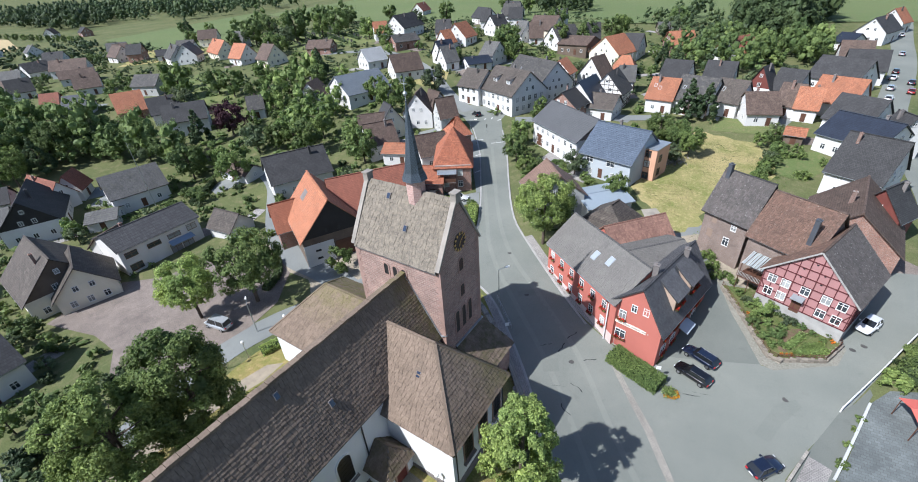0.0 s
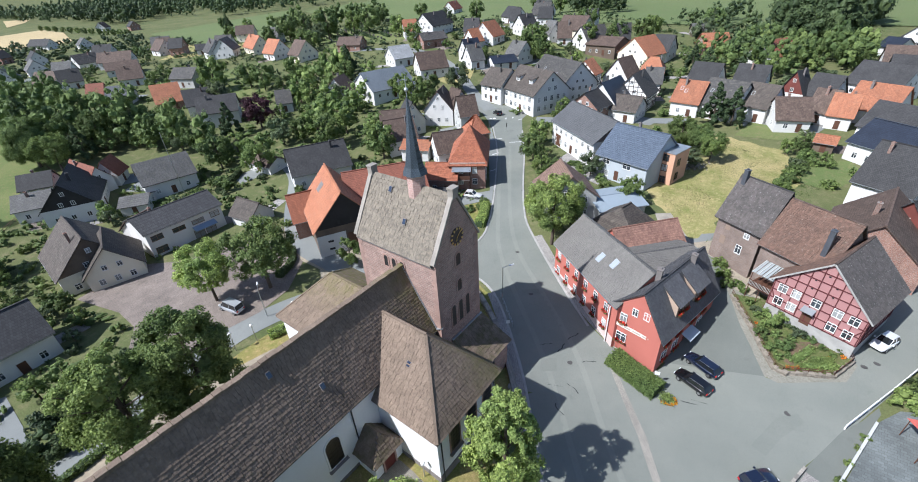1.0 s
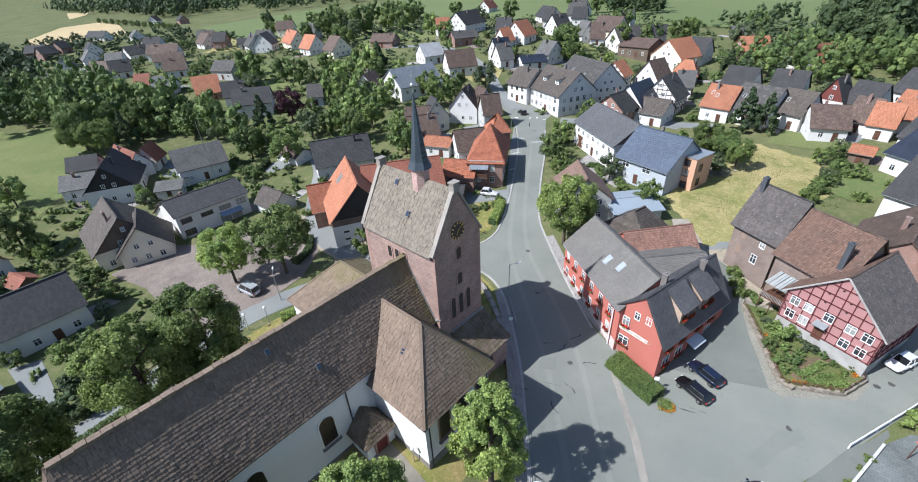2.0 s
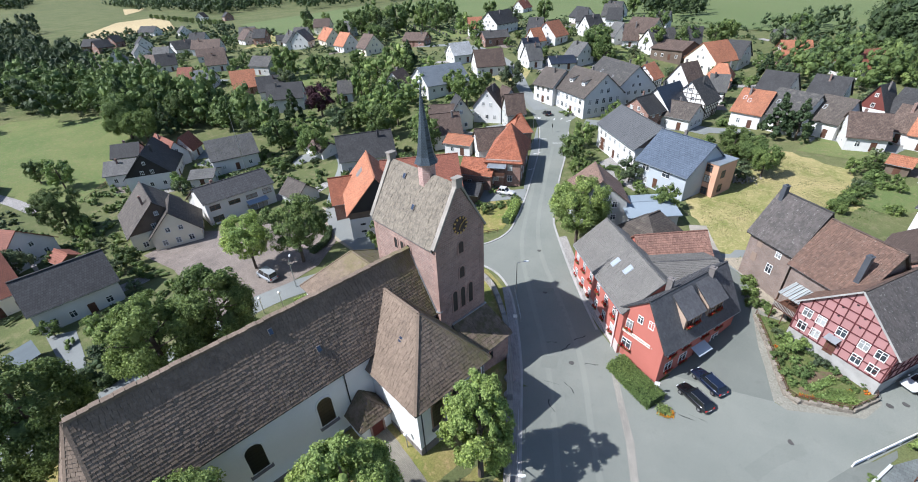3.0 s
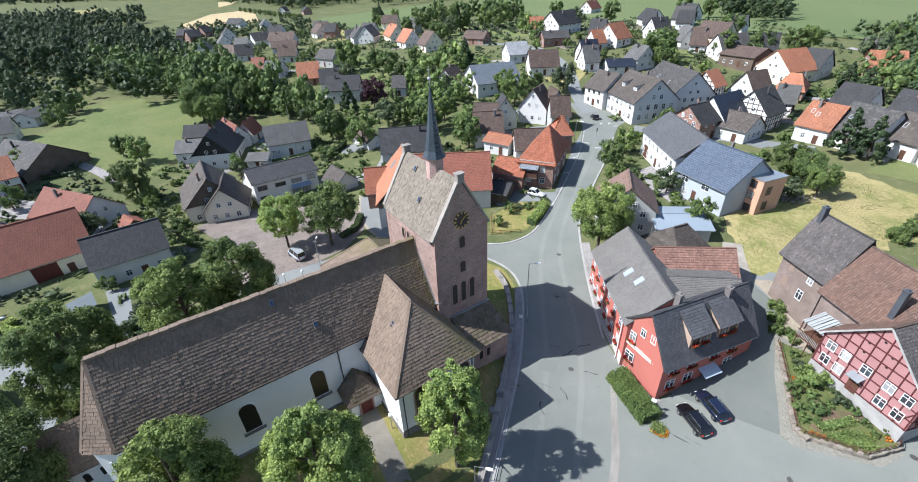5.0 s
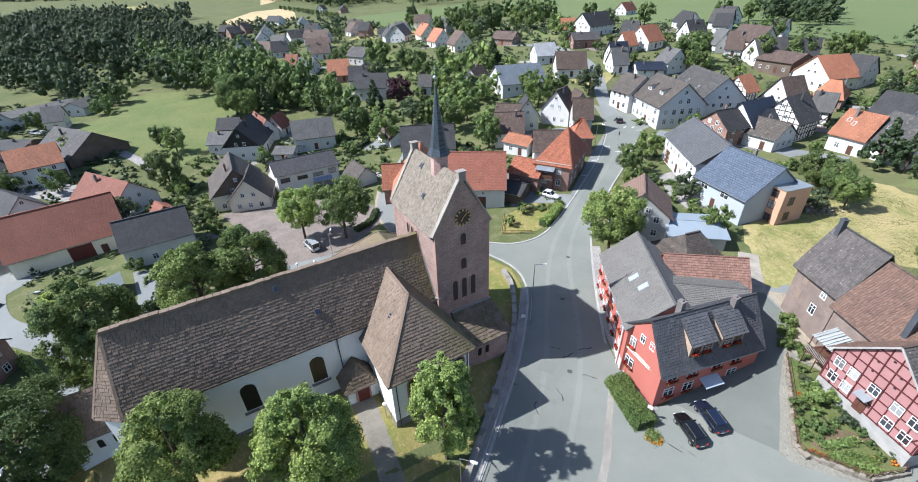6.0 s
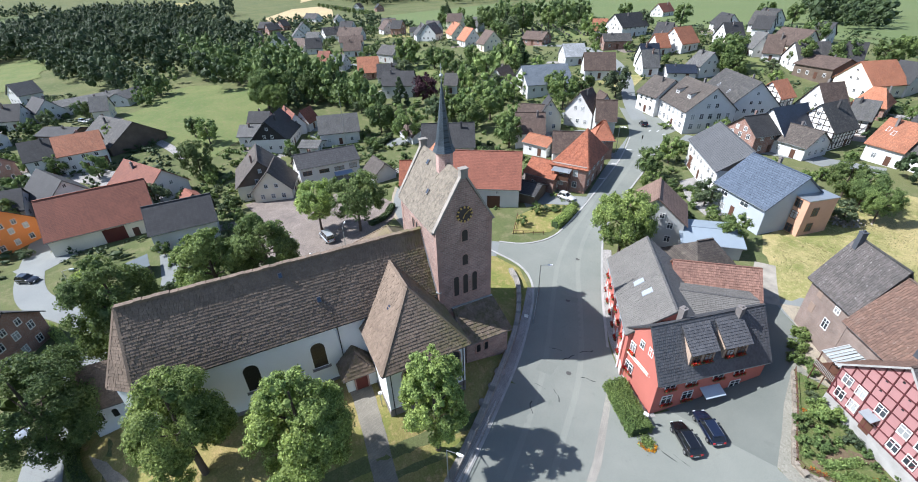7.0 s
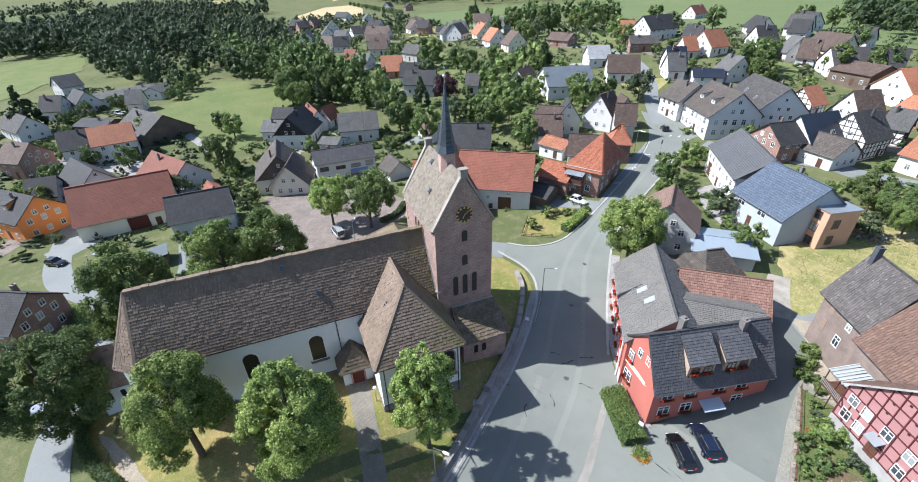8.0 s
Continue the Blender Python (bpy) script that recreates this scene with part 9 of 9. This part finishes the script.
def sign_post(x, y, deg, w, h, top, mat, label):
    ob = empty("road_sign", pose(x, y, gz(x, y), 0, 0, deg), label, "road sign", "road signs")
    bm = bmesh.new()
    tube(bm, (0, 0, -0.2), (0, 0, top), 0.035, 0.035, 6)
    part("post", bm, M_STEEL, ob)
    bm = bmesh.new()
    box(bm, -w / 2, w / 2, -0.06, -0.04, top - h, top)
    part("plate", bm, mat, ob)


sign_post(-1.4, 46.9, 20, 0.6, 0.6, 2.6, M_WHITEMETAL, "small white road sign beside the hedge")
sign_post(-21.8, 43.4, 40, 0.6, 0.6, 2.5, M_WHITEMETAL, "small road sign on the churchyard kerb")
sign_post(-7.9, 49.5, 80, 0.6, 0.6, 2.6, plain("red sign paint", (0.5, 0.03, 0.03), 0.5, 4.0, 0.1, 0.03), "red and white road sign at the inn corner")
sign_post(-62.5, 108.0, 100, 0.5, 1.1, 2.6, M_BLACK, "traffic light post at the crossing")


GARDEN_EDGE = [(3.3, 66.8), (6.6, 62.1), (8.6, 58.8), (10.3, 56.2), (11.2, 55.9), (16.2, 57.8), (17.7, 60.9), (16.9, 63.2)]


def railing(name, pts, height, gap, mat, label, rails=(0.5, 1.0), r=0.03):
    """Posts with rails along a line; every post and rail is its own part."""
    ob = empty(name, pose(0, 0, 0), label, name.replace("_", " "), "railings")
    for (x0, y0), (x1, y1) in zip(pts, pts[1:]):
        L = math.hypot(x1 - x0, y1 - y0)
        n = max(1, round(L / gap))
        P = [(x0 + (x1 - x0) * i / n, y0 + (y1 - y0) * i / n) for i in range(n + 1)]
        for x, y in P:
            bm = bmesh.new()
            tube(bm, (x, y, gz(x, y) - 0.2), (x, y, gz(x, y) + height), r * 1.2, r * 1.2, 6)
            part("post", bm, mat, ob)
        for f in rails:
            bm = bmesh.new()
            for a, b in zip(P, P[1:]):
                tube(bm, (*a, gz(*a) + height * f), (*b, gz(*b) + height * f), r, r, 6)
            part("rail", bm, mat, ob)
    return ob


railing("guard_rail", [(25.9, 67.4), (21.5, 58.3), (17.7, 50.8)], 0.85, 2.0, M_WHITEMETAL, "white tubular guard rail beside the street", (0.98, 0.55), 0.07)
railing("fence", [(-48.2, 58.9), (-43.2, 54.7), (-39.7, 59.4)], 0.8, 1.8, M_WOODDOOR, "low dark timber fence round the corner lawn", (0.55, 0.95), 0.05)
railing("hand_rail", [(1.4, 14.6), (-6.2, 25.2), (-11.8, 32.2)], 1.0, 2.2, M_STEEL, "grey steel hand rail on the churchyard kerb", (0.98, 0.5), 0.035)
railing("hand_rail", [(-21.8, 44.8), (-26.6, 49.0)], 1.0, 1.6, M_STEEL, "grey steel hand rail at the junction", (0.98, 0.5), 0.035)
railing("garden_fence", GARDEN_EDGE, 1.25, 1.5, M_WOODDOOR, "low dark wooden fence on the garden wall", (0.98, 0.72), 0.035)
railing("pasture_fence", [(-134, 3), (-150, 15), (-166, 24), (-202, 22)], 1.1, 5.0, M_WOODDOOR, "post and wire fence of the pasture", (0.5, 0.95), 0.05)
for x, y, s in ((-15.8, 35.2, 1.0), (-14.3, 33.2, 0.8), (-12.6, 30.9, 0.9)):
    bm = bmesh.new()
    bmesh.ops.create_icosphere(bm, subdivisions=2, radius=0.8 * s)
    for v in bm.verts:
        v.co *= 1 + 0.25 * noise.noise(v.co * 1.7 + Vector((x, y, 0)))
        v.co.z *= 0.55
    thing("boulder", bm, plain("grey boulder", (0.34, 0.31, 0.29), 0.9, 4.0, 0.3, 0.5), "rough grey boulder on the churchyard bank", "boulder", pose(x, y, gz(x, y) + 0.15, 0, 0, x * 40), "boulders")


def manhole(x, y):
    bm = bmesh.new()
    bmesh.ops.create_cone(bm, cap_ends=True, segments=20, radius1=0.36, radius2=0.36, depth=0.03, matrix=Matrix.Translation((x, y, gz(x, y) + 0.065)))
    thing("manhole_cover", bm, plain("cast iron", (0.09, 0.085, 0.08), 0.7, 8.0, 0.3, 0.3), "round cast-iron manhole cover in the asphalt", "manhole cover", group="manhole covers")


for p in ((20.2, 62.4), (19.0, 61.2), (-30.0, 59.9), (-22.9, 52.3), (12.6, 50.2), (-40.0, 79.0), (-12.0, 44.0)):
    manhole(*p)
M_PATCH = paved("fresh asphalt patch", (0.143, 0.154, 0.136), (0.172, 0.18, 0.158), (0.11, 0.116, 0.102), 0.1)
M_TAR = plain("bitumen seam", (0.03, 0.032, 0.033), 0.6, 4.0, 0.2, 0.1)
drape("asphalt_patch", [(9.9, 44.0), (11.7, 49.2), (13.5, 50.6), (14.2, 49.8), (12.4, 46.4), (11.4, 43.4)], M_PATCH, 0.062, "repaired rectangle of darker asphalt", "patch", 2.0)
drape("asphalt_patch", [(-14.6, 40.2), (-12.8, 41.6), (-13.8, 43.6), (-15.6, 42.2)], M_PATCH, 0.062, "repaired rectangle of darker asphalt", "patch", 2.0)
drape("asphalt_patch", [(-23.8, 51.2), (-21.6, 53.0), (-22.4, 54.0), (-24.6, 52.2)], M_PATCH, 0.062, "repaired rectangle of darker asphalt", "patch", 2.0)
srng = random.Random(8)
for x, y, a in ((-17.0, 44.2, 0.8), (-14.2, 44.6, 2.0), (-12.8, 38.8, 0.4), (-10.8, 40.6, 0.1), (-14.0, 47.5, 1.9), (-10.6, 45.0, 1.2), (3.0, 47.0, 0.6), (2.0, 46.2, 0.2), (-9.0, 36.0, 2.4)):
    line = [(x, y)]
    for i in range(4):
        a += srng.uniform(-0.6, 0.6)
        line.append((line[-1][0] + 0.5 * math.cos(a), line[-1][1] + 0.5 * math.sin(a)))
    drape("tar_seam", [(p[0] - 0.07, p[1]) for p in line] + [(p[0] + 0.08, p[1] + 0.05) for p in line[::-1]], M_TAR, 0.068, "short black bitumen seam in the asphalt", "seam", 1.0)
M_MARK = plain("white road paint", (0.62, 0.62, 0.60), 0.7, 6.0, 0.25, 0.05)
for a, b in (((-63.6, 100.9), (-60.8, 103.0)), ((-57.4, 101.4), (-54.6, 103.4)), ((-68.4, 116.9), (-68.9, 118.3)), ((-66.9, 118.6), (-67.4, 120.0)), ((-64.6, 118.2), (-64.0, 119.6)), ((-57.0, 92.5), (-56.2, 94.2)), ((-52.0, 84.0), (-51.2, 85.7))):
    d = Vector((b[0] - a[0], b[1] - a[1])).normalized()
    n = Vector((-d.y, d.x)) * 0.16
    drape("road_marking", [(a[0] + n.x, a[1] + n.y), (a[0] - n.x, a[1] - n.y), (b[0] - n.x, b[1] - n.y), (b[0] + n.x, b[1] + n.y)], M_MARK, 0.07, "white painted road marking", "marking", 1.0)

# ---- flower bed at the hedge's tip ----
bed = empty("flower_bed", pose(0.45, 45.55, gz(0.45, 45.55)), "small bed of yellow and red flowers at the hedge", "flower bed")
frng = np.random.default_rng(3)
BEND = frng.uniform(-1.9, 0.9, 300)
pts = np.stack([(1.15 + 0.14 * frng.normal(size=300)) * np.cos(BEND), (0.85 + 0.12 * frng.normal(size=300)) * np.sin(BEND), 0.2 + 0.08 * frng.normal(size=300)], 1)
part("blossom_carpet", None, None, bed, "", None, leaf_mesh("blossom_carpet", pts, 0.085, leafy("yellow and orange flowers", (0.65, 0.16, 0.02), (0.80, 0.50, 0.03)), frng))
mound = frng.normal(size=(700, 3)) * np.array([0.45, 0.4, 0.2]) + np.array([0, 0, 0.3])
part("foliage", None, None, bed, "", None, leaf_mesh("foliage", mound, 0.11, M_MAPLE, frng))

# ---- cottage garden before the farmhouse ----


def gt(x, y):
    """Height of the raised garden."""
    return gz(x, y) + 0.62


M_VERGE = turf("dusty grey gravel", (0.225, 0.215, 0.18), (0.19, 0.185, 0.155), (0.16, 0.155, 0.125), 4.0)
drape("gravel_verge", [(2.2, 68.6), (5.4, 62.0), (7.2, 59.0), (9.6, 54.6), (11.1, 54.2), (17.5, 57.8), (18.4, 60.9), (17.2, 63.4), (7.0, 68.0)], M_VERGE, 0.068, "dusty gravel verge below the garden wall", "verge", 2.0)
drape("gravel_verge", ragged([(2.2, 68.4), (7.0, 67.8), (5.4, 71.6), (1.4, 76.2), (-2.2, 78.6), (-5.0, 76.4), (-1.0, 74.2), (1.6, 71.2)], 1.2, 0.3), M_COURT, 0.066, "dusty gravel strip beside the brick house", "verge", 2.0)
drape("garden_terrace", GARDEN_EDGE + [(7.0, 67.4)], M_BED, 0.62, "raised cottage garden of soil and grass before the farmhouse", "garden", 1.5)
gw = empty("garden_wall", pose(0, 0, 0), "low rubble retaining wall with mossy stones", "wall", kind="structure")
wr = random.Random(4)
STONE = [None] * 4
for i in range(4):
    b2 = bmesh.new()
    bmesh.ops.create_cube(b2, size=1.0)
    for v in b2.verts:
        v.co += Vector((wr.uniform(-0.09, 0.09), wr.uniform(-0.09, 0.09), wr.uniform(-0.09, 0.09)))
    bmesh.ops.bevel(b2, geom=list(b2.edges), offset=0.1, segments=1, affect="EDGES")
    m_, nt_, bs_ = start(f"rubble stone {i}")
    cc = vary(nt_, mix(nt_, noise_of(nt_, nt_.nodes.new("ShaderNodeTexCoord").outputs["Object"], 3.0), (0.235, 0.20, 0.16), (0.15, 0.135, 0.11)), 0.3)
    nt_.links.new(cc, bs_.inputs["Base Color"])
    bs_.inputs["Roughness"].default_value = 0.95
    STONE[i] = to_mesh("stone", b2, m_)
for (x0, y0), (x1, y1) in zip(GARDEN_EDGE, GARDEN_EDGE[1:]):
    L, a = math.hypot(x1 - x0, y1 - y0), math.atan2(y1 - y0, x1 - x0)
    t = 0.0
    while t < L:
        w = wr.uniform(0.3, 0.62)
        x, y = x0 + (x1 - x0) * (t + w / 2) / L, y0 + (y1 - y0) * (t + w / 2) / L
        z = gz(x, y) - 0.1
        while z < gz(x, y) + 0.5:
            h = wr.uniform(0.19, 0.33)
            s = new("stone", STONE[wr.randrange(4)])
            s.parent = gw
            s.matrix_local = pose(x, y, z + h / 2, wr.uniform(-4, 4), wr.uniform(-4, 4), math.degrees(a) + wr.uniform(-6, 6)) @ Matrix.Diagonal((w, 0.5, h, 1))
            z += h * 0.95
        t += w * 0.96
for x, y, k, s in ((8.8, 63.0, 0, 1.55), (8.0, 60.6, 1, 0.95), (10.7, 59.7, 1, 1.0), (12.0, 62.3, 3, 0.85), (9.6, 61.2, 4, 0.7), (9.4, 58.6, 1, 0.75), (7.2, 63.8, 4, 0.7), (10.4, 57.6, 4, 0.6), (13.4, 62.2, 1, 0.6),
                   (14.6, 61.4, 0, 0.5), (15.7, 60.6, 4, 0.5), (16.6, 61.6, 1, 0.55), (6.6, 64.6, 3, 0.7), (5.6, 65.8, 1, 0.6), (9.2, 64.9, 3, 0.7), (11.3, 61.2, 4, 0.55), (10.9, 63.6, 1, 0.6), (11.4, 58.3, 4, 0.5), (7.9, 62.2, 4, 0.5)):
    bush(x, y, k, s, "rounded green shrub in the cottage garden", gt(x, y))
for (ax, ay), (bx, by), wd in (((11.6, 57.2), (12.4, 61.0), 0.5), ((12.4, 61.0), (15.8, 62.6), 0.45), ((8.2, 61.6), (12.4, 60.6), 0.4), ((7.4, 66.4), (12.0, 64.4), 0.5)):
    d = Vector((bx - ax, by - ay)).normalized()
    n_ = Vector((-d.y, d.x)) * wd
    drape("garden_path", [(ax - n_.x, ay - n_.y), (bx - n_.x, by - n_.y), (bx + n_.x, by + n_.y), (ax + n_.x, ay + n_.y)], M_SOIL, 0.65, "bare trodden earth path in the cottage garden", "path", 1.5)
FLOWER = bush_mesh(99, M_FLOWERS, 140, 0.08)
for x, y, s in ((11.6, 56.6, 0.3), (12.6, 57.0, 0.3), (15.4, 60.0, 0.35), (16.8, 60.9, 0.4), (14.6, 58.0, 0.25), (7.2, 62.4, 0.3), (12.1, 56.8, 0.25), (16.2, 62.2, 0.35)):
    bush(x, y, 0, s, "clump of red garden flowers", gt(x, y), FLOWER)
for line in ([(11.9, 57.6), (12.8, 59.2), (13.6, 60.7)], [(12.9, 57.3), (14.6, 58.1), (16.2, 58.9)], [(13.8, 58.6), (14.8, 59.2), (15.6, 59.7)]):
    hb = empty("hedge", pose(0, 0, 0), "low clipped box hedge in the cottage garden", "hedge", "hedges")
    brng, n = np.random.default_rng(int(line[0][0] * 10)), 1500
    tt = brng.uniform(0, len(line) - 1.001, n)
    ii = tt.astype(int)
    A_ = np.array(line)
    xy = A_[ii] + (A_[ii + 1] - A_[ii]) * (tt - ii)[:, None] + brng.uniform(-0.42, 0.42, (n, 2))
    part("foliage", None, None, hb, "", None, leaf_mesh("foliage", np.c_[xy, ground_z(xy[:, 0], xy[:, 1]) + 0.62 + brng.uniform(0, 0.55, n)], 0.1, M_MAPLE, brng))
for x, y, k, s in ((0.3, 72.8, 4, 1.2), (1.2, 70.6, 4, 1.15), (2.2, 68.7, 4, 1.05), (3.6, 69.6, 1, 0.7), (4.4, 68.4, 0, 0.8)):
    bush(x, y, k, s, "round clipped shrub by the brick house wall")

# ---- veranda between brick house and farmhouse ----
ver = empty("veranda", pose(6.86, 67.5, gz(6.86, 67.5) + 1.4, 0, 0, -24) @ Matrix.Diagonal((0.64, 0.67, 0.87, 1)), "white striped glass veranda roof over a timber balcony", "veranda")
for i in range(8):
    bm = bmesh.new()
    x = -2.5 + i * 0.66
    prism(bm, [(x, -2.2, 4.2), (x + 0.48, -2.2, 4.2), (x + 0.48, 2.2, 5.1), (x, 2.2, 5.1)], (0, 0, 0.05))
    part("roof_slat", bm, plain("milky corrugated sheet", (0.30, 0.325, 0.32), 0.5, 3.0, 0.15, 0.05) if i == 0 else bpy.data.materials["milky corrugated sheet"], ver)
for i in range(5):
    bm = bmesh.new()
    x = -2.6 + i * 1.3
    bar(bm, (x, -2.3, 4.26), (x, 2.2, 5.18), 0.12, 0.1)
    part("rafter", bm, M_PALEFRAME, ver)
for x in (-2.5, 0, 2.5):
    bm = bmesh.new()
    box(bm, x - 0.07, x + 0.07, -2.2, -2.06, -2, 4.2)
    part("post", bm, M_WOODDOOR, ver)
bm = bmesh.new()
box(bm, -2.7, 2.7, -2.4, 2.0, 1.6, 1.8)
part("deck", bm, M_WOODDOOR, ver)
for i in range(19):
    bm = bmesh.new()
    x = -2.6 + i * 0.29
    box(bm, x - 0.05, x + 0.05, -2.42, -2.36, 1.8, 2.75)
    part("baluster", bm, M_KERB, ver)
bm = bmesh.new()
box(bm, -2.7, 2.7, -2.45, -2.33, 2.75, 2.85)
part("balcony_rail", bm, M_WOODDOOR, ver)

# ---- terrace with red parasol, south-east of the square ----
drape("terrace", [(20.4, 53.2), (22.3, 56.0), (32, 60), (33, 44), (24.5, 41.0), (17.2, 41.6), (18.3, 45.0)], cobbled("grey flagstones", (0.135, 0.15, 0.147), (0.105, 0.117, 0.115), (0.088, 0.094, 0.09), 0.5), 0.09, "grey flagstone terrace with white stains", "terrace", 2.0)
drape("verge_yard", [(17.7, 50.8), (20.2, 53.3), (19.2, 49.1), (17.3, 42.2), (16.0, 37.0), (14.4, 33.0), (12.8, 37.0), (13.4, 39.6), (14.7, 43.6)], M_YARD, 0.064, "darker asphalt strip beside the square", "yard", 2.0)
drape("verge_yard", [(17.6, 50.6), (19.1, 52.7), (20.5, 55.5), (20.7, 54.6), (20.2, 53.1), (18.6, 50.9)], M_YARD, 0.068, "darker asphalt strip beside the white rail", "yard", 2.0)
drape("concrete_slab", [(14.9, 43.4), (16.9, 42.6), (15.6, 38.0), (13.8, 39.4)], M_PAVING, 0.08, "pale concrete slab behind the low wall", "slab", 2.0)
ribbon("low_wall", [(13.2, 39.3), (14.7, 43.6)], 0.3, 0.6, M_RUBBLE, "low stone wall at the square's edge", "wall", kind="structure")
ribbon("terrace_wall", [(17.0, 41.6), (17.8, 44.2), (19.2, 49.1), (20.3, 53.0)], 0.26, 0.45, M_PALEFRAME, "low white-painted terrace wall", "wall", kind="structure")
par = empty("parasol", pose(24.6, 51.8, gz(24.6, 51.8), 0, 0, 20), "faded red canvas canopy on posts", "parasol")
bm = bmesh.new()
prism(bm, [(-2.2, -1.8, 2.5), (2.2, -1.8, 2.5), (2.2, 0, 3.0), (-2.2, 0, 3.0)], (0, 0, 0.05))
prism(bm, [(2.2, 1.8, 2.5), (-2.2, 1.8, 2.5), (-2.2, 0, 3.0), (2.2, 0, 3.0)], (0, 0, 0.05))
part("canopy", bm, plain("faded red canvas", (0.55, 0.13, 0.10), 0.8, 3.0, 0.12, 0.1), par)
for x, y in ((-2, -1.6), (2, -1.6), (-2, 1.6), (2, 1.6)):
    bm = bmesh.new()
    tube(bm, (x, y, -0.2), (x, y, 2.5), 0.05, 0.05, 6)
    part("post", bm, M_WOODDOOR, par)
for x, y, k, s in ((18.2, 46.4, 4, 0.5), (18.9, 48.8, 4, 0.4), (19.4, 50.4, 1, 0.5), (22.6, 57.0, 0, 1.5), (24.4, 59.4, 2, 1.6), (24.8, 62.0, 0, 1.5), (26.4, 64.8, 2, 1.6), (26.0, 58.0, 0, 1.4), (17.6, 43.6, 1, 0.6)):
    bush(x, y, k, s, "green shrub beside the terrace")

# ---- shrubs behind the church ----
for x, y, k, s in ((-60.0, -2.1, 2, 2.6), (-36.2, -6.6, 2, 1.3), (-62.5, 3.0, 0, 1.8), (-64.0, 8.0, 2, 1.6), (-57.5, -8.5, 0, 1.5)):
    bush(x, y, k, s, "large dark green shrub behind the church")

# ---- corner lawn and small gardens ----
for x, y, s in ((-44.6, 57.6, 0.42), (-46.6, 62.4, 0.45)):
    tree(x, y, GARDEN[5], "small round clipped tree on the corner lawn", "clipped trees", 30, s)
for x, y, k, s in ((-46.8, 65.0, 3, 0.9), (-45.6, 66.6, 1, 1.0), (-44.0, 68.0, 0, 1.0), (-45.0, 71.0, 1, 0.9), (-30.6, 77.2, 4, 1.0), (-27.8, 84.0, 4, 1.1), (-25.2, 88.0, 0, 1.2), (-23.0, 86.0, 3, 1.2), (-33.6, 84.6, 1, 1.0)):
    bush(x, y, k, s)

# ---- bare-brick annex of the blue-roofed house ----
anx = empty("annex", pose(-13.8, 99.2, gz(-13.8, 99.2), 0, 0, -13), "unrendered hollow-brick annex with flat zinc roof", "annex")
bm = bmesh.new()
box(bm, -2.0, 1.0, -4.6, 1.4, -2.5, 6.6)
part("wall", bm, WALL["peach"], anx)
bm = bmesh.new()
box(bm, -2.15, 1.15, -4.75, 1.55, 6.6, 6.75)
part("roof", bm, M_LEAD, anx)
for y, z in ((-2.6, 0.6), (-2.6, 3.6)):
    add_window(anx, Matrix.Translation((1.01, y, z)) @ Matrix.Rotation(math.pi / 2, 4, "Z"), 1.3, 1.6, M_BROWNFRAME)
for x in (-0.8,):
    for z in (0.0, 2.6, 4.8):
        add_window(anx, Matrix.Translation((x, -4.61, z)), 1.3, 1.5, M_BROWNFRAME)
hutch = empty("greenhouse", pose(-68.1, -12.0, gz(-68, -12), 0, 0, 10), "low glass-roofed garden house", "greenhouse")
bm = bmesh.new()
box(bm, -2.2, 2.2, -1.6, 1.6, -0.5, 1.9)
part("wall", bm, WALL["timber"], hutch)
bm = bmesh.new()
prism(bm, [(-2.5, -1.9, 1.9), (2.5, -1.9, 1.9), (2.5, 1.9, 2.5), (-2.5, 1.9, 2.5)], (0, 0, 0.08))
part("glass_roof", bm, plain("grey-blue roof sheet", (0.085, 0.105, 0.115), 0.75, 3.0, 0.2, 0.05), hutch)
house(-99.5, -4.2, 20, 4.4, 3.4, 2.2, 3.3, "red", "timber", windows=False, chimneys=0, name="shed", label="small timber shed with faded red roof")
bush(-55.8, -4.2, 2, 2.5, "large dark rounded shrub beside the lane")
for i in range(4):
    a, b = (-205 + 5 * i, 171 + 6.2 * i), (-272 + 5 * i, 206 + 6.2 * i)
    hedge([a, ((a[0] + b[0]) / 2, (a[1] + b[1]) / 2), b], 1.4, 1.3, M_WOOD, "clipped hedge row in the cemetery", 8, 0.3)
for i in range(60):
    gx, gy = -205 - (i % 12) * 6.2 + (i // 12) * 4.5 + srng.uniform(-1, 1), 166 + (i % 12) * 3.4 + (i // 12) * 6.0 + srng.uniform(-1, 1)
    bm = bmesh.new()
    box(bm, -0.5, 0.5, -0.12, 0.12, 0, srng.uniform(0.8, 1.4))
    thing("gravestone", bm, M_PLINTH, "grey gravestone in the village cemetery", "gravestone", pose(gx, gy, gz(gx, gy), 0, 0, srng.uniform(-10, 10) + 55), "gravestones")
